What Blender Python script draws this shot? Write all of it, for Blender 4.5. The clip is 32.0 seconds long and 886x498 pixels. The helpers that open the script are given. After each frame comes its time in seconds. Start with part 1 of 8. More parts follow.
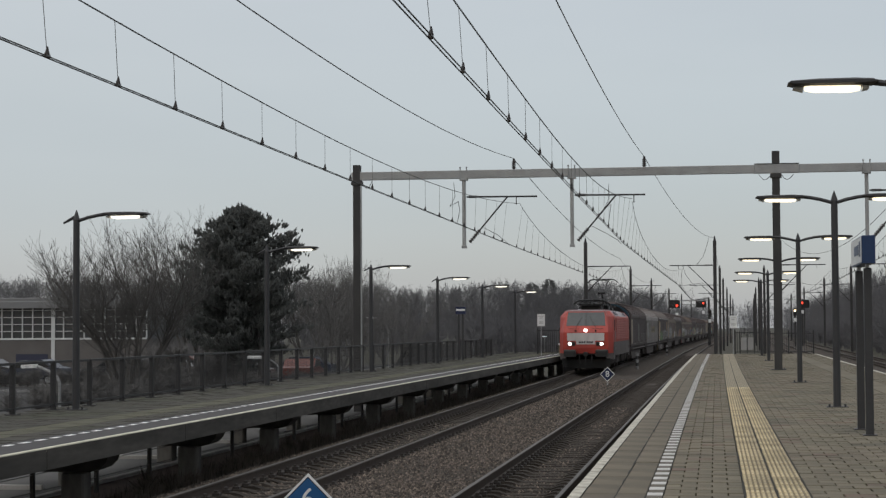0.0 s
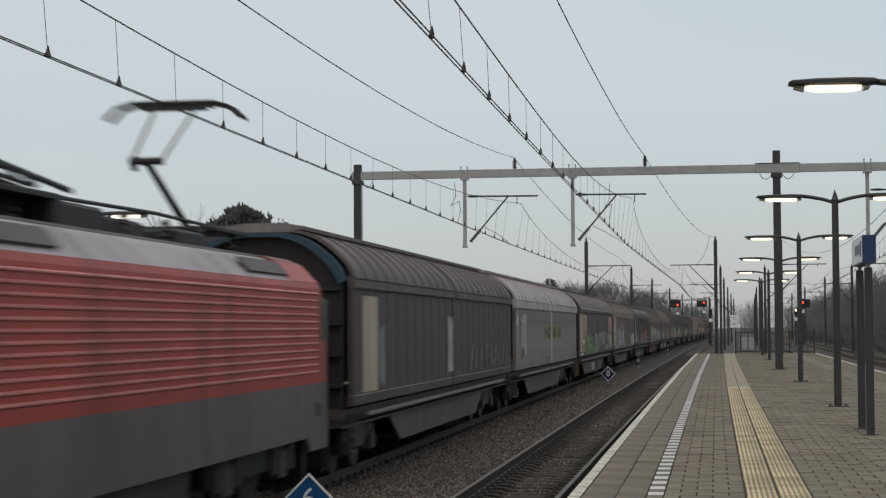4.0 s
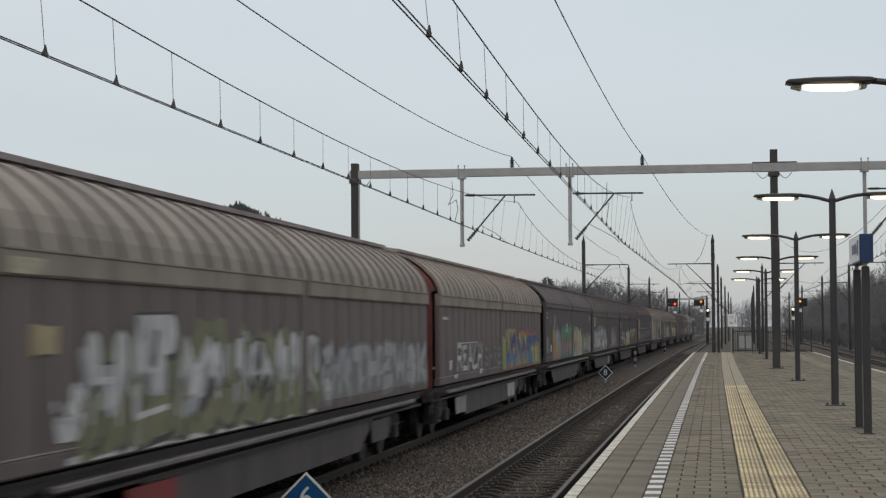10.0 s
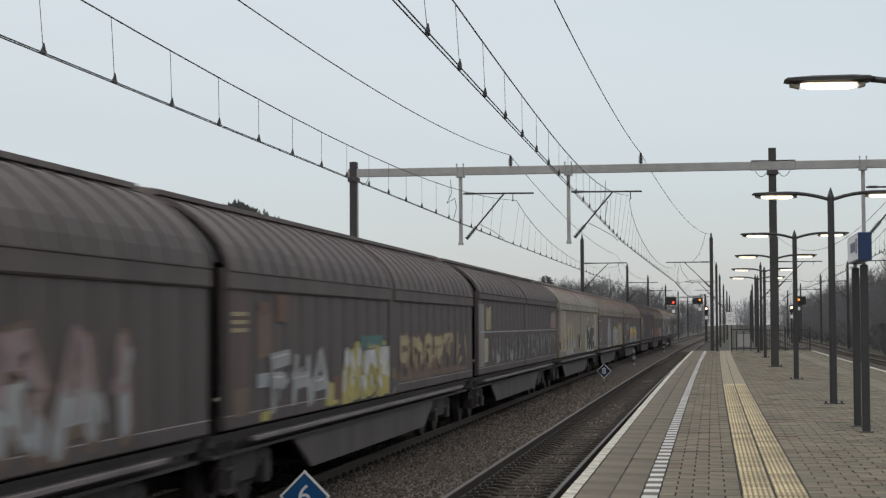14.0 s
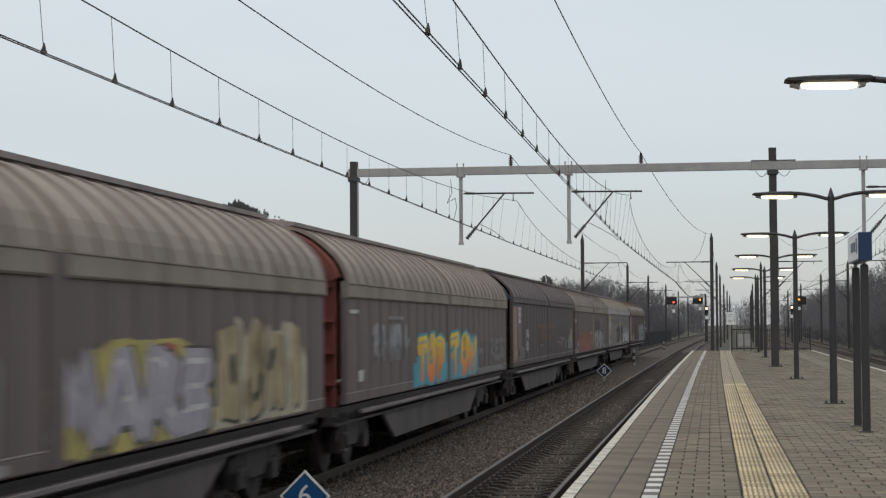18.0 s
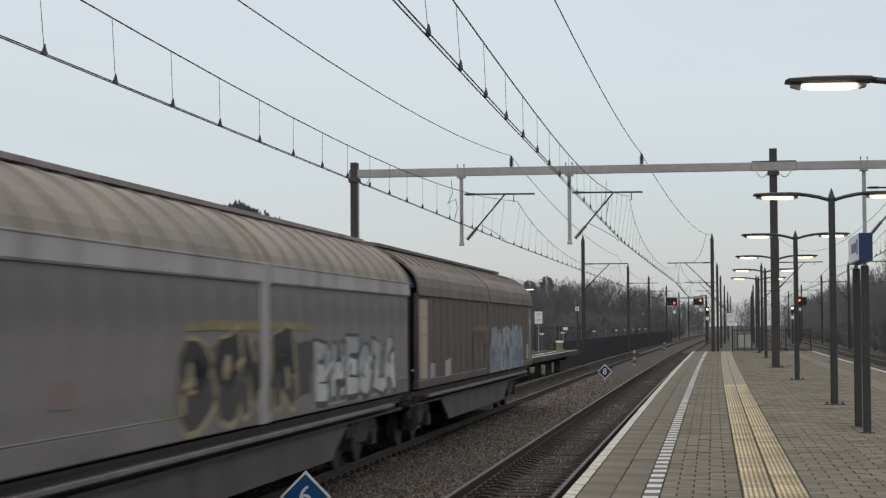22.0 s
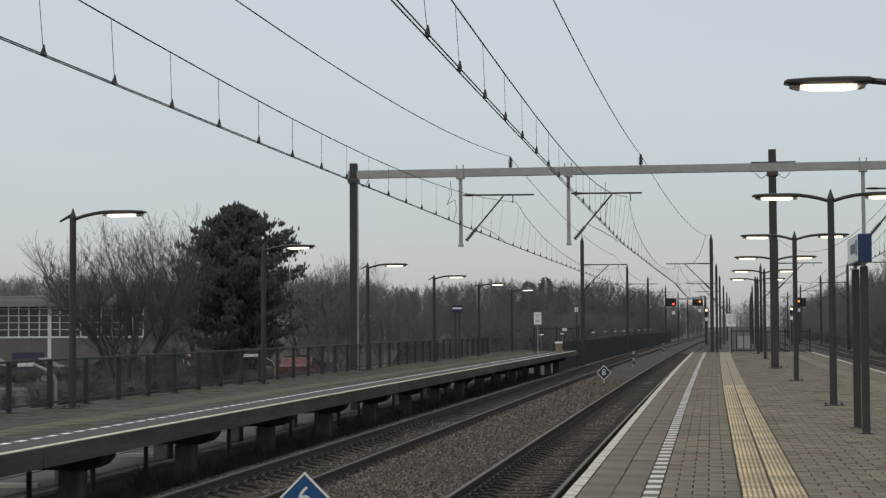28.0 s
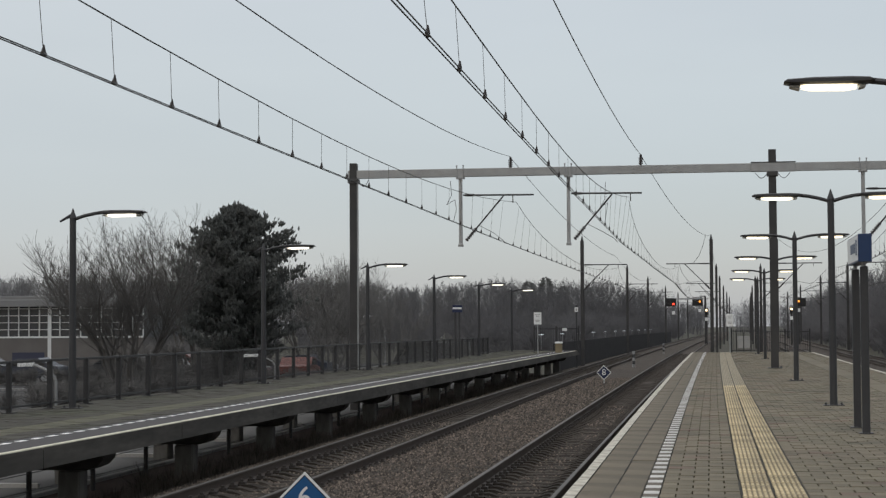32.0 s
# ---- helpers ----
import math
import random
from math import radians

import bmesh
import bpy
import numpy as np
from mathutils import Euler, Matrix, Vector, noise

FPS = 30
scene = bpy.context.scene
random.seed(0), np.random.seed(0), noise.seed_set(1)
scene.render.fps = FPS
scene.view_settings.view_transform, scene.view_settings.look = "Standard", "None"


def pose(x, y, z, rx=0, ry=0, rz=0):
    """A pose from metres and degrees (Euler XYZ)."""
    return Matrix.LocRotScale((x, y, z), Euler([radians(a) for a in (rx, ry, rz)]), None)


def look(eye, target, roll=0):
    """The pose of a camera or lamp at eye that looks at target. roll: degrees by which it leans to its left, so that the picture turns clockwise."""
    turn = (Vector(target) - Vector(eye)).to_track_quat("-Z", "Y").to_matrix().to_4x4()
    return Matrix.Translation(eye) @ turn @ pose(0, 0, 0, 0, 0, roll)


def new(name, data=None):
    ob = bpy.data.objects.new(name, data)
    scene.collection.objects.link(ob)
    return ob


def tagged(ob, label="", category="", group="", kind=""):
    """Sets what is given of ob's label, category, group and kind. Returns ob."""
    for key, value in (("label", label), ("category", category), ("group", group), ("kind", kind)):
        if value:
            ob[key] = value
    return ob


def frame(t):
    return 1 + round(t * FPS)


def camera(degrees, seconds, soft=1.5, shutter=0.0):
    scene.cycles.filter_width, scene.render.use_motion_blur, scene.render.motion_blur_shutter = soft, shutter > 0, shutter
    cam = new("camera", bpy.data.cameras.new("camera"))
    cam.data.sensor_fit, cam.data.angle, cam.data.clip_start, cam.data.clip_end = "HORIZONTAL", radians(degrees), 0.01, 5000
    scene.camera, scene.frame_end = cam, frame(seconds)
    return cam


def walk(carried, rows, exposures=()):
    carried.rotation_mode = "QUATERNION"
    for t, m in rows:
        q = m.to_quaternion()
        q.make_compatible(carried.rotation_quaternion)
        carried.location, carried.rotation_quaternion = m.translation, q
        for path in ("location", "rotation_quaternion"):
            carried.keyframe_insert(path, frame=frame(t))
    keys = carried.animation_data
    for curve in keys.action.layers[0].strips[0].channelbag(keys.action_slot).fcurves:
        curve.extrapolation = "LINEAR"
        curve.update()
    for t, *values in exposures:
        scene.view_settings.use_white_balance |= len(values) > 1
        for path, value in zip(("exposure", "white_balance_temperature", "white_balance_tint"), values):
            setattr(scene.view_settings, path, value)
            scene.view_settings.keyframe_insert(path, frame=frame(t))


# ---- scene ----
# One lens, a fixed stand on the platform; only small turns of the tripod head.
cam = camera(27.78, 32.0, soft=1.3, shutter=0.5)
EYE = Vector((0.0, 0.0, 1.56))
FOCAL, YAW, PITCH, LEAN = 3170.6, 0.14668, 0.04354, -0.3293
RZ = -0.88          # top of the rails; the platform is z = 0
BEND = 6.61e-05     # the line bends gently to the right
NEAR, FAR = -3.01, -7.17   # centres of the two tracks


def cx(y):
    """Sideways shift of the line at y."""
    if y <= 0:
        return 0.0
    if y <= 300:
        return BEND * y * y / 2
    return BEND * 300 * 300 / 2 + BEND * 300 * (y - 300)


def slope(y):
    return BEND * min(max(y, 0), 300)


def aim(right, down):
    yaw, pitch = YAW + right / FOCAL, PITCH + down / FOCAL
    d = Vector((-math.sin(yaw) * math.cos(pitch), math.cos(yaw) * math.cos(pitch), math.sin(pitch)))
    return look(EYE, EYE + d * 50, LEAN)


HEAD = [(0, 6, 3), (1.5, 6, 2), (3, 7.5, 2), (3.5, 7.5, 2), (5.5, 6, 3), (6.5, 6, 3.2), (7, 6, 3), (8, 4.6, 1), (9, 3.5, .4), (10.5, 2, 0), (12, .5, -1),
        (13, .3, -1.5), (14.5, 0, -3), (16.5, .2, -3), (18, .5, -3), (18.5, 1.7, -3), (21, 1.7, -2.5), (22, 1.5, -1.5), (23, .3, -1.2), (24, -1, -.4),
        (25, -1, .3), (25.5, -1, 1), (27.5, 0, 1), (28, 0, 0), (30, 0, 0), (32, 0, 0)]
walk(cam, [(t, aim(a, b)) for t, a, b in HEAD], [(0, -.16), (3.5, -.08), (5.5, .03), (12, .06), (14, .13), (22, .13), (23.5, .06), (25.5, -.03), (28, -.05), (32, -.04)])

# ---- sky and light: an even, closed cloud cover late in the day ----
world = bpy.data.worlds.new("world")
scene.world = world
world.use_nodes = True
wn, wl = world.node_tree.nodes, world.node_tree.links
wn.clear()
w_out, w_bg = wn.new("ShaderNodeOutputWorld"), wn.new("ShaderNodeBackground")
w_sky, w_mix = wn.new("ShaderNodeTexSky"), wn.new("ShaderNodeMix")
w_sky.sky_type, w_sky.sun_disc = "NISHITA", False
w_sky.sun_elevation, w_sky.sun_rotation = radians(22), radians(200)
w_tc, w_sep, w_ramp = wn.new("ShaderNodeTexCoord"), wn.new("ShaderNodeSeparateXYZ"), wn.new("ShaderNodeValToRGB")
w_noise, w_mul = wn.new("ShaderNodeTexNoise"), wn.new("ShaderNodeMix")
w_noise.inputs["Scale"].default_value, w_noise.inputs["Detail"].default_value = 3.0, 4
w_map = wn.new("ShaderNodeMapping")
w_map.inputs["Scale"].default_value = (1, 1, 4)
for at, col in ((0.0, (.372, .391, .448, 1)), (.06, (.422, .443, .494, 1)), (.14, (.522, .537, .553, 1)), (.25, (.606, .620, .626, 1)), (1.0, (.97, .96, .95, 1))):
    e = w_ramp.color_ramp.elements.new(at)
    e.color = col
for _ in range(2):
    for e in list(w_ramp.color_ramp.elements):
        if tuple(round(v, 3) for v in e.color[:3]) in ((0, 0, 0), (1, 1, 1)):
            w_ramp.color_ramp.elements.remove(e)
            break
w_mix.data_type = w_mul.data_type = "RGBA"
w_mix.inputs[0].default_value = .03
w_mul.blend_type, w_mul.inputs[0].default_value = "MULTIPLY", .30
w_cl = wn.new("ShaderNodeValToRGB")
w_cl.color_ramp.elements[0].position, w_cl.color_ramp.elements[1].position = .32, .72
w_cl.color_ramp.elements[0].color, w_cl.color_ramp.elements[1].color = (.74, .745, .755, 1), (1.0, 1.0, 1.0, 1)
wl.new(w_tc.outputs["Generated"], w_sep.inputs[0])
wl.new(w_sep.outputs["Z"], w_ramp.inputs[0])
wl.new(w_tc.outputs["Generated"], w_map.inputs[0])
wl.new(w_map.outputs[0], w_noise.inputs["Vector"])
wl.new(w_noise.outputs["Fac"], w_cl.inputs[0])
# the cloud is a little thinner towards the left of the line
w_side, w_thin, w_mr = wn.new("ShaderNodeMix"), wn.new("ShaderNodeValToRGB"), wn.new("ShaderNodeMapRange")
w_side.data_type, w_side.blend_type, w_side.inputs[0].default_value = "RGBA", "MULTIPLY", 1.0
w_mr.inputs[1].default_value, w_mr.inputs[2].default_value = -.6, .5
w_thin.color_ramp.elements[0].color, w_thin.color_ramp.elements[1].color = (1, .995, .98, 1), (.79, .785, .78, 1)
wl.new(w_sep.outputs["X"], w_mr.inputs[0])
wl.new(w_mr.outputs[0], w_thin.inputs[0])
wl.new(w_ramp.outputs[0], w_side.inputs[6])
wl.new(w_thin.outputs[0], w_side.inputs[7])
wl.new(w_side.outputs[2], w_mul.inputs[6])
wl.new(w_cl.outputs[0], w_mul.inputs[7])
wl.new(w_mul.outputs[2], w_mix.inputs[6])
wl.new(w_sky.outputs[0], w_mix.inputs[7])
wl.new(w_mix.outputs[2], w_bg.inputs[0])
w_bg.inputs[1].default_value = 1.065
wl.new(w_bg.outputs[0], w_out.inputs[0])
sun = new("sun", bpy.data.lights.new("sun", "SUN"))
sun.data.energy, sun.data.angle, sun.data.color = 0.75, radians(40), (1, .97, .93)
sun.matrix_world = look((0, 0, 60), (6, 20, 0))


# ---- materials ----
def mat(name, a, b=None, rough=.7, metal=0.0, scale=3.0, fine=40.0, stretch=(1, 1, 1), bump=.2, depth=.01, rand=0.0, dirt=None, dirt_scale=.8, dirt_amt=.5, spec=.4, island=0.0, skew=1.0, tint=None, tint_scale=.35, tint_amt=.6):
    """A worn surface: base colour a to b at two scales, optional dirt and tint in patches, relief, and a shade that varies by object."""
    m = bpy.data.materials.new(name)
    m.use_nodes = True
    n, l = m.node_tree.nodes, m.node_tree.links
    bs = n["Principled BSDF"]
    b = b or tuple(v * .75 for v in a)
    tc, mp = n.new("ShaderNodeTexCoord"), n.new("ShaderNodeMapping")
    mp.inputs["Scale"].default_value = stretch
    l.new(tc.outputs["Object"], mp.inputs[0])
    n1, n2 = n.new("ShaderNodeTexNoise"), n.new("ShaderNodeTexNoise")
    n1.inputs["Scale"].default_value, n1.inputs["Detail"].default_value = scale, 5
    n2.inputs["Scale"].default_value, n2.inputs["Detail"].default_value = fine, 3
    add = n.new("ShaderNodeMath")
    add.operation = "MULTIPLY_ADD"
    add.inputs[1].default_value = .45
    sub = n.new("ShaderNodeMath")
    sub.operation = "MULTIPLY"
    sub.inputs[1].default_value = .55
    mix = n.new("ShaderNodeMix")
    mix.data_type = "RGBA"
    mix.inputs[6].default_value, mix.inputs[7].default_value = (*a, 1), (*b, 1)
    for q in (n1, n2):
        l.new(mp.outputs[0], q.inputs["Vector"])
    l.new(n1.outputs["Fac"], sub.inputs[0])
    l.new(n2.outputs["Fac"], add.inputs[0])
    l.new(sub.outputs[0], add.inputs[2])
    ramp = n.new("ShaderNodeMapRange")
    ramp.inputs[1].default_value, ramp.inputs[2].default_value = .32, .68
    l.new(add.outputs[0], ramp.inputs[0])
    l.new(ramp.outputs[0], mix.inputs[0])
    col = mix.outputs[2]
    for dirt, dirt_scale, dirt_amt, seed in ((tint, tint_scale, tint_amt, 7.3), (dirt, dirt_scale, dirt_amt, 0.0)):
        if not dirt:
            continue
        n3, r3, mx = n.new("ShaderNodeTexNoise"), n.new("ShaderNodeMapRange"), n.new("ShaderNodeMix")
        n3.noise_dimensions = "4D"
        n3.inputs["W"].default_value = seed
        n3.inputs["Scale"].default_value, n3.inputs["Detail"].default_value = dirt_scale, 6
        l.new(mp.outputs[0], n3.inputs["Vector"])
        r3.inputs[1].default_value, r3.inputs[2].default_value, r3.inputs[4].default_value = .45, .7, dirt_amt
        l.new(n3.outputs["Fac"], r3.inputs[0])
        mx.data_type = "RGBA"
        mx.inputs[7].default_value = (*dirt, 1)
        l.new(r3.outputs[0], mx.inputs[0])
        l.new(col, mx.inputs[6])
        col = mx.outputs[2]
    if rand or island:
        info = n.new("ShaderNodeNewGeometry") if island else n.new("ShaderNodeObjectInfo")
        amt = island or rand
        rr, hs = n.new("ShaderNodeMapRange"), n.new("ShaderNodeHueSaturation")
        rr.inputs[3].default_value, rr.inputs[4].default_value = 1 - amt, 1 + amt
        chance = n.new("ShaderNodeMath")
        chance.operation = "POWER"
        chance.inputs[1].default_value = skew
        l.new(info.outputs["Random Per Island" if island else "Random"], chance.inputs[0])
        l.new(chance.outputs[0], rr.inputs[0])
        l.new(rr.outputs[0], hs.inputs["Value"])
        l.new(col, hs.inputs["Color"])
        col = hs.outputs[0]
    l.new(col, bs.inputs["Base Color"])
    bs.inputs["Roughness"].default_value, bs.inputs["Metallic"].default_value = rough, metal
    bs.inputs["Specular IOR Level"].default_value = spec
    if bump:
        bp = n.new("ShaderNodeBump")
        bp.inputs["Strength"].default_value, bp.inputs["Distance"].default_value = bump, depth
        l.new(add.outputs[0], bp.inputs["Height"])
        l.new(bp.outputs[0], bs.inputs["Normal"])
    return m


def glow(name, col, power):
    m = bpy.data.materials.new(name)
    m.use_nodes = True
    bs = m.node_tree.nodes["Principled BSDF"]
    bs.inputs["Base Color"].default_value = (*col, 1)
    bs.inputs["Emission Color"].default_value = (*col, 1)
    bs.inputs["Emission Strength"].default_value = power
    return m


M_ground = mat("earth", (.060, .054, .042), (.038, .038, .028), .95, scale=.15, fine=6, bump=.5, depth=.1, dirt=(.052, .055, .032), dirt_scale=.05)
M_asphalt = mat("asphalt", (.066, .066, .068), (.048, .048, .049), .95, scale=.5, fine=60, spec=.2, dirt=(.095, .093, .091), dirt_scale=.22, dirt_amt=.7)
M_ballast = mat("ballast", (.062, .050, .040), (.026, .021, .017), .95, scale=9, fine=30, bump=1.0, depth=.06, dirt=(.080, .060, .047), dirt_scale=.25)
M_stone = mat("stone", (.132, .107, .087), (.088, .071, .058), .95, scale=2, fine=30, island=.80, skew=2.2, bump=.2)
M_rail_side = mat("rusty_rail", (.062, .046, .036), (.040, .031, .026), .8, scale=5, fine=60)
M_rail_top = mat("polished_rail", (.090, .079, .070), (.060, .053, .047), .55, metal=.25, scale=1, fine=30, stretch=(1, .1, 1), bump=.02)
M_rail_dull = mat("dull_rail_head", (.060, .051, .045), (.040, .035, .031), .6, metal=.3, scale=1, fine=30, stretch=(1, .1, 1), bump=.02)
M_sleeper = mat("concrete_sleeper", (.056, .049, .043), (.036, .031, .027), .95, scale=5, fine=40, rand=.3, spec=.1)
M_clip = mat("rail_clip", (.045, .038, .034), (.03, .026, .024), .8)
M_tile = mat("platform_tile", (.172, .150, .104), (.112, .099, .069), .85, scale=1.1, fine=35, bump=.35, depth=.005, rand=.15, dirt=(.068, .063, .044), dirt_scale=.6, dirt_amt=.8, tint=(.158, .124, .090), tint_scale=.3, tint_amt=.6)
M_tile_j = mat("platform_tile_far", (.172, .150, .104), (.112, .099, .069), .85, scale=1.1, fine=35, bump=.35, depth=.005, island=.17, dirt=(.068, .063, .044), dirt_scale=.6, dirt_amt=.8, tint=(.158, .124, .090), tint_scale=.3, tint_amt=.6)
M_tile_red = mat("reddish_tile", (.165, .116, .086), (.112, .080, .060), .85, scale=2, fine=35, bump=.35, depth=.005, island=.12, dirt=(.072, .058, .044), dirt_scale=.8, dirt_amt=.7)
M_joint = mat("joint_sand", (.088, .078, .058), (.06, .054, .041), .95)
M_moss = mat("joint_moss", (.034, .033, .026), (.022, .021, .017), .95, scale=3, fine=30)
M_coping = mat("coping_concrete", (.168, .145, .104), (.113, .098, .070), .85, scale=1.6, fine=50, dirt=(.066, .058, .043), dirt_scale=1.1, dirt_amt=.8, rand=.10, tint=(.165, .124, .088), tint_scale=.4, tint_amt=.7)
M_edge = mat("edge_paint", (.60, .58, .50), (.43, .41, .35), .75, scale=4, fine=40, dirt=(.15, .13, .105), dirt_scale=4.0, dirt_amt=.9, rand=.08)
M_dash = mat("dash_tile", (.56, .555, .53), (.42, .415, .40), .65, scale=3, fine=30, rand=.08)
M_dash_gap = mat("dash_gap_tile", (.125, .110, .088), (.09, .08, .065), .85, rand=.1)
M_tact = mat("tactile_tile", (.27, .222, .135), (.18, .148, .092), .8, scale=2, fine=30, dirt=(.125, .102, .070), dirt_scale=1.3, dirt_amt=.85, rand=.2)
M_tact_worn = mat("tactile_tile_worn", (.22, .192, .135), (.16, .142, .10), .85, scale=2, fine=30, rand=.1)
M_tact_rib = mat("tactile_rib", (.60, .505, .31), (.44, .365, .22), .75, scale=3, fine=25, dirt=(.20, .155, .098), dirt_scale=1.3, dirt_amt=.92, rand=.22, tint=(.42, .30, .16), tint_scale=.9, tint_amt=.8)
M_tact_rib_worn = mat("tactile_rib_worn", (.36, .32, .235), (.27, .24, .18), .8, scale=3, fine=25)
M_lplat = mat("mossy_platform", (.060, .055, .045), (.040, .038, .031), .9, scale=.6, fine=25, dirt=(.046, .050, .029), dirt_scale=.35, dirt_amt=.7, island=.16)
M_lstrip = mat("mossy_guide_strip", (.105, .099, .068), (.074, .073, .050), .9, scale=1.5, fine=25, island=.12)
M_beam_d = mat("dark_concrete", (.085, .080, .073), (.026, .024, .022), .9, scale=1.4, fine=7, stretch=(1, .35, 2.2), bump=.4, dirt=(.022, .021, .019), dirt_scale=.9, dirt_amt=.9, tint=(.105, .098, .087), tint_scale=.6, tint_amt=.6)
M_dark = mat("dark_painted_steel", (.038, .039, .042), (.028, .028, .031), .5, scale=2, fine=30, bump=.05)
M_fence = mat("fence_black", (.034, .034, .036), (.026, .026, .028), .6, scale=2, fine=30, bump=.05)
M_galv = mat("galvanised_steel", (.36, .37, .375), (.27, .275, .28), .5, metal=.35, scale=2, fine=25, dirt=(.2, .195, .185), dirt_scale=.7, dirt_amt=.5, bump=.05)
M_mast = mat("weathered_mast", (.040, .039, .040), (.026, .026, .027), .6, scale=1.5, fine=25, dirt=(.055, .052, .050), dirt_scale=.9, bump=.05)
M_insul = mat("brown_insulator", (.035, .028, .026), (.022, .018, .018), .35, bump=0)
M_wire = mat("copper_wire", (.045, .044, .042), (.03, .03, .03), .6, bump=0)
M_white = mat("white_enamel", (.72, .73, .73), (.62, .63, .63), .5, scale=2, fine=20, bump=.02)
M_blue = mat("blue_enamel", (.010, .034, .105), (.008, .028, .088), .4, scale=2, fine=20, bump=.02)
M_bluesign = mat("blue_sign", (.006, .080, .225), (.005, .068, .195), .4, scale=2, fine=20, bump=.02)
M_navy = mat("navy_enamel", (.012, .022, .070), (.010, .018, .055), .45, scale=2, fine=20, bump=.02)
M_dash_side = mat("side_dash_tile", (.90, .90, .89), (.80, .80, .79), .5, scale=3, fine=30, rand=.05)
M_wall = mat("dark_boarded_wall", (.056, .056, .058), (.040, .040, .042), .95, scale=1.5, fine=20, bump=.1, spec=.08)
M_warm = glow("warm_signal_lens", (1.0, .74, .44), 3.2)
M_edge_side = mat("side_edge_paint", (.74, .72, .58), (.58, .56, .45), .7, scale=3, fine=40, dirt=(.30, .28, .22), dirt_scale=2.0, dirt_amt=.55, rand=.06)
M_band = mat("paved_band", (.060, .056, .058), (.046, .043, .045), .85, scale=1.5, fine=30)
M_pier = mat("stained_pier", (.215, .205, .192), (.120, .114, .106), .9, scale=2.2, fine=12, stretch=(1, 1, .35), dirt=(.045, .042, .038), dirt_scale=1.2, dirt_amt=.85)
M_weed = mat("dry_weeds", (.11, .092, .076), (.060, .052, .044), .95, scale=2, fine=20, bump=0, island=.6)
M_road = mat("pale_road", (.105, .103, .101), (.078, .076, .074), .9, scale=.6, fine=30, spec=.2, dirt=(.12, .116, .112), dirt_scale=.5)
M_kerbred = mat("red_paving", (.135, .085, .070), (.085, .058, .050), .9, scale=1, fine=20)
M_black = mat("black_plastic", (.016, .016, .017), (.012, .012, .012), .6)
M_grey = mat("grey_paint", (.30, .30, .30), (.24, .24, .24), .6)
M_lens = glow("lamp_diffuser", (1.0, .86, .60), 1.9)
M_bowl = mat("clear_lamp_bowl", (.36, .35, .31), (.30, .29, .26), .25, bump=0, spec=.5)
M_lens_l = glow("lamp_diffuser_white", (1.0, .94, .80), 1.6)
M_head = glow("headlamp_lens", (1.0, .98, .93), 5.0)
M_redlight = glow("red_signal_lens", (1.0, .06, .03), 2.6)
M_amber = glow("amber_signal_lens", (1.0, .30, .04), 2.0)
M_dim = glow("distant_lamp", (.70, .76, .80), .45)


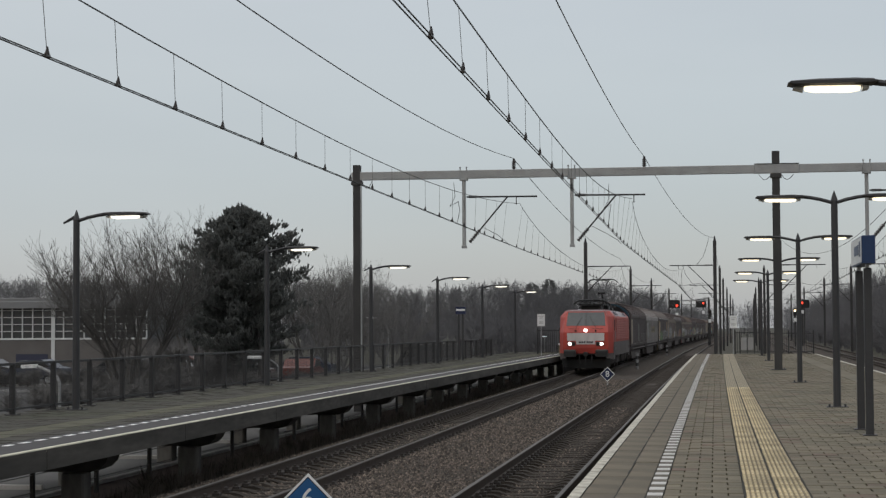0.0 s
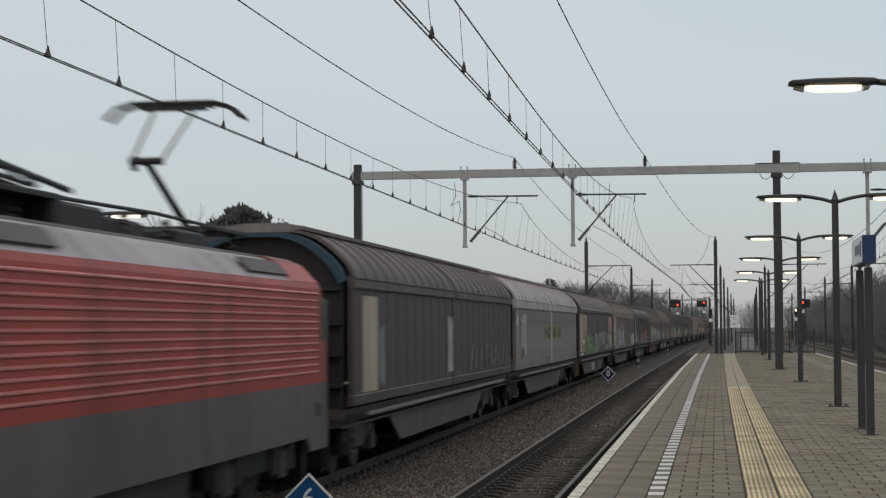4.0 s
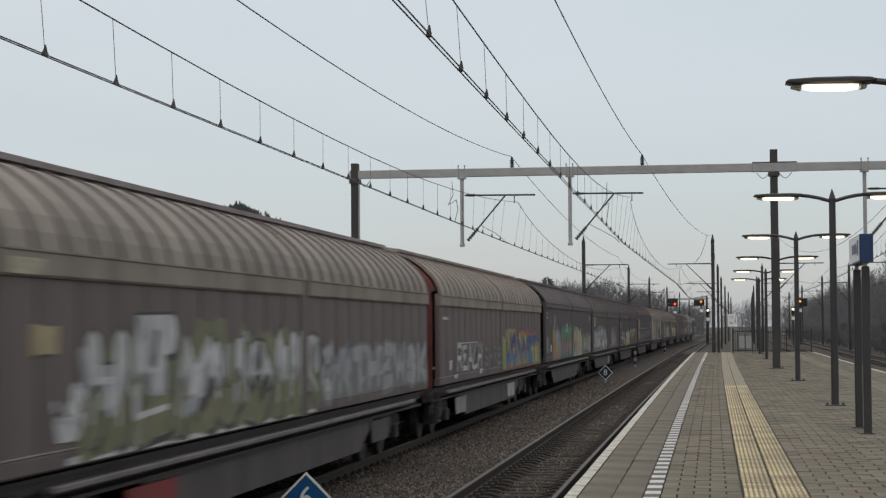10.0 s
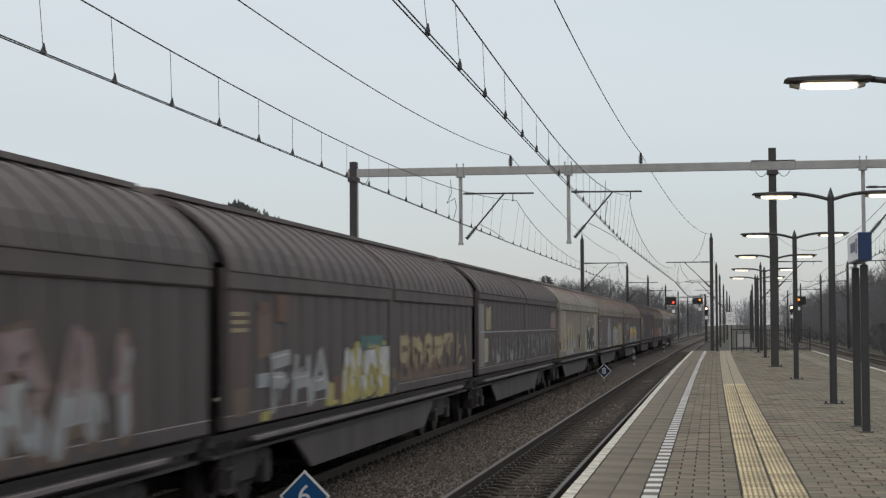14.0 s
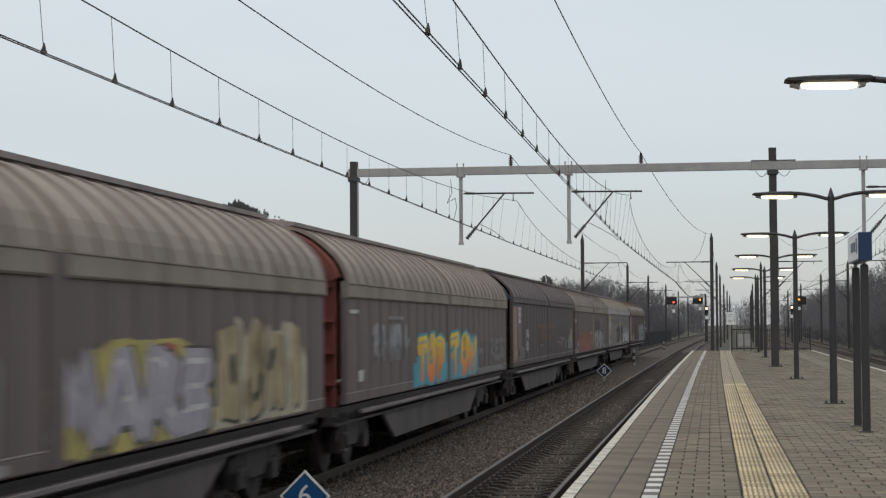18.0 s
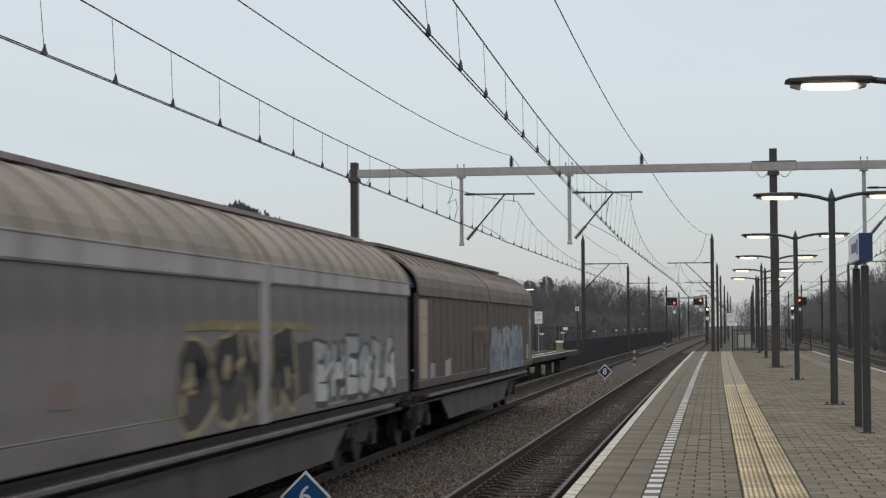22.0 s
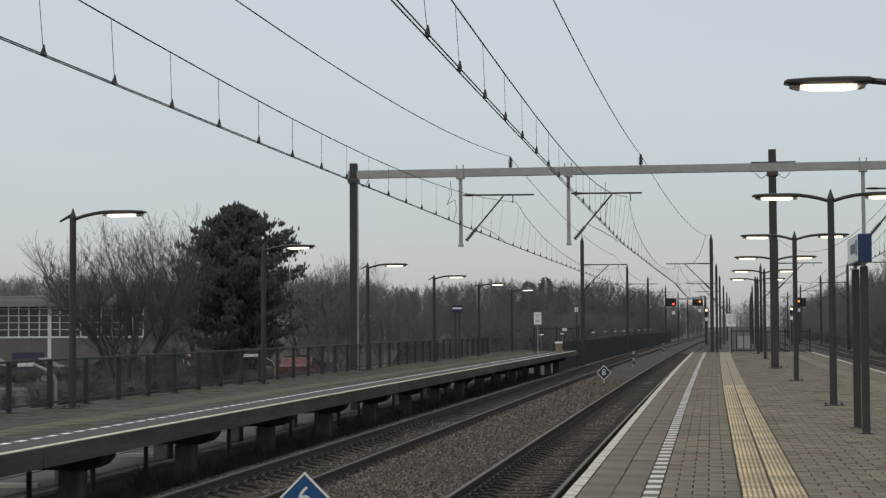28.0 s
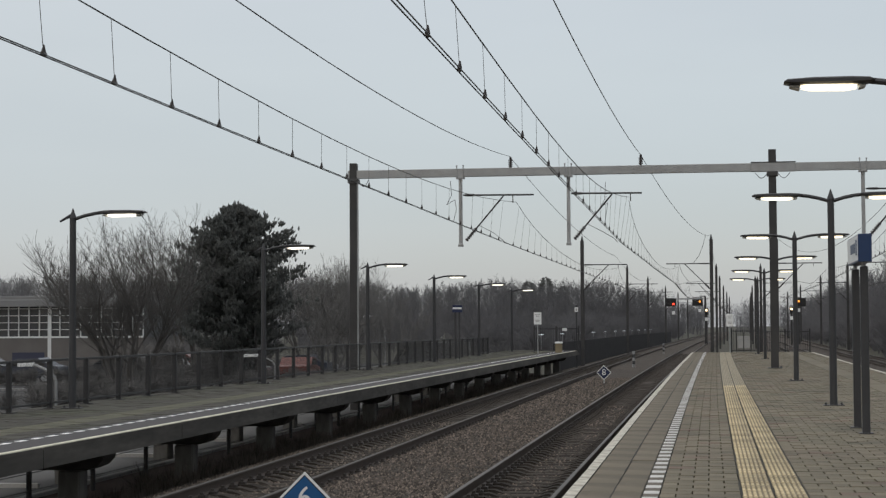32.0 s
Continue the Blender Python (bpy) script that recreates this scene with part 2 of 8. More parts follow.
# ---- mesh building ----
class Shape:
    """Collects faces, then becomes one mesh."""

    def __init__(self):
        self.v, self.f = [], []

    def add(self, verts, faces):
        o = len(self.v)
        self.v += [tuple(p) for p in verts]
        self.f += [tuple(i + o for i in q) for q in faces]
        return self

    def box(self, x0, x1, y0, y1, z0, z1):
        return self.add([(x0, y0, z0), (x1, y0, z0), (x1, y1, z0), (x0, y1, z0), (x0, y0, z1), (x1, y0, z1), (x1, y1, z1), (x0, y1, z1)],
                        [(3, 2, 1, 0), (4, 5, 6, 7), (0, 1, 5, 4), (1, 2, 6, 5), (2, 3, 7, 6), (3, 0, 4, 7)])

    def cbox(self, x0, x1, y0, y1, z0, z1, b=.02):
        """A box with chamfered upright edges and a chamfered top."""
        ring = [(x0 + b, y0), (x1 - b, y0), (x1, y0 + b), (x1, y1 - b), (x1 - b, y1), (x0 + b, y1), (x0, y1 - b), (x0, y0 + b)]
        mx, my = (x0 + x1) / 2, (y0 + y1) / 2
        kx, ky = 1 - 2 * b / max(x1 - x0, 1e-6), 1 - 2 * b / max(y1 - y0, 1e-6)
        top = [(mx + (x - mx) * kx, my + (y - my) * ky) for x, y in ring]
        vs = [(x, y, z0) for x, y in ring] + [(x, y, z1 - b) for x, y in ring] + [(x, y, z1) for x, y in top]
        fs = [tuple(range(7, -1, -1)), tuple(range(16, 24))]
        for i in range(8):
            j = (i + 1) % 8
            fs += [(i, j, 8 + j, 8 + i), (8 + i, 8 + j, 16 + j, 16 + i)]
        return self.add(vs, fs)

    def tube(self, a, b, r, r2=None, n=6, caps=True):
        a, b = Vector(a), Vector(b)
        r2 = r if r2 is None else r2
        d = (b - a)
        if d.length < 1e-6:
            return self
        d.normalize()
        u = d.orthogonal().normalized()
        w = d.cross(u)
        vs = []
        for p, q in ((a, r), (b, r2)):
            for i in range(n):
                g = 2 * math.pi * i / n
                vs.append(p + u * (math.cos(g) * q) + w * (math.sin(g) * q))
        fs = [(i, (i + 1) % n, n + (i + 1) % n, n + i) for i in range(n)]
        if caps:
            fs += [tuple(range(n - 1, -1, -1)), tuple(range(n, 2 * n))]
        return self.add(vs, fs)

    def path(self, pts, r, n=5):
        for a, b in zip(pts, pts[1:]):
            self.tube(a, b, r, n=n, caps=False)
        return self

    def loft(self, rings, close=True, caps=True):
        n = len(rings[0])
        vs = [p for q in rings for p in q]
        fs = []
        for k in range(len(rings) - 1):
            for i in range(n if close else n - 1):
                j = (i + 1) % n
                fs.append((k * n + i, k * n + j, (k + 1) * n + j, (k + 1) * n + i))
        if caps and close:
            fs += [tuple(range(n - 1, -1, -1)), tuple(range((len(rings) - 1) * n, len(rings) * n))]
        return self.add(vs, fs)

    def prism(self, prof, y0, y1):
        """A closed profile in x, z drawn out along y."""
        return self.loft([[(x, y0, z) for x, z in prof], [(x, y1, z) for x, z in prof]])

    def prism_x(self, prof, x0, x1):
        """A closed profile in y, z drawn out along x."""
        return self.loft([[(x0, y, z) for y, z in prof], [(x1, y, z) for y, z in prof]])

    def sweep(self, prof, ys, x=0.0, z=0.0):
        """A closed profile in x, z drawn out along the line."""
        return self.loft([[(x + cx(y) + px, y, z + pz) for px, pz in prof] for y in ys])

    def ball(self, c, rx, ry, rz, n=8, m=6):
        rings = []
        for k in range(1, m):
            g = math.pi * k / m
            rings.append([(c[0] + rx * math.sin(g) * math.cos(2 * math.pi * i / n), c[1] + ry * math.sin(g) * math.sin(2 * math.pi * i / n), c[2] - rz * math.cos(g)) for i in range(n)])
        return self.loft(rings)

    def mesh(self, name, smooth=False, bevel=0.0):
        me = bpy.data.meshes.new(name)
        me.from_pydata(self.v, [], self.f)
        me.update()
        bm = bmesh.new()
        bm.from_mesh(me)
        bmesh.ops.recalc_face_normals(bm, faces=bm.faces)
        if bevel:
            bmesh.ops.bevel(bm, geom=[e for e in bm.edges if e.is_manifold and e.calc_face_angle(0) > .5], offset=bevel, segments=1, affect="EDGES", clamp_overlap=True)
        bm.to_mesh(me)
        bm.free()
        if smooth:
            me.polygons.foreach_set("use_smooth", [True] * len(me.polygons))
        return me


def part(name, shape, material, parent=None, label="", smooth=False, bevel=0.0):
    me = shape if isinstance(shape, bpy.types.Mesh) else shape.mesh(name, smooth, bevel)
    ob = new(name, me)
    if not me.materials:
        me.materials.append(material)
    elif me.materials[0] != material:
        ob.material_slots[0].link = "OBJECT"
        ob.material_slots[0].material = material
    if parent is not None:
        ob.parent = parent
    if label:
        tagged(ob, label)
    return ob


def thing(name, label, category, group="", kind="", at=None):
    ob = new(name)
    ob.empty_display_size = .2
    if at is not None:
        ob.matrix_world = at
    return tagged(ob, label, category, group, kind)


def steps(a, b, d):
    n = max(1, round((b - a) / d))
    return [a + (b - a) * i / n for i in range(n + 1)]


LINE = [-700, -300, -120, -40, 0] + steps(10, 300, 10) + [360, 450, 560, 700]

# ---- ground ----
M_kerb = mat("pale_kerb", (.42, .41, .39), (.31, .30, .285), .8, scale=2, fine=20, dirt=(.16, .15, .14), dirt_scale=.8, dirt_amt=.6)


def ground_height(x, y):
    x = x - cx(min(max(y, 0), 600))
    z = -1.62
    if -9.6 < x < 14.5:
        z = -1.42
    elif -11 < x <= -9.6:
        z = -1.62 + .2 * (x + 11) / 1.4
    elif x >= 14.5:
        z = -1.42 + min(1.2, (x - 14.5) * .12)
    return z


def build_ground():
    xs = [-3000, -1200, -500, -200, -120, -80, -50, -30, -22, -16, -11, -9.6, -4, 2, 8, 14.4, 16, 18, 22, 26, 40, 80, 200, 500, 1200, 3000]
    ys = [-3000, -1200, -700, -300, -100, -40, 0] + steps(20, 300, 20) + [350, 420, 520, 700, 1200, 3000]
    s = Shape()
    s.v = [(x + cx(min(max(y, 0), 600)), y, ground_height(x + cx(min(max(y, 0), 600)), y) + (.06 * noise.noise((x * .3, y * .1, 0)) if abs(x) < 100 else 0)) for y in ys for x in xs]
    w = len(xs)
    s.f = [(j * w + i, j * w + i + 1, (j + 1) * w + i + 1, (j + 1) * w + i) for j in range(len(ys) - 1) for i in range(w - 1)]
    tagged(part("ground", s, M_ground), "dull earth and winter grass beside the line", "ground", kind="structure")
    # the car park beside the station
    s = Shape().box(-75, -15.2, 22, 150, -1.7, -1.50)
    tagged(part("car_park", s, M_asphalt), "wet grey asphalt car park below the platform", "road", kind="structure")
    for x0, x1, z, m, nm, lb in ((-15.2, -15.05, -1.40, M_grey, "kerb", "pale concrete kerb along the car park"), (-12.06, -11.0, -1.49, M_kerbred, "footpath", "reddish paved footpath behind the platform"),
                                 (-12.2, -12.06, -1.42, M_kerb, "kerb", "pale kerb under the platform"), (-15.05, -12.2, -1.52, M_road, "service_road", "pale service road under the platform")):
        tagged(part(nm, Shape().box(x0, x1, 14, 118, -1.75, z), m), lb, nm.replace("_", " "), kind="structure")
    for x0, x1, y in ((-14.9, -12.6, 41.6), (-14.9, -12.9, 33.4), (-14.9, -12.6, 55.0), (-14.9, -12.8, 47.5)):
        tagged(part("kerb", Shape().cbox(x0, x1, y, y + .12, -1.75, -1.43, .01), M_kerb), "short pale kerb across the service road", "kerb", kind="structure")


build_ground()


# ---- tracks ----
RAIL = [(-.07, 0), (.07, 0), (.07, .012), (.012, .03), (.012, .125), (.036, .14), (.036, .168), (.028, .172), (-.028, .172), (-.036, .168), (-.036, .14), (-.012, .125), (-.012, .03), (-.07, .012)]


def ballast_sheet():
    """One bed of crushed stone under both pairs of tracks."""
    s = Shape()
    xs = [-10.4, -9.5, -8.75, -8.2, -7.9, -7.5, -7.17, -6.8, -6.45, -6.1, -5.6, -5.1, -4.6, -4.2, -3.9, -3.4, -3.0, -2.6, -2.25, -1.9, -1.5, -1.15]
    zs = [-1.45, -1.3, -1.10, -1.05, -1.06, -1.125, -1.115, -1.125, -1.06, -1.03, -1.04, -1.07, -1.05, -1.03, -1.06, -1.125, -1.115, -1.125, -1.06, -1.04, -1.08, -1.2]
    ys = [-700, -300, -100, -20, 8] + steps(12, 80, .5) + steps(82, 160, 3) + steps(170, 300, 10) + [360, 450, 560, 700]
    w = len(xs)
    for y in ys:
        for x, z in zip(xs, zs):
            s.v.append((x + cx(y), y, z + .03 * noise.noise((x * 2.3, y * 2.1, 3)) + .02 * noise.noise((x * 6, y * 6, 1))))
    s.f = [(j * w + i, j * w + i + 1, (j + 1) * w + i + 1, (j + 1) * w + i) for j in range(len(ys) - 1) for i in range(w - 1)]
    bed = tagged(part("ballast", s, M_ballast), "brown-grey crushed stone ballast bed", "ballast", kind="structure")
    s = Shape()
    for j, y in enumerate(ys):
        for x, z in ((5.2, -1.35), (6.0, -1.08), (7.2, -1.07), (9.3, -1.07), (11.5, -1.07), (13.2, -1.1), (14.4, -1.5)):
            s.v.append((x + cx(y), y, z + .04 * noise.noise((x * 2, y * 2, 9))))
    s.f = [(j * 7 + i, j * 7 + i + 1, (j + 1) * 7 + i + 1, (j + 1) * 7 + i) for j in range(len(ys) - 1) for i in range(6)]
    tagged(part("ballast", s, M_ballast), "brown-grey ballast bed behind the island platform", "ballast", kind="structure")
    # loose stones: small five-sided lumps, all in one mesh
    rng = np.random.default_rng(4)
    base = np.array([(1, 0, -.3), (.2, .95, -.35), (-.85, .45, -.3), (-.6, -.75, -.35), (.45, -.9, -.3), (.15, .1, .75)])
    tri = np.array([(0, 1, 5), (1, 2, 5), (2, 3, 5), (3, 4, 5), (4, 0, 5)])
    spots = []
    for (y0, y1, x0, x1, dens) in ((17, 30, -6.4, -3.95, 330), (30, 48, -6.4, -3.95, 210), (48, 90, -6.4, -3.95, 90), (18, 40, -3.6, -2.4, 90), (40, 60, -3.6, -2.4, 50), (16, 40, -2.2, -1.4, 120),
                                   (24, 50, -7.75, -6.6, 130), (24, 48, -9.4, -8.0, 160), (48, 90, -9.4, -8.0, 60)):
        n = int((y1 - y0) * (x1 - x0) * dens)
        spots.append(np.c_[rng.uniform(x0, x1, n), rng.uniform(y0, y1, n)])
    spots = np.concatenate(spots)
    n = len(spots)
    zz = np.interp(spots[:, 0], xs, zs) + rng.uniform(-.012, .012, n)
    size = rng.uniform(.014, .033, n) * np.where(spots[:, 1] > 48, 1.35, 1.0)
    ang = rng.uniform(0, 6.28, n)
    jit = rng.uniform(.65, 1.3, (n, 6, 3))
    loc = base[None] * jit * size[:, None, None]
    ca, sa = np.cos(ang)[:, None], np.sin(ang)[:, None]
    X = loc[:, :, 0] * ca - loc[:, :, 1] * sa + (spots[:, 0] + BEND * spots[:, 1] ** 2 / 2)[:, None]
    Y = loc[:, :, 0] * sa + loc[:, :, 1] * ca + spots[:, 1][:, None]
    Z = loc[:, :, 2] + (zz + size * .3)[:, None]
    vs = np.stack([X, Y, Z], -1).reshape(-1, 3)
    fs = (tri[None] + (np.arange(n) * 6)[:, None, None]).reshape(-1, 3)
    me = bpy.data.meshes.new("stones")
    me.vertices.add(len(vs))
    me.vertices.foreach_set("co", vs.astype(np.float32).ravel())
    me.loops.add(fs.size)
    me.loops.foreach_set("vertex_index", fs.astype(np.int32).ravel())
    me.polygons.add(len(fs))
    me.polygons.foreach_set("loop_start", np.arange(0, fs.size, 3, dtype=np.int32))
    me.update(calc_edges=True)
    ob = part("ballast_stones", me, M_stone, bed)
    ob["kind"] = "stuff"


ballast_sheet()
ME_SLEEPER = Shape().add(*(lambda w, h: ([(-1.25, -w, 0), (1.25, -w, 0), (1.25, w, 0), (-1.25, w, 0), (-1.22, -h, .14), (-.45, -h, .14), (-.3, -h, .09), (.3, -h, .09), (.45, -h, .14), (1.22, -h, .14),
    (1.22, h, .14), (.45, h, .14), (.3, h, .09), (-.3, h, .09), (-.45, h, .14), (-1.22, h, .14)],
    [(3, 2, 1, 0), (4, 5, 14, 15), (5, 6, 13, 14), (6, 7, 12, 13), (7, 8, 11, 12), (8, 9, 10, 11), (0, 1, 9, 8, 7, 6, 5, 4), (2, 3, 15, 14, 13, 12, 11, 10), (1, 2, 10, 9), (3, 0, 4, 15)]))(.14, .11)).mesh("sleeper")
ME_CLIP = Shape().box(-.19, -.075, -.07, .07, 0, .045).box(-.15, -.09, -.035, .035, .045, .085).box(.075, .19, -.07, .07, 0, .045).box(.09, .15, -.035, .035, .045, .085).mesh("rail_clip")
for mesh_data, m_ in ((ME_SLEEPER, M_sleeper), (ME_CLIP, M_clip)):
    mesh_data.materials.append(m_)


def track(name, centre, label, near_from, near_to, top):
    tr = thing(name, label, "railway track", kind="structure")
    for side in (-1, 1):
        part("rail", Shape().sweep([(px, pz) for px, pz in RAIL], LINE, centre + side * .7525, RZ - .172), M_rail_side, tr, "rusty steel rail")
        part("rail_head", Shape().sweep([(-.034, 0), (.034, 0), (.030, .006), (-.030, .006)], LINE, centre + side * .7525, RZ - .001), top, tr, "worn running surface of the rail")
    far_s, far_c = Shape(), Shape()
    sv, sf = [tuple(v.co) for v in ME_SLEEPER.vertices], [tuple(q.vertices) for q in ME_SLEEPER.polygons]
    cv, cf = [tuple(v.co) for v in ME_CLIP.vertices], [tuple(q.vertices) for q in ME_CLIP.polygons]
    y = -30.0
    while y < 170:
        x0 = centre + cx(y)
        if near_from <= y <= near_to:
            ob = part("sleeper", ME_SLEEPER, M_sleeper, tr)
            ob.location = (x0, y, RZ - .172 - .143)
            for side in (-1, 1):
                ob = part("rail_clip", ME_CLIP, M_clip, tr)
                ob.location = (x0 + side * .7525, y, RZ - .172 - .004)
        elif y > -20:
            far_s.add([(x0 + a, y + b, RZ - .172 - .143 + c) for a, b, c in sv], sf)
            if y < 110:
                for side in (-1, 1):
                    far_c.add([(x0 + side * .7525 + a, y + b, RZ - .172 - .004 + c) for a, b, c in cv], cf)
        y += .6
    if far_s.v:
        part("sleepers", far_s, M_sleeper, tr)["kind"] = "stuff"
    if far_c.v:
        part("rail_clips", far_c, M_clip, tr)["kind"] = "stuff"
    return tr


track("track_1", NEAR, "railway track with worn rails on concrete sleepers", 17, 42, M_rail_top)
track("track_2", FAR, "railway track with dark rails on concrete sleepers beside the low platform", 25, 55, M_rail_dull)
track("track_3", 7.3, "railway track behind the island platform", 0, 0, M_rail_top)
track("track_4", 11.4, "outer railway track before the wood", 0, 0, M_rail_dull)


# ---- the island platform ----
EDGE_R = -1.35
END_R = 105.6


def strip(s, x0, x1, ys, z0, z1):
    return s.sweep([(x0, z0), (x1, z0), (x1, z1), (x0, z1)], ys)


def island_platform():
    ys = [-60, -20, 0] + steps(10, END_R, 8)
    pf = thing("platform_1", "paved island platform with painted edge and ribbed guide strip", "platform", kind="structure")
    part("platform_body", strip(Shape(), -1.30, 5.55, ys, -1.5, -.035), M_joint, pf, "dark sand bed and body of the platform")
    part("platform_face", strip(Shape(), -1.352, -1.302, ys, -1.5, -.13), M_beam_d, pf, "dark concrete side wall of the platform")
    part("platform_face", strip(Shape(), 5.552, 5.60, ys, -1.5, -.13), M_beam_d, pf, "dark concrete side wall of the platform")
    # coping slabs one metre long: a painted nose and a plain back
    nose = Shape().cbox(-.06, .06, -.496, .496, -.13, .002, .006).mesh("edge_slab")
    back = Shape().cbox(-.156, .156, -.496, .496, -.06, .0, .006).mesh("coping_slab")
    inner = Shape().cbox(-.135, .135, -.496, .496, -.06, .0, .006).mesh("coping_slab")
    rng = random.Random(3)
    y = -9.5
    while y < END_R:
        for me, x, m in ((nose, EDGE_R + .06, M_edge), (back, EDGE_R + .279, M_coping), (inner, EDGE_R + .575, M_coping)):
            ob = part(me.name.split(".")[0], me, m, pf)
            ob.matrix_basis = pose(x + cx(y), y, rng.uniform(-.004, .004), 0, 0, -math.degrees(slope(y)))
        y += 1.0
    y = 14.6
    while y < END_R:
        ob = part("edge_slab", nose, M_edge, pf)
        ob.matrix_basis = pose(5.52 + cx(y), y, 0, 0, 0, -math.degrees(slope(y)))
        y += 1.0
    part("edge_slab", strip(Shape(), EDGE_R, EDGE_R + .12, [-60, -30, -10.0], -.13, 0), M_edge, pf)
    # dashed warning row: white tiles between dark ones
    bar = Shape().cbox(-.073, .073, -.140, .140, -.05, .0008, .0006).mesh("dash_tile")
    y, k = -9.4, 0
    rest = Shape()
    while y < END_R:
        if k % 2 == 0:
            ob = part("dash_tile", bar, M_dash, pf)
            ob.matrix_basis = pose(-.555 + cx(y), y, 0, 0, 0, -math.degrees(slope(y)))
        else:
            rest.box(-.628 + cx(y), -.482 + cx(y), y - .147, y + .147, -.05, .0)
        y += .3
        k += 1
    part("dash_gap_tiles", rest, M_dash_gap, pf)
    # ribbed guide strip, two tiles wide
    rib = Shape().box(-.143, .143, -.146, .146, -.05, .0)
    for i in range(6):
        x = -.12 + i * .048
        rib.prism([(x - .015, .0), (x + .015, .0), (x + .011, .009), (x - .011, .009)], -.138, .138)
    rib = rib.mesh("guide_tile")
    worn_rib = rib.copy()
    for me, pair in ((rib, (M_tact, M_tact_rib)), (worn_rib, (M_tact_worn, M_tact_rib_worn))):
        for q in pair:
            me.materials.append(q)
        for q in me.polygons:
            q.material_index = 1 if q.center.z > .001 else 0
    far = {0: Shape(), 1: Shape()}
    rv, rf = [tuple(v.co) for v in rib.vertices], [tuple(q.vertices) for q in rib.polygons]
    y = -9.4
    while y < END_R:
        for x in (.425, .728):
            worn = 1 if y > 47 else 0
            m = M_tact_worn if worn else M_tact
            if 14 < y < 46:
                ob = part("guide_tile", worn_rib if worn else rib, m, pf)
                ob.matrix_basis = pose(x + cx(y), y, rng.uniform(-.002, .002), 0, 0, -math.degrees(slope(y)))
            else:
                far[worn].add([(x + cx(y) + a, y + b, c) for a, b, c in rv], rf)
        y += .3
    for q, base, top in ((far[0], M_tact, M_tact_rib), (far[1], M_tact_worn, M_tact_rib_worn)):
        me = bpy.data.meshes.new("guide_tiles")
        me.from_pydata(q.v, [], q.f)
        me.materials.append(base)
        me.materials.append(top)
        for pl in me.polygons:
            pl.material_index = 1 if pl.center.z > .001 else 0
        part("guide_tiles", me, base, pf)["kind"] = "stuff"
    part("guide_strip", strip(Shape(), 3.9, 4.5, steps(14.6, END_R, 6), -.05, -.002), M_tile, pf, "dull guide strip of the other side")
    # grown-in dark joints along the slabs and beside the guide strip
    for j, (x, wide) in enumerate(((EDGE_R + .437, .010), (EDGE_R + .1205, .004), (.277, .009), (.5765, .010), (.878, .009), (-.634, .004), (-.4795, .005))):
        s = Shape()
        for i, y in enumerate(steps(8, 80, .16)):
            w = wide * max(.25, .75 + 1.3 * noise.noise((x * 9, y * 1.7, j)))
            o = .004 * noise.noise((x * 5, y * 3.1, 20 + j))
            s.v += [(x + cx(y) + o - w, y, .0036), (x + cx(y) + o + w, y, .0036), (x + cx(y) + o + w * .6, y, -.03), (x + cx(y) + o - w * .6, y, -.03)]
            if i:
                k = 4 * i
                s.f += [(k - 4 + a, k - 4 + (a + 1) % 4, k + (a + 1) % 4, k + a) for a in range(4)]
        part("grown_joint", s, M_moss, pf, "dark grown-in joint between the slabs")
    # square paving tiles in half bond
    tile = Shape().cbox(-.1435, .1435, -.146, .146, -.05, .0, .005).mesh("paving_tile")
    red_tile = tile.copy()
    joined, joined_red = Shape(), Shape()
    pick = random.Random(41)
    near = 0
    quick_f = [(0, 1, 2, 3), (0, 1, 5, 4), (1, 2, 6, 5), (2, 3, 7, 6), (3, 0, 4, 7)]
    y, row = -9.4, 0
    while y < END_R:
        for (a, b) in ((-.476, .270), (.882, 3.88), (4.52, 5.43)):
            x = a + .15 + (-.15 if row % 2 else 0)
            while x - .15 < b - .02:
                x0, x1 = max(a, x - .1445), min(b, x + .1445)
                if x1 - x0 > .05:
                    z = rng.uniform(-.005, .003)
                    full = x1 - x0 > .285
                    red = pick.random() < (.11 if x < .3 else .03)
                    if full and 16.2 < y < 21.5 and x < 1.6 and near < 300:
                        ob = part("paving_tile", red_tile if red else tile, M_tile_red if red else M_tile, pf)
                        ob.matrix_basis = pose((x0 + x1) / 2 + cx(y), y, z, rng.uniform(-.3, .3), rng.uniform(-.3, .3), 0)
                        near += 1
                    else:
                        c = cx(y)
                        g = .004
                        o = [(x0 + g + c, y - .147 + g, z), (x1 - g + c, y - .147 + g, z), (x1 - g + c, y + .147 - g, z), (x0 + g + c, y + .147 - g, z),
                             (x0 + c, y - .147, -.045), (x1 + c, y - .147, -.045), (x1 + c, y + .147, -.045), (x0 + c, y + .147, -.045)]
                        (joined_red if red else joined).add(o, quick_f)
                x += .3
        y += .3
        row += 1
    for q, m in ((joined, M_tile_j), (joined_red, M_tile_red)):
        me = bpy.data.meshes.new("paving_tiles")
        me.from_pydata(q.v, [], q.f)
        part("paving_tiles", me, m, pf)["kind"] = "stuff"


island_platform()


# ---- the low platform on piers beyond the tracks ----
EDGE_L, BACK_L, END_L, ZL = -8.91, -13.45, 118.5, -.02


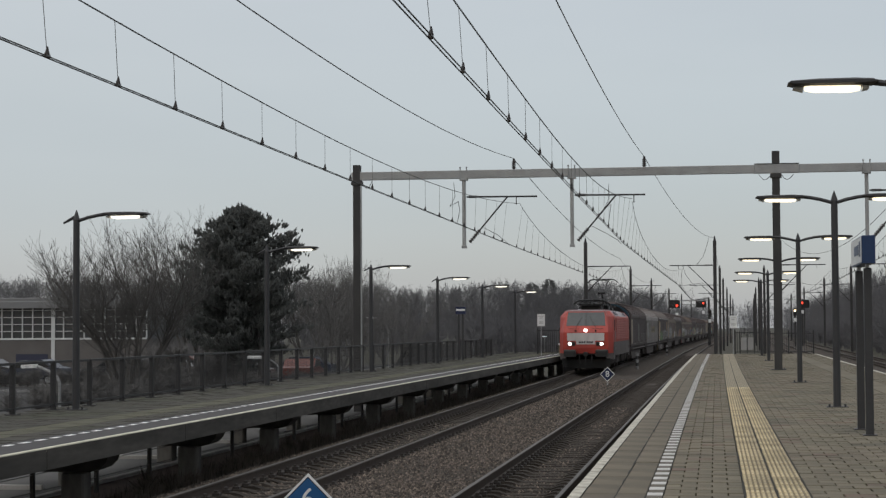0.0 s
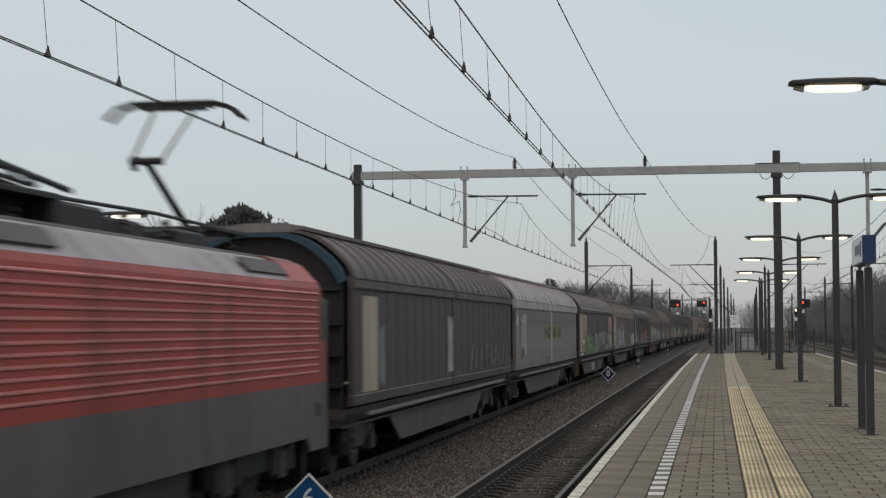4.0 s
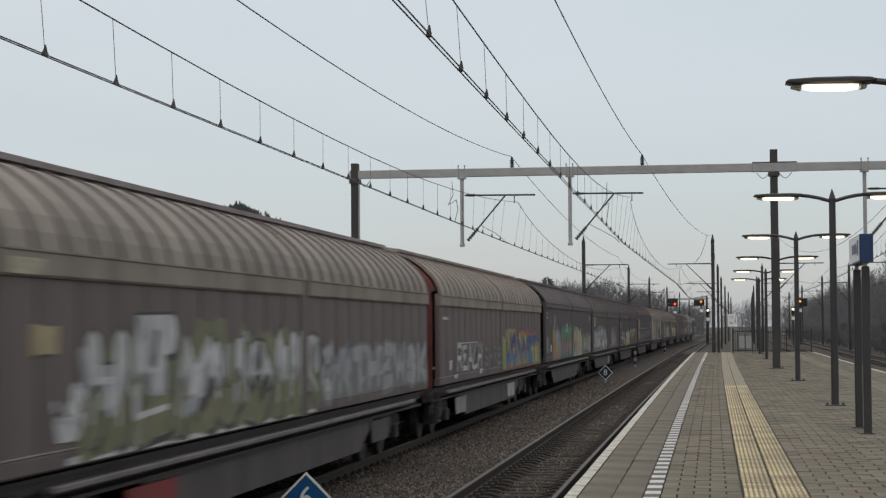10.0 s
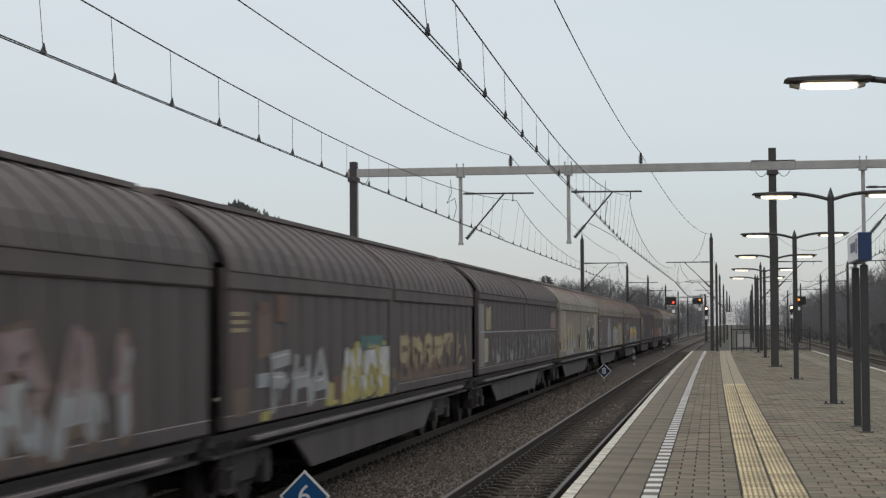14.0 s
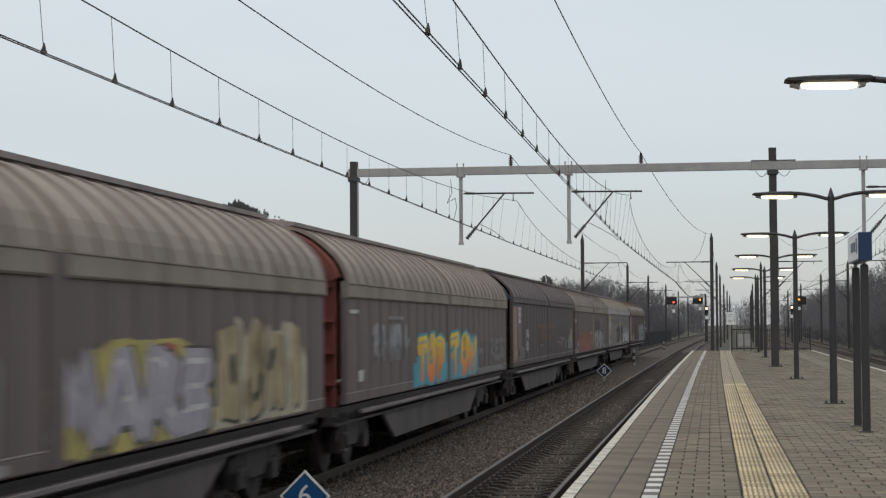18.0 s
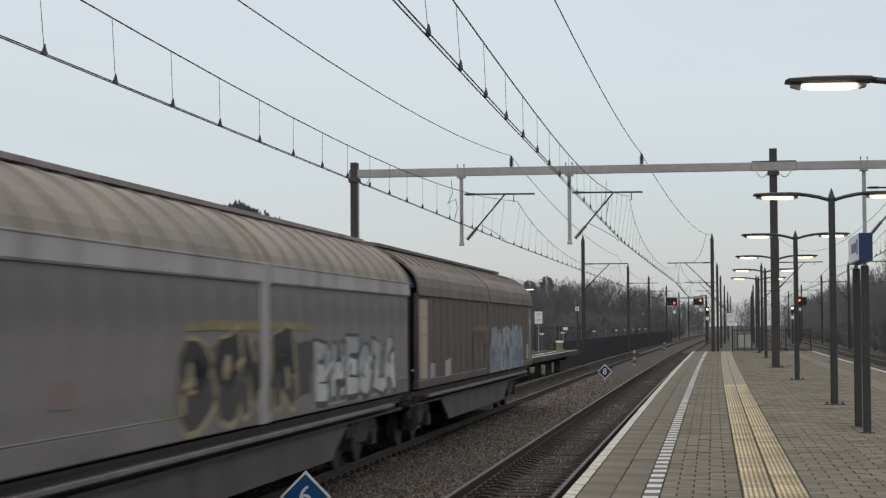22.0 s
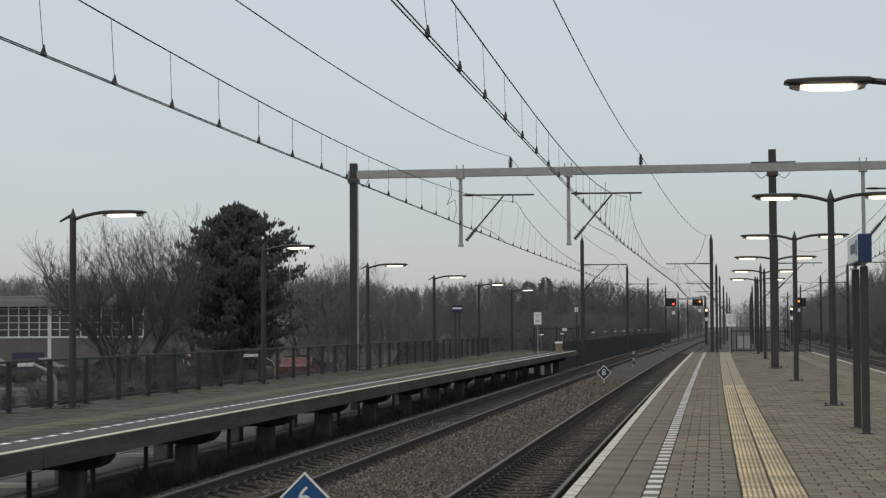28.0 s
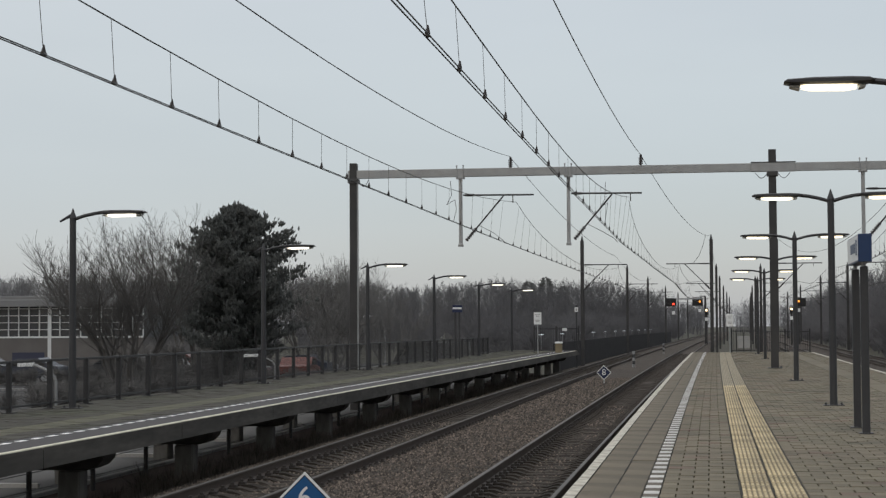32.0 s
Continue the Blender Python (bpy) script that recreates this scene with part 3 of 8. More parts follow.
def pier_platform():
    pf = thing("platform_2", "mossy concrete side platform raised on piers", "platform", kind="structure")
    ys = [-60, -20, 0] + steps(10, END_L, 8)
    part("deck", strip(Shape(), BACK_L, EDGE_L - .172, ys, ZL - .25, ZL - .05), M_beam_d, pf, "dark concrete deck slab")
    y = -60.0
    while y < END_L - .2:
        e = min(y + 6.4, END_L)
        s = strip(Shape(), EDGE_L - .17, EDGE_L + .003, [y + .012, e - .012], ZL - .295, ZL - .014)
        part("edge_beam", s, M_beam_d, pf, "weathered dark edge beam")
        y += 6.4
    edge = Shape().cbox(-.045, .045, -.496, .496, -.04, .002, .002).mesh("edge_slab")
    y = 12.5
    while y < END_L - .4:
        part("edge_slab", edge, M_edge_side, pf).matrix_basis = pose(EDGE_L - .047 + cx(y), y, ZL, 0, 0, -math.degrees(slope(y)))
        y += 1.0
    bar = Shape().cbox(-.05, .05, -.15, .15, -.05, -.0025, .0006).mesh("dash_tile")
    y = 16.0
    while y < END_L:
        part("dash_tile", bar, M_dash_side, pf).matrix_basis = pose(EDGE_L - .79 + cx(y), y, ZL, 0, 0, -math.degrees(slope(y)))
        y += .6
    part("asphalt_band", strip(Shape(), EDGE_L - 1.0, EDGE_L - .095, ys, ZL - .013, ZL - .004), M_band, pf, "dark grey paved band behind the edge")
    rng = random.Random(8)
    s, g = Shape(), Shape()
    quick_f = [(0, 1, 2, 3), (0, 1, 5, 4), (1, 2, 6, 5), (2, 3, 7, 6), (3, 0, 4, 7)]
    for (a, b, o) in ((EDGE_L - 1.55, EDGE_L - 1.005, s), (EDGE_L - 2.2, EDGE_L - 1.56, g), (BACK_L, EDGE_L - 2.21, s)):
        n = round((b - a) / .3)
        w = (b - a) / n
        for i in range(n):
            y = 14.0
            while y < END_L:
                z = ZL + rng.uniform(-.006, .004)
                x0, x1, c = a + i * w + .003, a + (i + 1) * w - .003, cx(y)
                o.add([(x0 + c, y + .003, z), (x1 + c, y + .003, z), (x1 + c, y + .297, z), (x0 + c, y + .297, z),
                       (x0 + c, y, z - .04), (x1 + c, y, z - .04), (x1 + c, y + .3, z - .04), (x0 + c, y + .3, z - .04)], quick_f)
                y += .3
    for o, m, nm in ((s, M_lplat, "paving_tiles"), (g, M_lstrip, "guide_tiles")):
        me = bpy.data.meshes.new(nm)
        me.from_pydata(o.v, [], o.f)
        part(nm, me, m, pf)["kind"] = "stuff"
    # cross beams with rounded noses, on two rows of piers
    nose = [(-4.3, -.255), (0, -.255), (.05, -.30), (.06, -.42), (.02, -.54), (-.08, -.64), (-.24, -.70), (-4.3, -.70)]
    cross = Shape().prism(nose, -.30, .30).mesh("cross_beam")
    col = Shape().cbox(-.19, .19, -.20, .20, -1.15, .0, .03)
    col.v = [(x, y, z if z > -.5 else -1.15) for x, y, z in col.v]
    col = col.mesh("pier")
    y = 28.2 - 6.4 * 6
    while y < END_L:
        c = EDGE_L + cx(y)
        part("cross_beam", cross, M_beam_d, pf, "dark cross beam with a rounded nose").matrix_basis = pose(c - .83, y, ZL)
        for x in (-1.42, -3.9):
            part("pier", col, M_pier, pf, "stained concrete pier").matrix_basis = pose(c + x, y, ZL - .71)
        y += 6.4


pier_platform()


def dark_wall():
    """The low dark boarded wall that goes on beyond the platform end."""
    w = thing("boundary_wall", "low dark boarded wall along the line beyond the platform", "wall", kind="structure")
    y = 119.0
    while y < 330:
        part("wall_panel", strip(Shape(), -10.6, -10.5, [y + .005, y + 5.995], -1.6, .45), M_wall, w)
        part("wall_post", Shape().cbox(-.05, .05, -.05, .05, -1.6, .44, .01), M_fence, w).location = (-10.66 + cx(y), y, 0)
        y += 6.0


dark_wall()


# ---- fence along the low platform ----
def platform_fence():
    fe = thing("platform_fence", "black steel fence with flat posts and wire mesh along the platform", "fence")
    # flat posts stand square to the track
    post_x = Shape().cbox(-.055, .055, -.03, .03, 0, .97, .008).box(-.12, .12, -.10, .10, 0, .015).mesh("post")
    wires = Shape()
    k = 0.025
    while k < 2.08:
        wires.box(-.002, .002, k - .002, k + .002, .12, .93)
        k += .06
    z = .16
    while z < .93:
        wires.box(-.002, .002, 0, 2.1, z - .002, z + .002)
        z += .10
    wires = wires.mesh("mesh_panel")
    rail = Shape().cbox(-.025, .025, .03, 2.075, .935, .985, .006).box(-.02, .02, .03, 2.075, .09, .13).mesh("rail")
    y = 21.785
    while y < 104:
        a = -math.degrees(slope(y))
        x = -13.1 + cx(y)
        part("post", post_x, M_fence, fe).matrix_basis = pose(x, y, ZL, 0, 0, a)
        if y < 102:
            part("rail", rail, M_fence, fe).matrix_basis = pose(x, y, ZL, 0, 0, a)
            part("mesh_panel", wires, M_fence, fe).matrix_basis = pose(x, y, ZL, 0, 0, a)
        y += 2.105
    # a second screen of thin posts stands below, behind the piers
    sc = thing("lower_fence", "thin dark posts and wires under the platform", "fence")
    lp = Shape().cbox(-.04, .04, -.04, .04, -1.62, -.30, .01).mesh("post")
    y = 23.0
    while y < 110:
        part("post", lp, M_dark, sc).location = (-11.55 + cx(y), y, 0)
        y += 3.2
    for z in (-1.2, -.9, -.6):
        part("wire", Shape().path([(-11.55 + cx(q), q, z) for q in (22, 50, 80, 110)], .008, 4), M_fence, sc)


platform_fence()


def weeds():
    """Dry stalks and low tangled bushes along the foot of the ballast under the platform."""
    rng = random.Random(15)
    s = Shape()
    for i in range(7000):
        y = 22 + 80 * rng.random() ** 1.6
        clump = noise.noise((y * .55, 3, 1))
        x = -9.62 - abs(rng.gauss(0, .34)) + cx(y)
        h = rng.uniform(.05, .30) * max(.25, .7 + clump)
        a, l = rng.uniform(0, 6.28), rng.uniform(.1, .6) * h
        w = Vector((math.sin(a), -math.cos(a), 0)) * rng.uniform(.004, .010)
        p = Vector((x, y, -1.33))
        q = p + Vector((math.cos(a) * l, math.sin(a) * l, h + .06))
        s.add([p - w, p + w, q], [(0, 1, 2)])
    for i in range(70):
        y = 29 + 75 * rng.random() ** 1.3
        c = Vector((-10.25 + rng.uniform(-.35, .35) + cx(y), y, -1.45))
        size = rng.uniform(.30, .62)
        for j in range(170):
            a, e = rng.uniform(0, 6.28), rng.uniform(.25, 1.5)
            d = Vector((math.cos(a) * math.cos(e) * .9, math.sin(a) * math.cos(e) * 1.6, math.sin(e)))
            p = c + d * size * rng.uniform(0, .55)
            q = c + d * size * rng.uniform(.6, 1.05) + Vector((rng.gauss(0, .06), rng.gauss(0, .08), rng.gauss(0, .05)))
            w = Vector((rng.uniform(-1, 1), rng.uniform(-1, 1), rng.uniform(-1, 1))) * rng.uniform(.004, .011)
            s.add([p - w, p + w, q], [(0, 1, 2)])
    me = bpy.data.meshes.new("dry_weeds")
    me.from_pydata(s.v, [], s.f)
    tagged(part("dry_weeds", me, M_weed), "dry brown weeds and low bushes at the foot of the ballast", "weeds", kind="stuff")


weeds()


def end_railing(name, x0, x1, y, z, height, label):
    r = thing(name, label, "railing", at=pose(x0 + cx(y), y, z))
    w = x1 - x0
    for zz in (.12, height - .12):
        part("rail", Shape().cbox(0, w, -.02, .02, zz - .025, zz + .025, .006), M_fence, r)
    for x in steps(0, w, 1.8):
        part("post", Shape().cbox(x - .04, x + .04, -.04, .04, 0, height + .06, .01), M_fence, r)
    bars = Shape().tube((0, 0, .1), (0, 0, height), .011, n=5).mesh("bar")
    for x in steps(.13, w - .13, .13):
        part("bar", bars, M_fence, r).location = (x, 0, 0)
    return r


end_railing("end_railing", -10.9, -8.2, 109.0, ZL, 1.55, "black upright-bar railing at the end of the side platform")
end_railing("end_railing", .95, 2.6, 105.0, 0, 1.35, "black upright-bar railing at the end of the island platform")
end_railing("end_railing", 2.6, 5.4, 105.2, 0, 1.30, "black upright-bar railing at the end of the island platform")


# ---- overhead line ----
def hsection(w, d, z0, z1):
    t = .018
    return Shape().box(-w / 2, w / 2, -d / 2, -d / 2 + t, z0, z1).box(-w / 2, w / 2, d / 2 - t, d / 2, z0, z1).box(-.008, .008, -d / 2 + t, d / 2 - t, z0, z1)


def insulator(s, a, b, n=6, r=.07):
    a, b = Vector(a), Vector(b)
    s.tube(a, b, r * .45, n=6)
    for i in range(n):
        p, q = a.lerp(b, (i + .15) / n), a.lerp(b, (i + .75) / n)
        s.tube(p, q, r, r * .75, n=8)
    return s


CON, MES, REACH = 4.62, 6.18, 6.47


def bracket(th, xa, tip, xc, xm):
    """A hanging bracket: top tube, strut, insulators and registration arm, between the dropped post at xa and the wires."""
    s = 1 if tip > xa else -1
    part("top_tube", Shape().tube((xa + s * .10, 0, REACH), (tip, 0, REACH - .02), .032, n=8), M_mast, th)
    part("insulator", insulator(Shape(), (xa + s * .18, 0, REACH), (xa + s * .52, 0, REACH), 6, .06), M_insul, th)
    foot = Vector((xa + s * .16, 0, 4.72))
    head = Vector((xa + s * 1.62, 0, REACH - .03))
    part("strut", Shape().tube(foot.lerp(head, .30), head, .03, n=8), M_mast, th)
    part("insulator", insulator(Shape(), foot.lerp(head, .03), foot.lerp(head, .30), 6, .08), M_insul, th)
    arm = foot.lerp(head, .36)
    part("steady_arm", Shape().path([arm, (arm.x + s * .55, 0, 5.05), (xc - s * .12, 0, CON + .18), (xc + s * .02, 0, CON + .02)], .014, 5), M_galv, th)
    part("hanger", Shape().tube((xm, 0, REACH - .02), (xm, 0, MES + .02), .018, n=6).tube((xm, -.05, MES + .01), (xm, .05, MES + .01), .03, n=6), M_insul, th)


def portal():
    y = 66.1
    th = thing("catenary_portal", "grey steel portal over the tracks carrying the overhead line", "catenary portal", at=pose(0, y, 0))
    for x, z0, z1 in ((-13.15, -1.6, 7.73), (2.37, 0, 7.95), (15.6, -1.4, 7.8)):
        part("mast", Shape().add(*(lambda q: (q.v, q.f))(hsection(.27, .28, z0, z1))), M_mast, th, "dark weathered steel mast").location = (x, 0, 0)
        part("mast_cap", Shape().cbox(-.12, .12, -.12, .12, z1 - .30, z1 + .005, .02), M_dark, th).location = (x, 0, 0)
        part("clamp", Shape().cbox(-.20, .20, -.20, .20, 6.98, 7.14, .02), M_mast, th).location = (x, 0, 0)
        part("base_plate", Shape().cbox(-.26, .26, -.22, .22, z0, z0 + .03, .005), M_dark, th).location = (x, 0, 0)
    part("cable_pipe", Shape().tube((-12.97, -.16, -1.2), (-12.97, -.16, 7.1), .03, n=8), M_galv, th, "pale pipe on the mast")
    part("beam", Shape().cbox(-13.35, 1.6, -.13, .13, 7.16, 7.46, .015), M_galv, th, "pale galvanised box beam")
    part("beam_joint", Shape().cbox(1.6, 3.2, -.15, .15, 7.15, 7.475, .015), M_galv, th, "bolted beam joint with a dark top plate")
    part("beam_plate", Shape().box(1.6, 3.2, -.16, .16, 7.476, 7.50), M_dark, th)
    part("beam", Shape().cbox(3.2, 15.8, -.13, .13, 7.16, 7.46, .015), M_galv, th, "pale galvanised box beam")
    for x0, x1, z in ((-12.95, -12.55, 6.85), (1.75, 2.2, 6.9), (2.55, 3.0, 6.9)):
        pts = [(x0 + (x1 - x0) * i / 8, -.14, 7.1 - (7.1 - z) * math.sin(math.pi * i / 8)) for i in range(9)]
        part("earth_cable", Shape().path(pts, .012, 5), M_wire, th)
    for x, tip, xc, xm in ((-9.09, -6.35, -7.42, -7.13), (-5.06, -2.36, -3.28, -2.78), (5.59, 8.3, 7.1, 7.4), (9.6, 12.3, 11.3, 11.5)):
        part("drop_post", Shape().cbox(x - .065, x + .065, -.065, .065, 4.58, 7.155, .015), M_galv, th, "pale hanging post")
        part("drop_flange", Shape().cbox(x - .15, x + .15, -.15, .15, 7.08, 7.152, .01), M_galv, th)
        for dx in (-.12, .12):
            part("clamp_bolt", Shape().tube((x + dx, -.15, 7.06), (x + dx, -.15, 7.56), .02, n=6).ball((x + dx, -.15, 7.56), .035, .035, .035, 6, 4), M_galv, th)
        part("drop_foot", Shape().cbox(x - .09, x + .09, -.09, .09, 4.55, 4.66, .015), M_galv, th)
        bracket(th, x, tip, xc, xm)
    for x in (-7.21, -2.39, 7.9):
        part("post_insulator", insulator(Shape(), (x, 0, 7.5), (x, 0, 7.78), 4, .09).tube((x, 0, 7.465), (x, 0, 7.5), .05, n=8).ball((x, 0, 7.82), .05, .05, .06, 8, 5), M_insul, th)


portal()


REACH2, MES2, CON2 = 5.84, 5.62, 4.47


def single_mast(x, y, s, z1=7.5):
    th = thing("catenary_mast", "dark steel mast with a bracket for the overhead line", "catenary mast", "masts along the line", at=pose(x, y, 0))
    m = Shape()
    q = hsection(.24, .24, -1.4, z1)
    m.add(q.v, q.f)
    part("mast", m, M_mast, th)
    part("mast_tip", Shape().tube((0, 0, z1), (0, 0, z1 + .35), .10, .03, n=8), M_dark, th)
    part("top_tube", Shape().tube((s * .1, 0, REACH2), (s * 3.1, 0, REACH2), .035, n=6), M_mast, th)
    part("insulator", insulator(Shape(), (s * .2, 0, REACH2), (s * .7, 0, REACH2), 5, .06), M_insul, th)
    part("strut", Shape().tube((s * .50, 0, 4.50), (s * 1.82, 0, REACH2 - .03), .03, n=6), M_mast, th)
    part("insulator", insulator(Shape(), (s * .12, 0, 4.10), (s * .50, 0, 4.50), 5, .08), M_insul, th)
    part("steady_arm", Shape().path([(s * .55, 0, 4.62), (s * 1.5, 0, 4.56), (s * 2.2, 0, 4.42), (s * 2.5, 0, CON2 + .03)], .014, 4), M_mast, th)
    part("hanger", Shape().tube((s * 2.5, 0, REACH2), (s * 2.5, 0, MES2), .02, n=5), M_insul, th)
    return th


MASTS = [125.0, 184.0, 229.0, 284.0, 338.0, 395.0]
for i, y_ in enumerate(MASTS):
    c_ = cx(y_)
    single_mast(FAR - 2.1 + c_ + .1 * (i == 0), y_, 1)
    single_mast(NEAR + 2.75 + c_, y_, -1)
    single_mast(4.2 + c_, y_ + 1, 1)
    single_mast(13.6 - .3 * i + c_ * .6, y_ + 1, -1)

HANG = [(-52.0, .2), (7.1, .0), (66.1, -.25)] + [(y, .25 if i % 2 == 0 else -.25) for i, y in enumerate(MASTS)]


def sag(y, ya, yb, top, drop):
    k = (y - ya) / (yb - ya)
    return top - drop * 4 * k * (1 - k)


def overhead(centre, label, dx=0.0, first=19.04, gap=2.43, ends=(5.98, 6.18), dip=.79):
    th = thing("overhead_line", label, "overhead line", "overhead wires")
    con, con2, mes, dro, cl = Shape(), Shape(), Shape(), Shape(), Shape()
    for (ya, oa), (yb, ob) in zip(HANG, HANG[1:]):
        oa, ob = oa + (dx if ya == 7.1 else 0), ob + (dx if yb == 7.1 else 0)
        pm, pc = [], []
        for y in steps(ya, yb, 4):
            k = (y - ya) / (yb - ya)
            x = centre + cx(y) + oa + (ob - oa) * k
            za, zb = (CON if ya < 100 else CON2), (CON if yb < 100 else CON2)
            ma, mb = (MES if ya < 100 else MES2), (MES if yb < 100 else MES2)
            pc.append((x, y, za + (zb - za) * k))
            if (ya, yb) == (7.1, 66.1):
                ma, mb, dr = ends[0], ends[1], dip
            elif yb == 7.1:
                mb, dr = ends[0], .9
            else:
                dr = .96
            side_x = (-.35 * (1 - 2 * k) ** 3 if k < .5 else .28 * (2 * k - 1) ** 4) if ya == 7.1 else .28 * abs(2 * k - 1) ** 4
            pm.append((x + side_x, y, sag(y, ya, yb, ma + (mb - ma) * k, dr)))
        con.path([(x - .025, y, z) for x, y, z in pc], .0085, 4)
        con2.path([(x + .025, y, z) for x, y, z in pc], .0085, 4)
        mes.path(pm, .010, 4)
        if yb < 240:
            start = first - gap * int((first - ya - 1) / gap) if ya == 7.1 else ya + gap / 2
            for y in [start + gap * i for i in range(int((yb - 1 - start) / gap) + 1)]:
                k = (y - ya) / (yb - ya)
                x = centre + cx(y) + oa + (ob - oa) * k
                zm, zc = sag(y, ya, yb, ma + (mb - ma) * k, dr), za + (zb - za) * k
                side_x = (-.35 * (1 - 2 * k) ** 3 if k < .5 else .28 * (2 * k - 1) ** 4) if ya == 7.1 else .28 * abs(2 * k - 1) ** 4
                one, two = (Shape(), Shape()) if 10 < y < 125 and centre < 0 else (dro, cl)
                one.tube((x, y, zc), (x + side_x, y, zm), .0045, n=4, caps=False)
                two.tube((x, y - .055, zc + .015), (x, y + .055, zc + .015), .026, n=5).tube((x, y, zc + .03), (x + .004, y, zc + .12), .034, .008, n=5)
                if one is not dro:
                    part("dropper_clamp", two, M_insul, part("dropper", one, M_wire, th))
    part("contact_wire", con, M_wire, th)
    part("contact_wire", con2, M_wire, th)
    part("messenger_wire", mes, M_wire, th)
    part("dropper", dro, M_wire, th)["kind"] = "stuff"
    part("dropper_clamp", cl, M_insul, th)["kind"] = "stuff"
    return th


ov_far = overhead(FAR, "twin contact wires and messenger wire over the far track", -.13)
ov_near = overhead(NEAR, "twin contact wires and messenger wire over the near track", .2, 18.52, 2.58, (5.93, 6.30), .84)
overhead(7.3, "contact and messenger wires behind the island platform")
overhead(11.4, "contact and messenger wires of the outer track")
# loops of cable hang round the first single mast of the near track
for pts_ in ([(-.12, 123.0, 7.72), (-.28, 123.6, 7.1), (-.55, 124.3, 6.4), (-1.05, 125, 5.80)], [(-1.95, 125, 5.82), (-1.75, 125, 5.2), (-1.35, 125, 4.65), (-.95, 125, 4.35)]):
    part("jumper", Shape().path(pts_, .014, 4), M_wire, ov_near)
# one loose jumper loop hangs between the wires before the portal
part("jumper", Shape().path([(-7.28, 50.8, 5.75), (-7.26, 50.9, 5.35), (-7.42, 51.0, 5.08), (-7.18, 51.0, 5.22), (-7.15, 51.1, 4.95), (-7.25, 51.2, CON)], .010, 4), M_wire, ov_far)
part("jumper", Shape().path([(-2.95, 52.8, 5.8), (-2.98, 52.9, 5.3), (-3.12, 53.0, 5.08), (-2.9, 53.0, 5.2), (-3.0, 53.2, CON)], .010, 4), M_wire, ov_near)


def feeder(y_list, label):
    th = thing("feeder_wire", label, "cable", "overhead wires")
    s = Shape()
    for (ya, za, xa), (yb, zb, xb), dr in y_list:
        pts = []
        for y in steps(ya, yb, 3):
            k = (y - ya) / (yb - ya)
            pts.append((xa + (xb - xa) * k, y, za + (zb - za) * k - dr * 4 * k * (1 - k)))
        s.path(pts, .011, 4)
    part("wire", s, M_wire, th)


feeder([((-26, 9.11, -7.21), (66.1, 7.88, -7.21), 1.78), ((66.1, 7.85, -7.21), (125, 6.4, -6.3), .55), ((125, 6.4, -6.3), (184, 6.4, -5.7), .8)], "thin feeder wire on the portal insulators")
feeder([((-26, 8.18, -2.45), (66.1, 7.86, -2.39), 1.20), ((66.1, 7.85, -2.39), (124, 7.7, .25), .75), ((125, 7.7, .27), (184, 7.6, .87), .8)], "thin feeder wire on the portal insulators")
feeder([((-26, 7.8, 8.0), (66.1, 7.85, 7.9), 1.15), ((66.1, 7.85, 7.9), (126, 7.7, 4.7), 2.2)], "thin feeder wire behind the island platform")


# ---- lamps ----
def lamp_head(th, s, z, lens=None):
    """An arm that rises gently from the post and ends in a flat luminaire."""
    pts = [(s * .05, 0, z - .12), (s * .25, 0, z - .06), (s * .45, 0, z - .02), (s * .62, 0, z)]
    part("arm", Shape().path(pts, .035, 8), M_dark, th)
    prof = [(.54, .0), (.60, -.030), (.76, -.045), (1.40, -.040), (1.51, -.015), (1.47, .024), (1.2, .040), (.8, .042), (.60, .030)]
    rings = []
    for yy, k in ((-.16, .45), (-.12, .9), (0, 1.0), (.12, .9), (.16, .45)):
        rings.append([(s * px, yy, z + pz * k) for px, pz in prof])
    hd = part("lamp_housing", Shape().loft(rings), M_dark, th, "dark flat lamp housing")
    ln = Shape()
    rings = []
    for yy, k in ((-.11, .8), (-.06, 1.0), (.06, 1.0), (.11, .8)):
        rings.append([(s * px, yy, z + pz) for px, pz in ((1.03 - .30 * k, -.046), (1.03 - .29 * k, -.072 - .012 * k), (1.03 - .21 * k, -.084 - .016 * k), (1.03 + .21 * k, -.078 - .016 * k), (1.03 + .29 * k, -.064 - .012 * k), (1.03 + .30 * k, -.041))])
    for a, b in ((.645, .715), (1.345, 1.45)):
        part("bowl_end", Shape().loft([[(s * a, yy * .8, z - .046), (s * a, yy, z - .09 if a > 1 else z - .075), (s * b, yy, z - .09 if a < 1 else z - .06), (s * b, yy * .8, z - .042)] for yy in (-.10, .10)]), M_bowl, hd, "clear end of the lamp bowl")
    part("diffuser", ln.loft(rings), lens or M_lens, hd, "glowing warm-white diffuser")


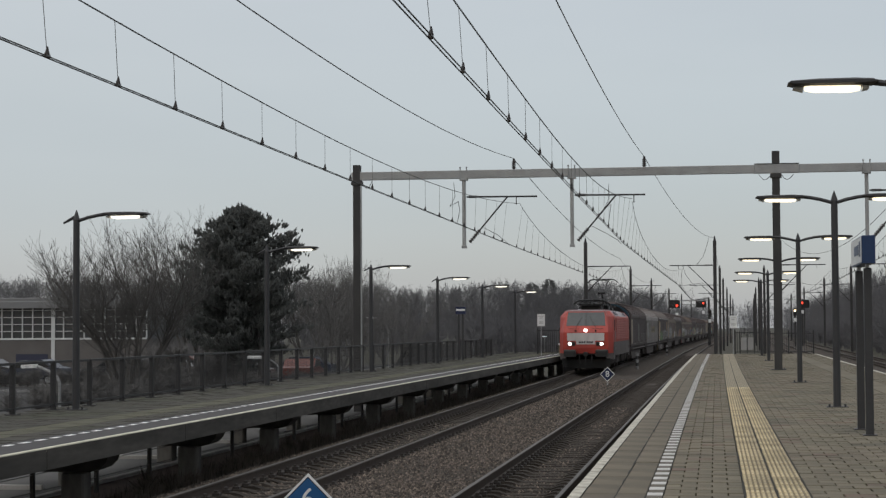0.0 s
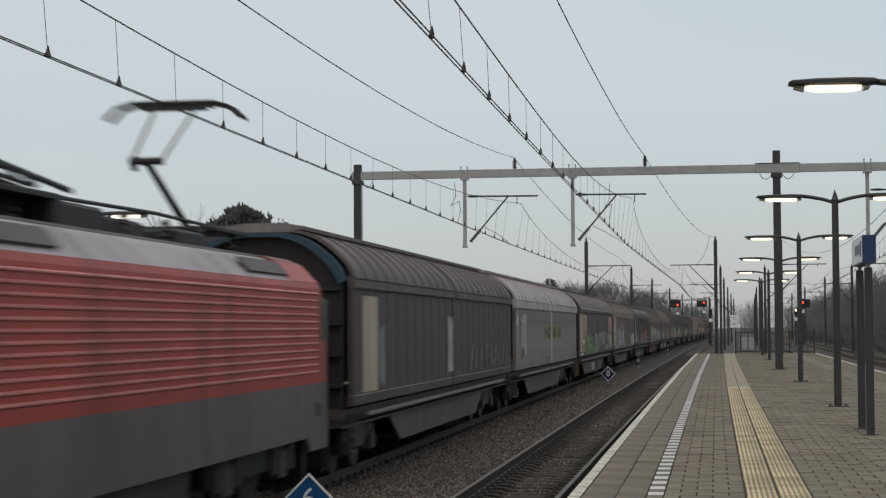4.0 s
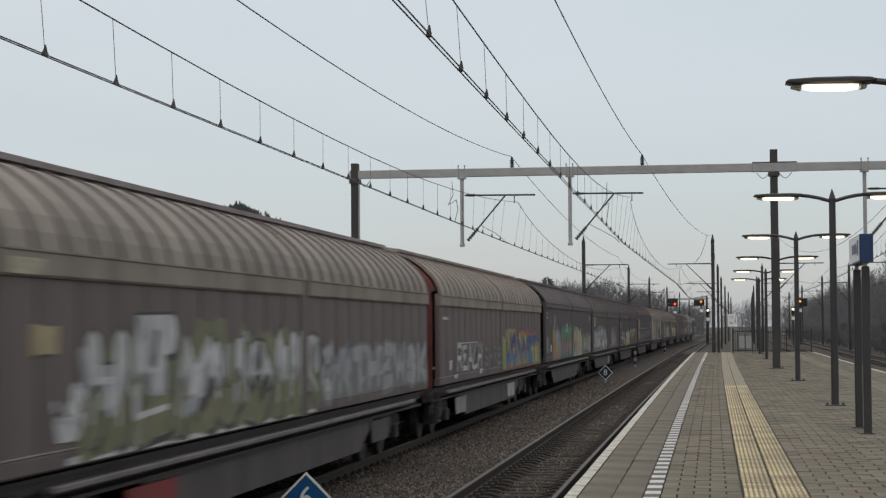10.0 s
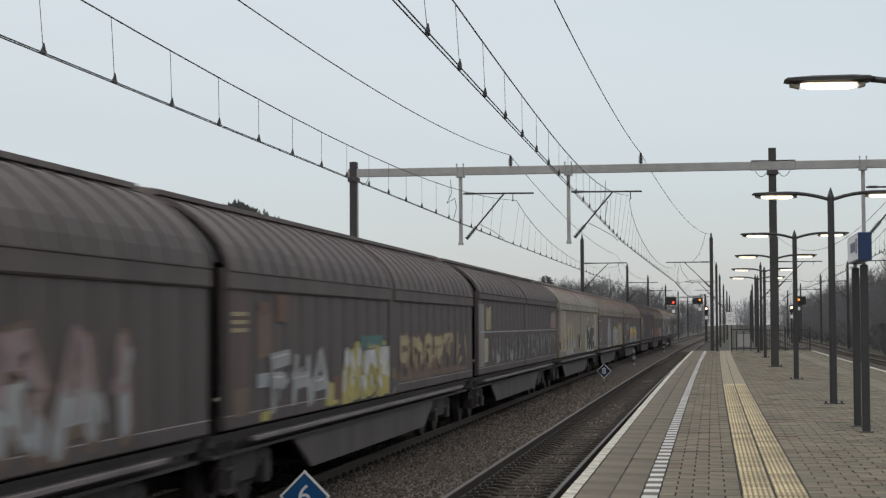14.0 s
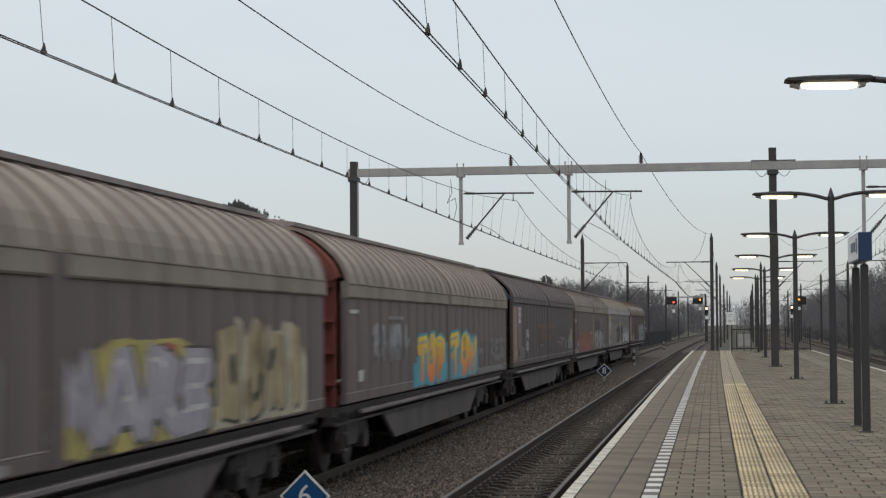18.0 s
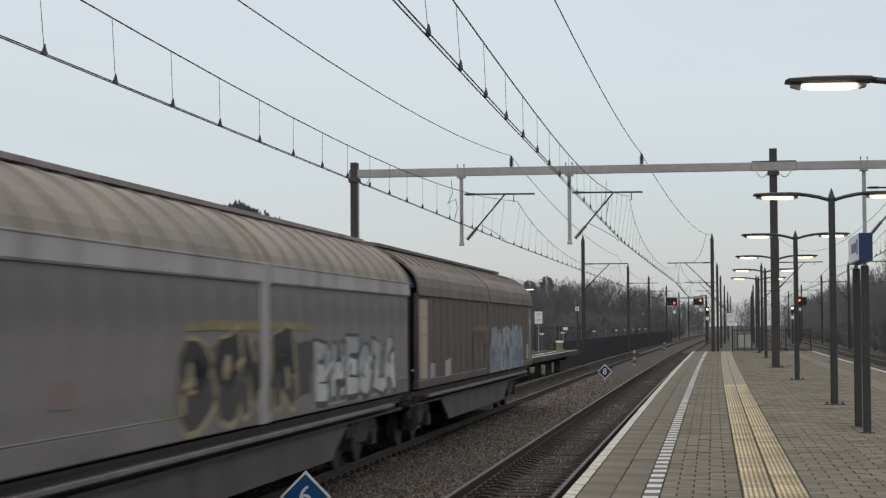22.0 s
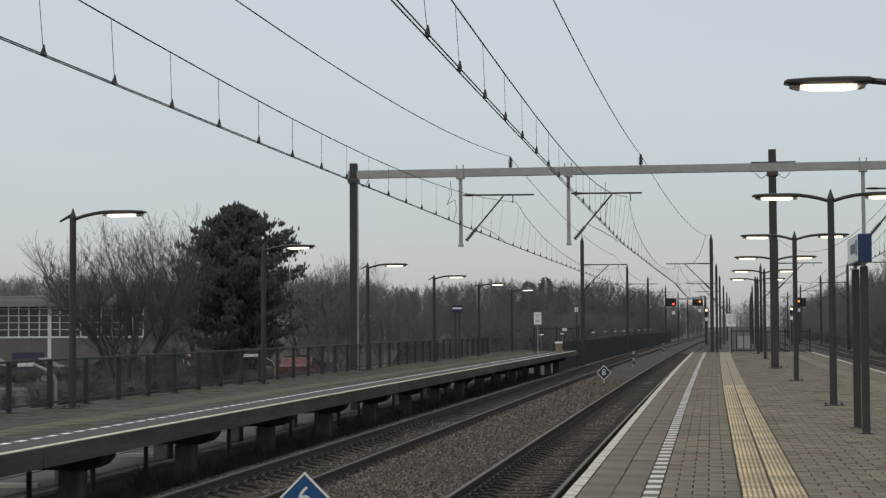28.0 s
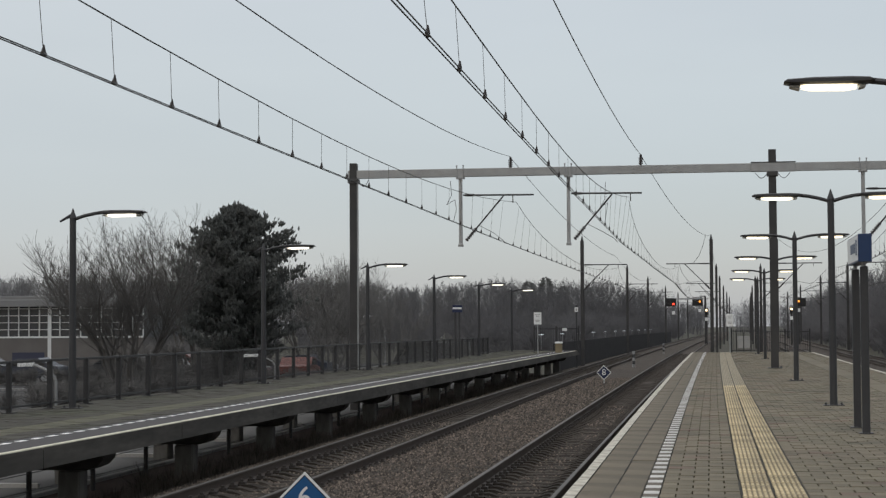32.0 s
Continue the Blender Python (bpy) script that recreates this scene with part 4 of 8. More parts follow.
def platform_lamp(x, y, z, height, sides, lens=None):
    th = thing("platform_lamp", "dark platform lamp post with lit lamp heads" if len(sides) > 1 else "dark platform lamp post with one lit lamp head", "lamp post",
               "lamps on the island platform" if len(sides) > 1 else "lamps on the side platform", at=pose(x + cx(y), y, z, 0, 0, -math.degrees(slope(y))))
    part("post", Shape().tube((0, 0, 0), (0, 0, height - .2), .075, .065, n=12), M_dark, th, smooth=False)
    part("post_tip", Shape().tube((0, 0, height - .2), (0, 0, height), .075, .008, n=12), M_dark, th)
    part("base_plate", Shape().cbox(-.20, .20, -.12, .12, 0, .02, .004), M_dark, th)
    for bx in (-.15, .15):
        part("bolt", Shape().tube((bx, -.05, .02), (bx, -.05, .06), .022, n=6), M_dark, th)
    for s in sides:
        lamp_head(th, s, height - (.11 if len(sides) > 1 else .09), lens=lens)
    if len(sides) == 1:
        part("arm_tail", Shape().tube((-sides[0] * .04, 0, height - .14), (-sides[0] * .27, 0, height - .26), .035, .02, n=6), M_dark, th)


for y_ in (19.75, 35.5, 51.3, 67.4, 83.8, 98.6):
    platform_lamp(2.34, y_, 0, 4.31 if y_ < 20 else 4.2, (-1, 1))
for y_ in (18.9, 34.4, 49.8, 65.3, 81.1, 96.6, 112.0):
    platform_lamp(-12.62, y_, ZL, 4.0, (1,), M_lens_l)


# ---- signs and small things on the platforms ----
def bar_text(th, x0, x1, y, zs, h, m, name="text_bar"):
    for z in zs:
        part(name, Shape().box(x0, x1, y - .004, y, z, z + h), m, th)


def name_sign():
    th = thing("station_name_sign", "blue and white box sign on two dark posts on the platform", "sign", at=pose(2.22, 27.1, 0))
    for y in (-.75, .75):
        part("post", Shape().cbox(-.055, .055, y - .055, y + .055, 0, 2.40, .012), M_dark, th)
        part("post_neck", Shape().tube((0, y, 2.38), (0, y, 2.5), .03, n=8), M_galv, th)
        part("foot", Shape().cbox(-.10, .10, y - .10, y + .10, 0, .015, .004), M_dark, th)
    part("sign_box", Shape().cbox(-.09, .10, -.95, .95, 2.46, 2.86, .01), M_blue, th, "blue sign box")
    part("sign_face", Shape().box(-.098, -.094, -.93, .93, 2.48, 2.84), M_white, th, "pale sign face")
    part("text_bar", Shape().box(-.104, -.1, -.5, .3, 2.6, 2.74), M_blue, th)
    part("text_bar", Shape().box(-.104, -.1, -.8, -.62, 2.56, 2.78), M_blue, th)
    th = thing("station_name_sign", "small blue name sign on two dark posts on the side platform", "sign", at=pose(-12.3, 88.0, ZL))
    for x in (-.1, .1):
        part("post", Shape().cbox(x - .045, x + .045, -.045, .045, 0, 2.3, .01), M_dark, th)
    part("sign_box", Shape().cbox(-.25, .25, -.07, .07, 2.3, 2.66, .01), M_navy, th, "blue sign board")
    bar_text(th, -.22, .22, -.075, (2.46,), .09, M_white)


name_sign()


def stop_sign(ch, x, y, z, size, ground_z):
    """A diamond board with a number on a post between the tracks."""
    th = thing("stop_marker", "blue diamond stop marker board with a white rim and figure %s" % ch, "sign", "stop markers between the tracks", at=pose(x, y, z))
    d = lambda r, y0, y1: Shape().loft([[(0, yy, -r), (r, yy, 0), (0, yy, r), (-r, yy, 0)] for yy in (y0, y1)])
    part("post", Shape().cbox(-.03, .03, .02, .08, ground_z - z, -size * .3, .008), M_galv, th)
    part("rim", d(size, 0, .02), M_white, th, "white rim")
    part("inner_rim", d(size * .88, -.003, .0005), M_black, th, "thin black line inside the rim")
    part("board", d(size * .83, -.007, -.0035), M_bluesign if ch == "6" else M_navy, th, "blue face")
    cu = bpy.data.curves.new("figure", "FONT")
    cu.body, cu.size, cu.align_x, cu.align_y, cu.extrude = ch, size * 1.15, "CENTER", "CENTER", .002
    tmp = new("figure", cu)
    me = bpy.data.meshes.new_from_object(tmp.evaluated_get(bpy.context.evaluated_depsgraph_get()))
    bpy.data.objects.remove(tmp)
    ob = part("figure", me, M_white, th, "white figure")
    ob.matrix_basis = pose(0, -.012, 0, 90)


stop_sign("6", -4.80, 21.05, -.47, .31, -1.1)
stop_sign("8", -4.75 , 82.3, -.56, .34, -1.1)


def marker_post(x, y, z, h):
    th = thing("marker_post", "small pale and dark banded marker post beside the track", "marker post", at=pose(x + cx(y), y, z))
    for i in range(5):
        part("band", Shape().tube((0, 0, h * i / 5), (0, 0, h * (i + 1) / 5), .09, n=8), M_grey if i % 2 == 0 else M_mast, th)


marker_post(-5.15, 114.5, -1.08, 1.05)
marker_post(-5.15, 170.0, -1.08, 1.0)


def notice(x, y, z, w, h, z0, label):
    th = thing("notice_board", label, "notice board", at=pose(x, y, z))
    part("pole", Shape().tube((0, 0.03, 0), (0, 0.03, z0 + h * .7), .03, n=8), M_galv, th)
    bd = part("board", Shape().cbox(-w / 2, w / 2, -.02, .02, z0, z0 + h, .006), M_white, th)
    for k, wd in ((.80, .7), (.66, .45), (.32, .6), (.22, .5)):
        part("text_bar", Shape().box(-w * wd / 2, w * wd / 2, -.026, -.022, z0 + h * k, z0 + h * k + .03), M_grey, bd)


notice(-9.82, 104.0, ZL, .44, .70, 1.70, "white notice board on a pole at the platform end")
notice(1.22, 104.6, 0, .40, .72, 1.50, "white notice board on a pole at the platform end")


def bin_and_box():
    th = thing("stacked_crate", "pale yellow grit bin at the end of the side platform", "bin", at=pose(-8.95, 108.2, ZL))
    part("bin_body", Shape().cbox(-.2, .2, -.2, .2, 0, .55, .03), M_tact, th)
    part("bin_lid", Shape().cbox(-.22, .22, -.22, .22, .55, .66, .03), M_white, th)
    th = thing("warning_plate", "small white warning plate on the end railing", "sign", at=pose(-8.65, 108.9, ZL))
    part("plate", Shape().cbox(-.14, .14, -.03, 0, 1.30, 1.47, .004), M_white, th)
    part("post", Shape().tube((0, .03, 0), (0, .03, 1.4), .02, n=6), M_dark, th)
    th = thing("low_gate", "white-panelled low gate at the end of the island platform", "gate", at=pose(2.0, 104.7, 0))
    part("gate_panel", Shape().cbox(-.35, .35, -.02, .02, .25, .95, .005), M_grey, th)
    for x in (-.4, 0, .4):
        part("gate_bar", Shape().tube((x, -.03, 0), (x, -.03, 1.15), .025, n=6), M_fence, th)
    th = thing("mast_number_plate", "small white plate with grey mark on a post", "sign", at=pose(-8.95, 123.0, 0))
    part("post", Shape().tube((0, .05, -1.4), (0, .05, 3.0), .05, n=6), M_dark, th)
    part("plate", Shape().cbox(-.12, .12, -.02, .02, 2.55, 2.85, .005), M_white, th)
    part("mark", Shape().box(-.05, .05, -.026, -.022, 2.62, 2.78), M_grey, th)


bin_and_box()


# ---- signals ----
def signal(x, y, z, post_z, arm_to=None, label="", wide=None):
    th = thing("railway_signal", label, "signal", "signals far along the line", at=pose(x, y, 0))
    px = arm_to if arm_to is not None else 0
    part("signal_post", Shape().cbox(px - .12, px + .12, .1, .34, post_z, z + (.9 if arm_to is not None else 0), .02), M_mast, th)
    if arm_to is not None:
        part("signal_arm", Shape().cbox(min(px, 0), max(px, 0), .12, .3, z + .7, z + .9, .02), M_galv, th)
    a, b, c, d = wide or (-.24, .24, -.55, .45)
    hd = part("signal_head", Shape().cbox(a, b, -.02, .12, z + c, z + d, .12), M_black, th, "black signal head")
    part("hood", Shape().tube((0, -.02, z + .1), (0, -.3, z + .1), .20, n=10, caps=False), M_black, hd)
    part("plate", Shape().cbox(-.2, .2, -.03, 0, z - 1.35, z - .9, .01), M_white, th)
    return th


SIG = {"a": signal(-4.75, 250.0, 4.47, -1.2, 4.4, "distant railway signal with a black head showing a red light", (-1.0, .42, -.22, .86)),
       "b": signal(-1.15, 250.2, 4.77, -1.2, .75, "distant railway signal that turns from red to amber", (-1.0, .42, -.45, .68)),
       "c": signal(-.25, 248.0, 3.55, -1.2, None, "distant low railway signal with a bright lamp"),
       "d": signal(12.28, 250.0, 4.72, -1.2, None, "distant signal beside the outer track turning to amber", (-.62, .95, -.60, .55)),
       "e": signal(11.12, 246.0, 3.62, -1.2, None, "distant low signal beside the outer track")}


def lens_set(key, z, front, back):
    """A turning vane in the hood of the signal head: one colour on its face, the other on its back."""
    vane = part("lens_vane", Shape().tube((0, -.012, 0), (0, .012, 0), .16, n=12), M_black, SIG[key])
    vane.location = (0, -.16, z + .1)
    part("lens", Shape().tube((0, -.045, 0), (0, -.013, 0), .145, n=12), front, vane, "front signal lens")
    part("lens", Shape().tube((0, .013, 0), (0, .045, 0), .145, n=12), back, vane, "rear signal lens")
    return vane


M_off = mat("dark_glass", (.02, .018, .018), (.015, .014, .014), .2)
for k_, z_, m_ in (("a", 4.47, M_redlight), ("e", 3.62, M_warm)):
    part("lens", Shape().tube((0, -.05, z_ + .1), (0, .02, z_ + .1), .15, n=12), m_, SIG[k_], "lit signal lens")


# ---- trees ----
M_bark = mat("bark", (.095, .090, .086), (.065, .062, .059), .95, scale=4, fine=30, stretch=(1, 1, .2))
M_twig = mat("twigs", (.115, .110, .106), (.080, .077, .074), .95, scale=2, fine=20, bump=0)
# hedge twigs stand paler than the tree twigs, haze included in the colour
M_hedge = mat("hedge_twigs", (.165, .160, .156), (.125, .121, .118), .95, scale=2, fine=20, bump=0)
# distance haze is put into these paler, bluish wood colours
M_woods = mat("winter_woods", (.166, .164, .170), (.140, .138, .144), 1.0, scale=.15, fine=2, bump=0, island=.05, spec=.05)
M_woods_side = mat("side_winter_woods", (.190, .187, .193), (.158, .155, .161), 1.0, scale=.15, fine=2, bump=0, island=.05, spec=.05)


def leafy(m, share=.5):
    """Lets twigs and needles pass light from behind, to flatten contrast as haze does."""
    n, l = m.node_tree.nodes, m.node_tree.links
    bs = n["Principled BSDF"]
    tr, mx = n.new("ShaderNodeBsdfTranslucent"), n.new("ShaderNodeMixShader")
    mx.inputs[0].default_value = share
    l.new(bs.inputs["Base Color"].links[0].from_socket, tr.inputs[0])
    l.new(bs.outputs[0], mx.inputs[1])
    l.new(tr.outputs[0], mx.inputs[2])
    l.new(mx.outputs[0], n["Material Output"].inputs[0])
    return m


# conifer colours are lifted too, with the haze before them mixed in
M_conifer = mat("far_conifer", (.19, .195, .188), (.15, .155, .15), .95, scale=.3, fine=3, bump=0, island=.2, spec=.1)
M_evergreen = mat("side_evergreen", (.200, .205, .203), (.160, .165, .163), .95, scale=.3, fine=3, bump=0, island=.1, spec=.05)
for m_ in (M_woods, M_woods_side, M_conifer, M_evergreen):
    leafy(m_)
# needles are greyed and lifted so that their colour carries haze
M_needle = leafy(mat("pine_needles", (.175, .184, .178), (.150, .158, .153), .95, scale=1.2, fine=14, bump=0, island=.05, spec=.03), .5)


M_pale_twig = mat("pale_twigs", (.165, .160, .155), (.115, .112, .108), .95, scale=2, fine=20, bump=0)


def bare_tree(x, y, z, height, seed, stems=3, lean=.25, spread=1.0, pale=False):
    rng = random.Random(seed)
    th = thing("bare_tree", "pale-barked leafless winter tree" if pale else "leafless winter tree with fine branching twigs", "tree", "bare trees beside the car park", at=pose(x, y, z))
    wood, twig = Shape(), Shape()

    def grow(p, d, length, r, level):
        n = 4 if level < 2 else 3 if level < 3 else 2
        for i in range(n):
            d = (d + Vector((rng.uniform(-1, 1), rng.uniform(-1, 1), rng.uniform(-.4, .8))) * .21).normalized()
            q = p + d * (length / n)
            r = max(r, .0055)
            r2 = max(r * (.87 if level < 2 else .84), .0045)
            (wood if level < 3 else twig).tube(p, q, r, r2, n=5 if level < 2 else 3, caps=False)
            p, r = q, r2
            if level < 4 and (i > 0 or level > 0):
                for _ in range(rng.choice((1, 2, 2)) if level in (1, 2) else rng.choice((1, 1, 2)) if level == 3 else 1):
                    s = Vector((rng.uniform(-1, 1), rng.uniform(-1, 1), rng.uniform(-.15, .5))).normalized()
                    e = (d * .75 + s * .72 * spread + Vector((0, 0, .06))).normalized()
                    grow(p, e, length * rng.uniform(.42, .68), r * rng.uniform(.5, .68), level + 1)
        if level < 4:
            grow(p, (d + Vector((rng.uniform(-.3, .3), rng.uniform(-.3, .3), .2))).normalized(), length * .62, r * .8, level + 1)

    for k in range(stems):
        a = 6.28 * k / max(stems, 1) + rng.uniform(-.5, .5)
        d = Vector((math.cos(a) * lean, math.sin(a) * lean, 1)).normalized()
        grow(Vector((math.cos(a) * .12 * (stems > 1), math.sin(a) * .12 * (stems > 1), 0)), d, height * .42, height * .0088 + .016, 0)
    k = height / max(max(v[2] for v in wood.v), max(v[2] for v in twig.v))
    for s in (wood, twig):
        s.v = [(a * k, b * k, c * k) for a, b, c in s.v]
    for nm, s, m in (("trunk", wood, M_pale_twig if pale else M_bark), ("crown", twig, M_pale_twig if pale else M_twig)):
        me = bpy.data.meshes.new(nm)
        me.from_pydata(s.v, [], s.f)
        part(nm, me, m, th)


bare_tree(-24.4, 73.0, -1.55, 8.1, 11, 10, .60)
bare_tree(-27.0, 92.0, -1.55, 9.7, 23, 5, .30)
bare_tree(-22.4, 106.0, -1.55, 7.1, 17, 6, .45, pale=True)
bare_tree(-24.0, 118.0, -1.55, 7.9, 19, 5, .4, pale=True)
bare_tree(-20.2, 112.0, -1.55, 6.2, 53, 5, .45, pale=True)
bare_tree(-26.2, 116.0, -1.55, 8.2, 67, 5, .35)
bare_tree(-28.0, 140.0, -1.55, 7.6, 41, 4, .4)


def pine(x, y, z, height, radius, seed):
    rng = random.Random(seed)
    th = thing("pine_tree", "dense dark pine with tufted needles and bare lower trunks", "tree", at=pose(x, y, z))
    wood, crown = Shape(), Shape()
    wood.tube((0, 0, 0), (.1, 0, height * .55), .22, .14, n=8).tube((.1, 0, height * .55), (0, 0, height * .95), .14, .04, n=7)
    wood.tube((-1.5, .5, 0), (-1.0, .2, height * .5), .15, .05, n=7).tube((1.25, -.4, 0), (.9, 0, height * .5), .13, .05, n=7)

    def finger(p, d, size):
        """One upright shoot: a bristly spindle of needles."""
        d = d.normalized()
        u = d.orthogonal().normalized()
        w = d.cross(u)
        r = size * .21
        mid = p + d * size * .45
        o = [p] + [mid + (u * math.cos(a) + w * math.sin(a)) * r * rng.uniform(.7, 1.3) for a in (0, 1.57, 3.14, 4.71)] + [p + d * size]
        crown.add(o, [(0, 2, 1), (0, 3, 2), (0, 4, 3), (0, 1, 4), (5, 1, 2), (5, 2, 3), (5, 3, 4), (5, 4, 1)])
        for i in range(3):
            a = 2.1 * i + rng.uniform(0, 1)
            e = u * math.cos(a) + w * math.sin(a)
            q = p + d * size * rng.uniform(.25, .7)
            crown.add([q - d * size * .07, q + d * size * .07, q + (e + d * .8) * r * 1.9], [(0, 1, 2)])

    def width(k):
        # k: 0 at the crown's foot, 1 at the top
        d = (1 - k) * 7.8
        return radius * (max(.04, 1 - (1 - min(d, 4.0) / 4.0) ** 2)) ** .75 * (1 if d < 5.5 else 1 - .05 * (d - 5.5))

    z0 = height * .15
    for i in range(190):
        k = (i + .5) / 190
        if k < .30 and i % 3 == 0 or k < .14 and i % 3 == 1:
            continue
        zc = z0 + (height - z0) * k
        a = 2.399 * i + rng.uniform(-.4, .4)
        r = width(k) * rng.uniform(.62, 1.06) * (1 + .16 * math.sin(3 * a + 9 * k))
        tip = Vector((math.cos(a) * r, math.sin(a) * r, zc + .12 * r))
        root = Vector((.05, 0, zc - .22 * r))
        wood.tube(root, root.lerp(tip, .95), .05 * (1.2 - k), .015, n=4, caps=False)
        # pads of upright tufts along the outer part of each limb
        for c in range(7):
            at = root.lerp(tip, .22 + .78 * c / 6)
            size = .10 + .05 * r
            for j in range(20):
                q = at + Vector((rng.gauss(0, size), rng.gauss(0, size), abs(rng.gauss(0, .13)) - .08))
                d = Vector((q.x, q.y, 0)).normalized() * .35 + Vector((rng.uniform(-.3, .3), rng.uniform(-.3, .3), rng.uniform(.8, 1.4)))
                finger(q, d, rng.uniform(.17, .33))
    for nm, s, m in (("trunk", wood, M_bark), ("crown", crown, M_needle)):
        me = bpy.data.meshes.new(nm)
        me.from_pydata(s.v, [], s.f)
        part(nm, me, m, th)


pine(-23.6, 88.0, -1.55, 9.05, 3.25, 2)


def woods(name, label, spots, seed, m, conifer=False, limbs=50, sprigs=11, fine=1.0):
    """Distant trees, all in one: trunks with a haze of rising branches and fine twigs."""
    rg = np.random.RandomState(seed)
    tri = []
    for x, y, z, h, w in spots:
        if conifer:
            n = 900
            k = rg.rand(n)
            r = w * np.sqrt(np.maximum(0, 1 - k ** 2.2)) * rg.uniform(.5, 1.08, n) + .1
            a = rg.uniform(0, 6.283, n)
            c = np.stack([x + np.cos(a) * r * .45, y + np.sin(a) * r * .45, z + h * (.10 + .88 * k)], -1)
            tip = np.stack([x + np.cos(a) * r, y + np.sin(a) * r, c[:, 2] + rg.uniform(-.1, .3, n) * r], -1)
            sd = rg.normal(0, .17, (n, 3))
            tri.append(np.stack([c - sd, c + sd, tip], 1))
            continue
        n = limbs
        k, a = rg.uniform(.03, .82, n), rg.uniform(0, 6.283, n)
        p = np.stack([np.full(n, x), np.full(n, y), z + h * k * .9], -1)
        d = np.stack([np.cos(a) * w, np.sin(a) * w, rg.uniform(.5, 1.5, n)], -1)
        d /= np.linalg.norm(d, axis=1)[:, None]
        q = p + d * (rg.uniform(.20, .40, n) * h * (1.1 - .5 * k))[:, None]
        q[:, 2] = np.minimum(q[:, 2], z + h * rg.uniform(.88, 1.0, n))
        e = np.stack([-np.sin(a), np.cos(a), np.zeros(n)], -1) * fine * rg.uniform(.012, .03, n)[:, None]
        tri.append(np.stack([p - e, p + e, q], 1))
        s = rg.uniform(.2, 1.0, (n, sprigs, 1))
        b = p[:, None] * (1 - s) + q[:, None] * s
        f = d[:, None] + rg.uniform(-.85, .85, (n, sprigs, 3)) + np.array([0, 0, .25])
        f /= np.linalg.norm(f, axis=2)[:, :, None]
        t = b + f * rg.uniform(.35, 1.15, (n, sprigs, 1)) * (.4 + .6 * fine)
        sd = rg.uniform(-1, 1, (n, sprigs, 3)) * .038 * fine
        tri.append(np.stack([b - sd, b + sd, t], 2).reshape(-1, 3, 3))
        e = np.array([.10 * fine, 0, 0])
        foot, top = np.array([x, y, z]), np.array([x, y, z + h * .7])
        tri.append(np.stack([foot - e, foot + e, top])[None])
    vs = np.concatenate(tri).reshape(-1, 3)
    n = len(vs)
    me = bpy.data.meshes.new(name)
    me.vertices.add(n)
    me.vertices.foreach_set("co", vs.astype(np.float32).ravel())
    me.loops.add(n)
    me.loops.foreach_set("vertex_index", np.arange(n, dtype=np.int32))
    me.polygons.add(n // 3)
    me.polygons.foreach_set("loop_start", np.arange(0, n, 3, dtype=np.int32))
    me.update(calc_edges=True)
    tagged(part(name, me, m), label, "woods", kind="stuff")


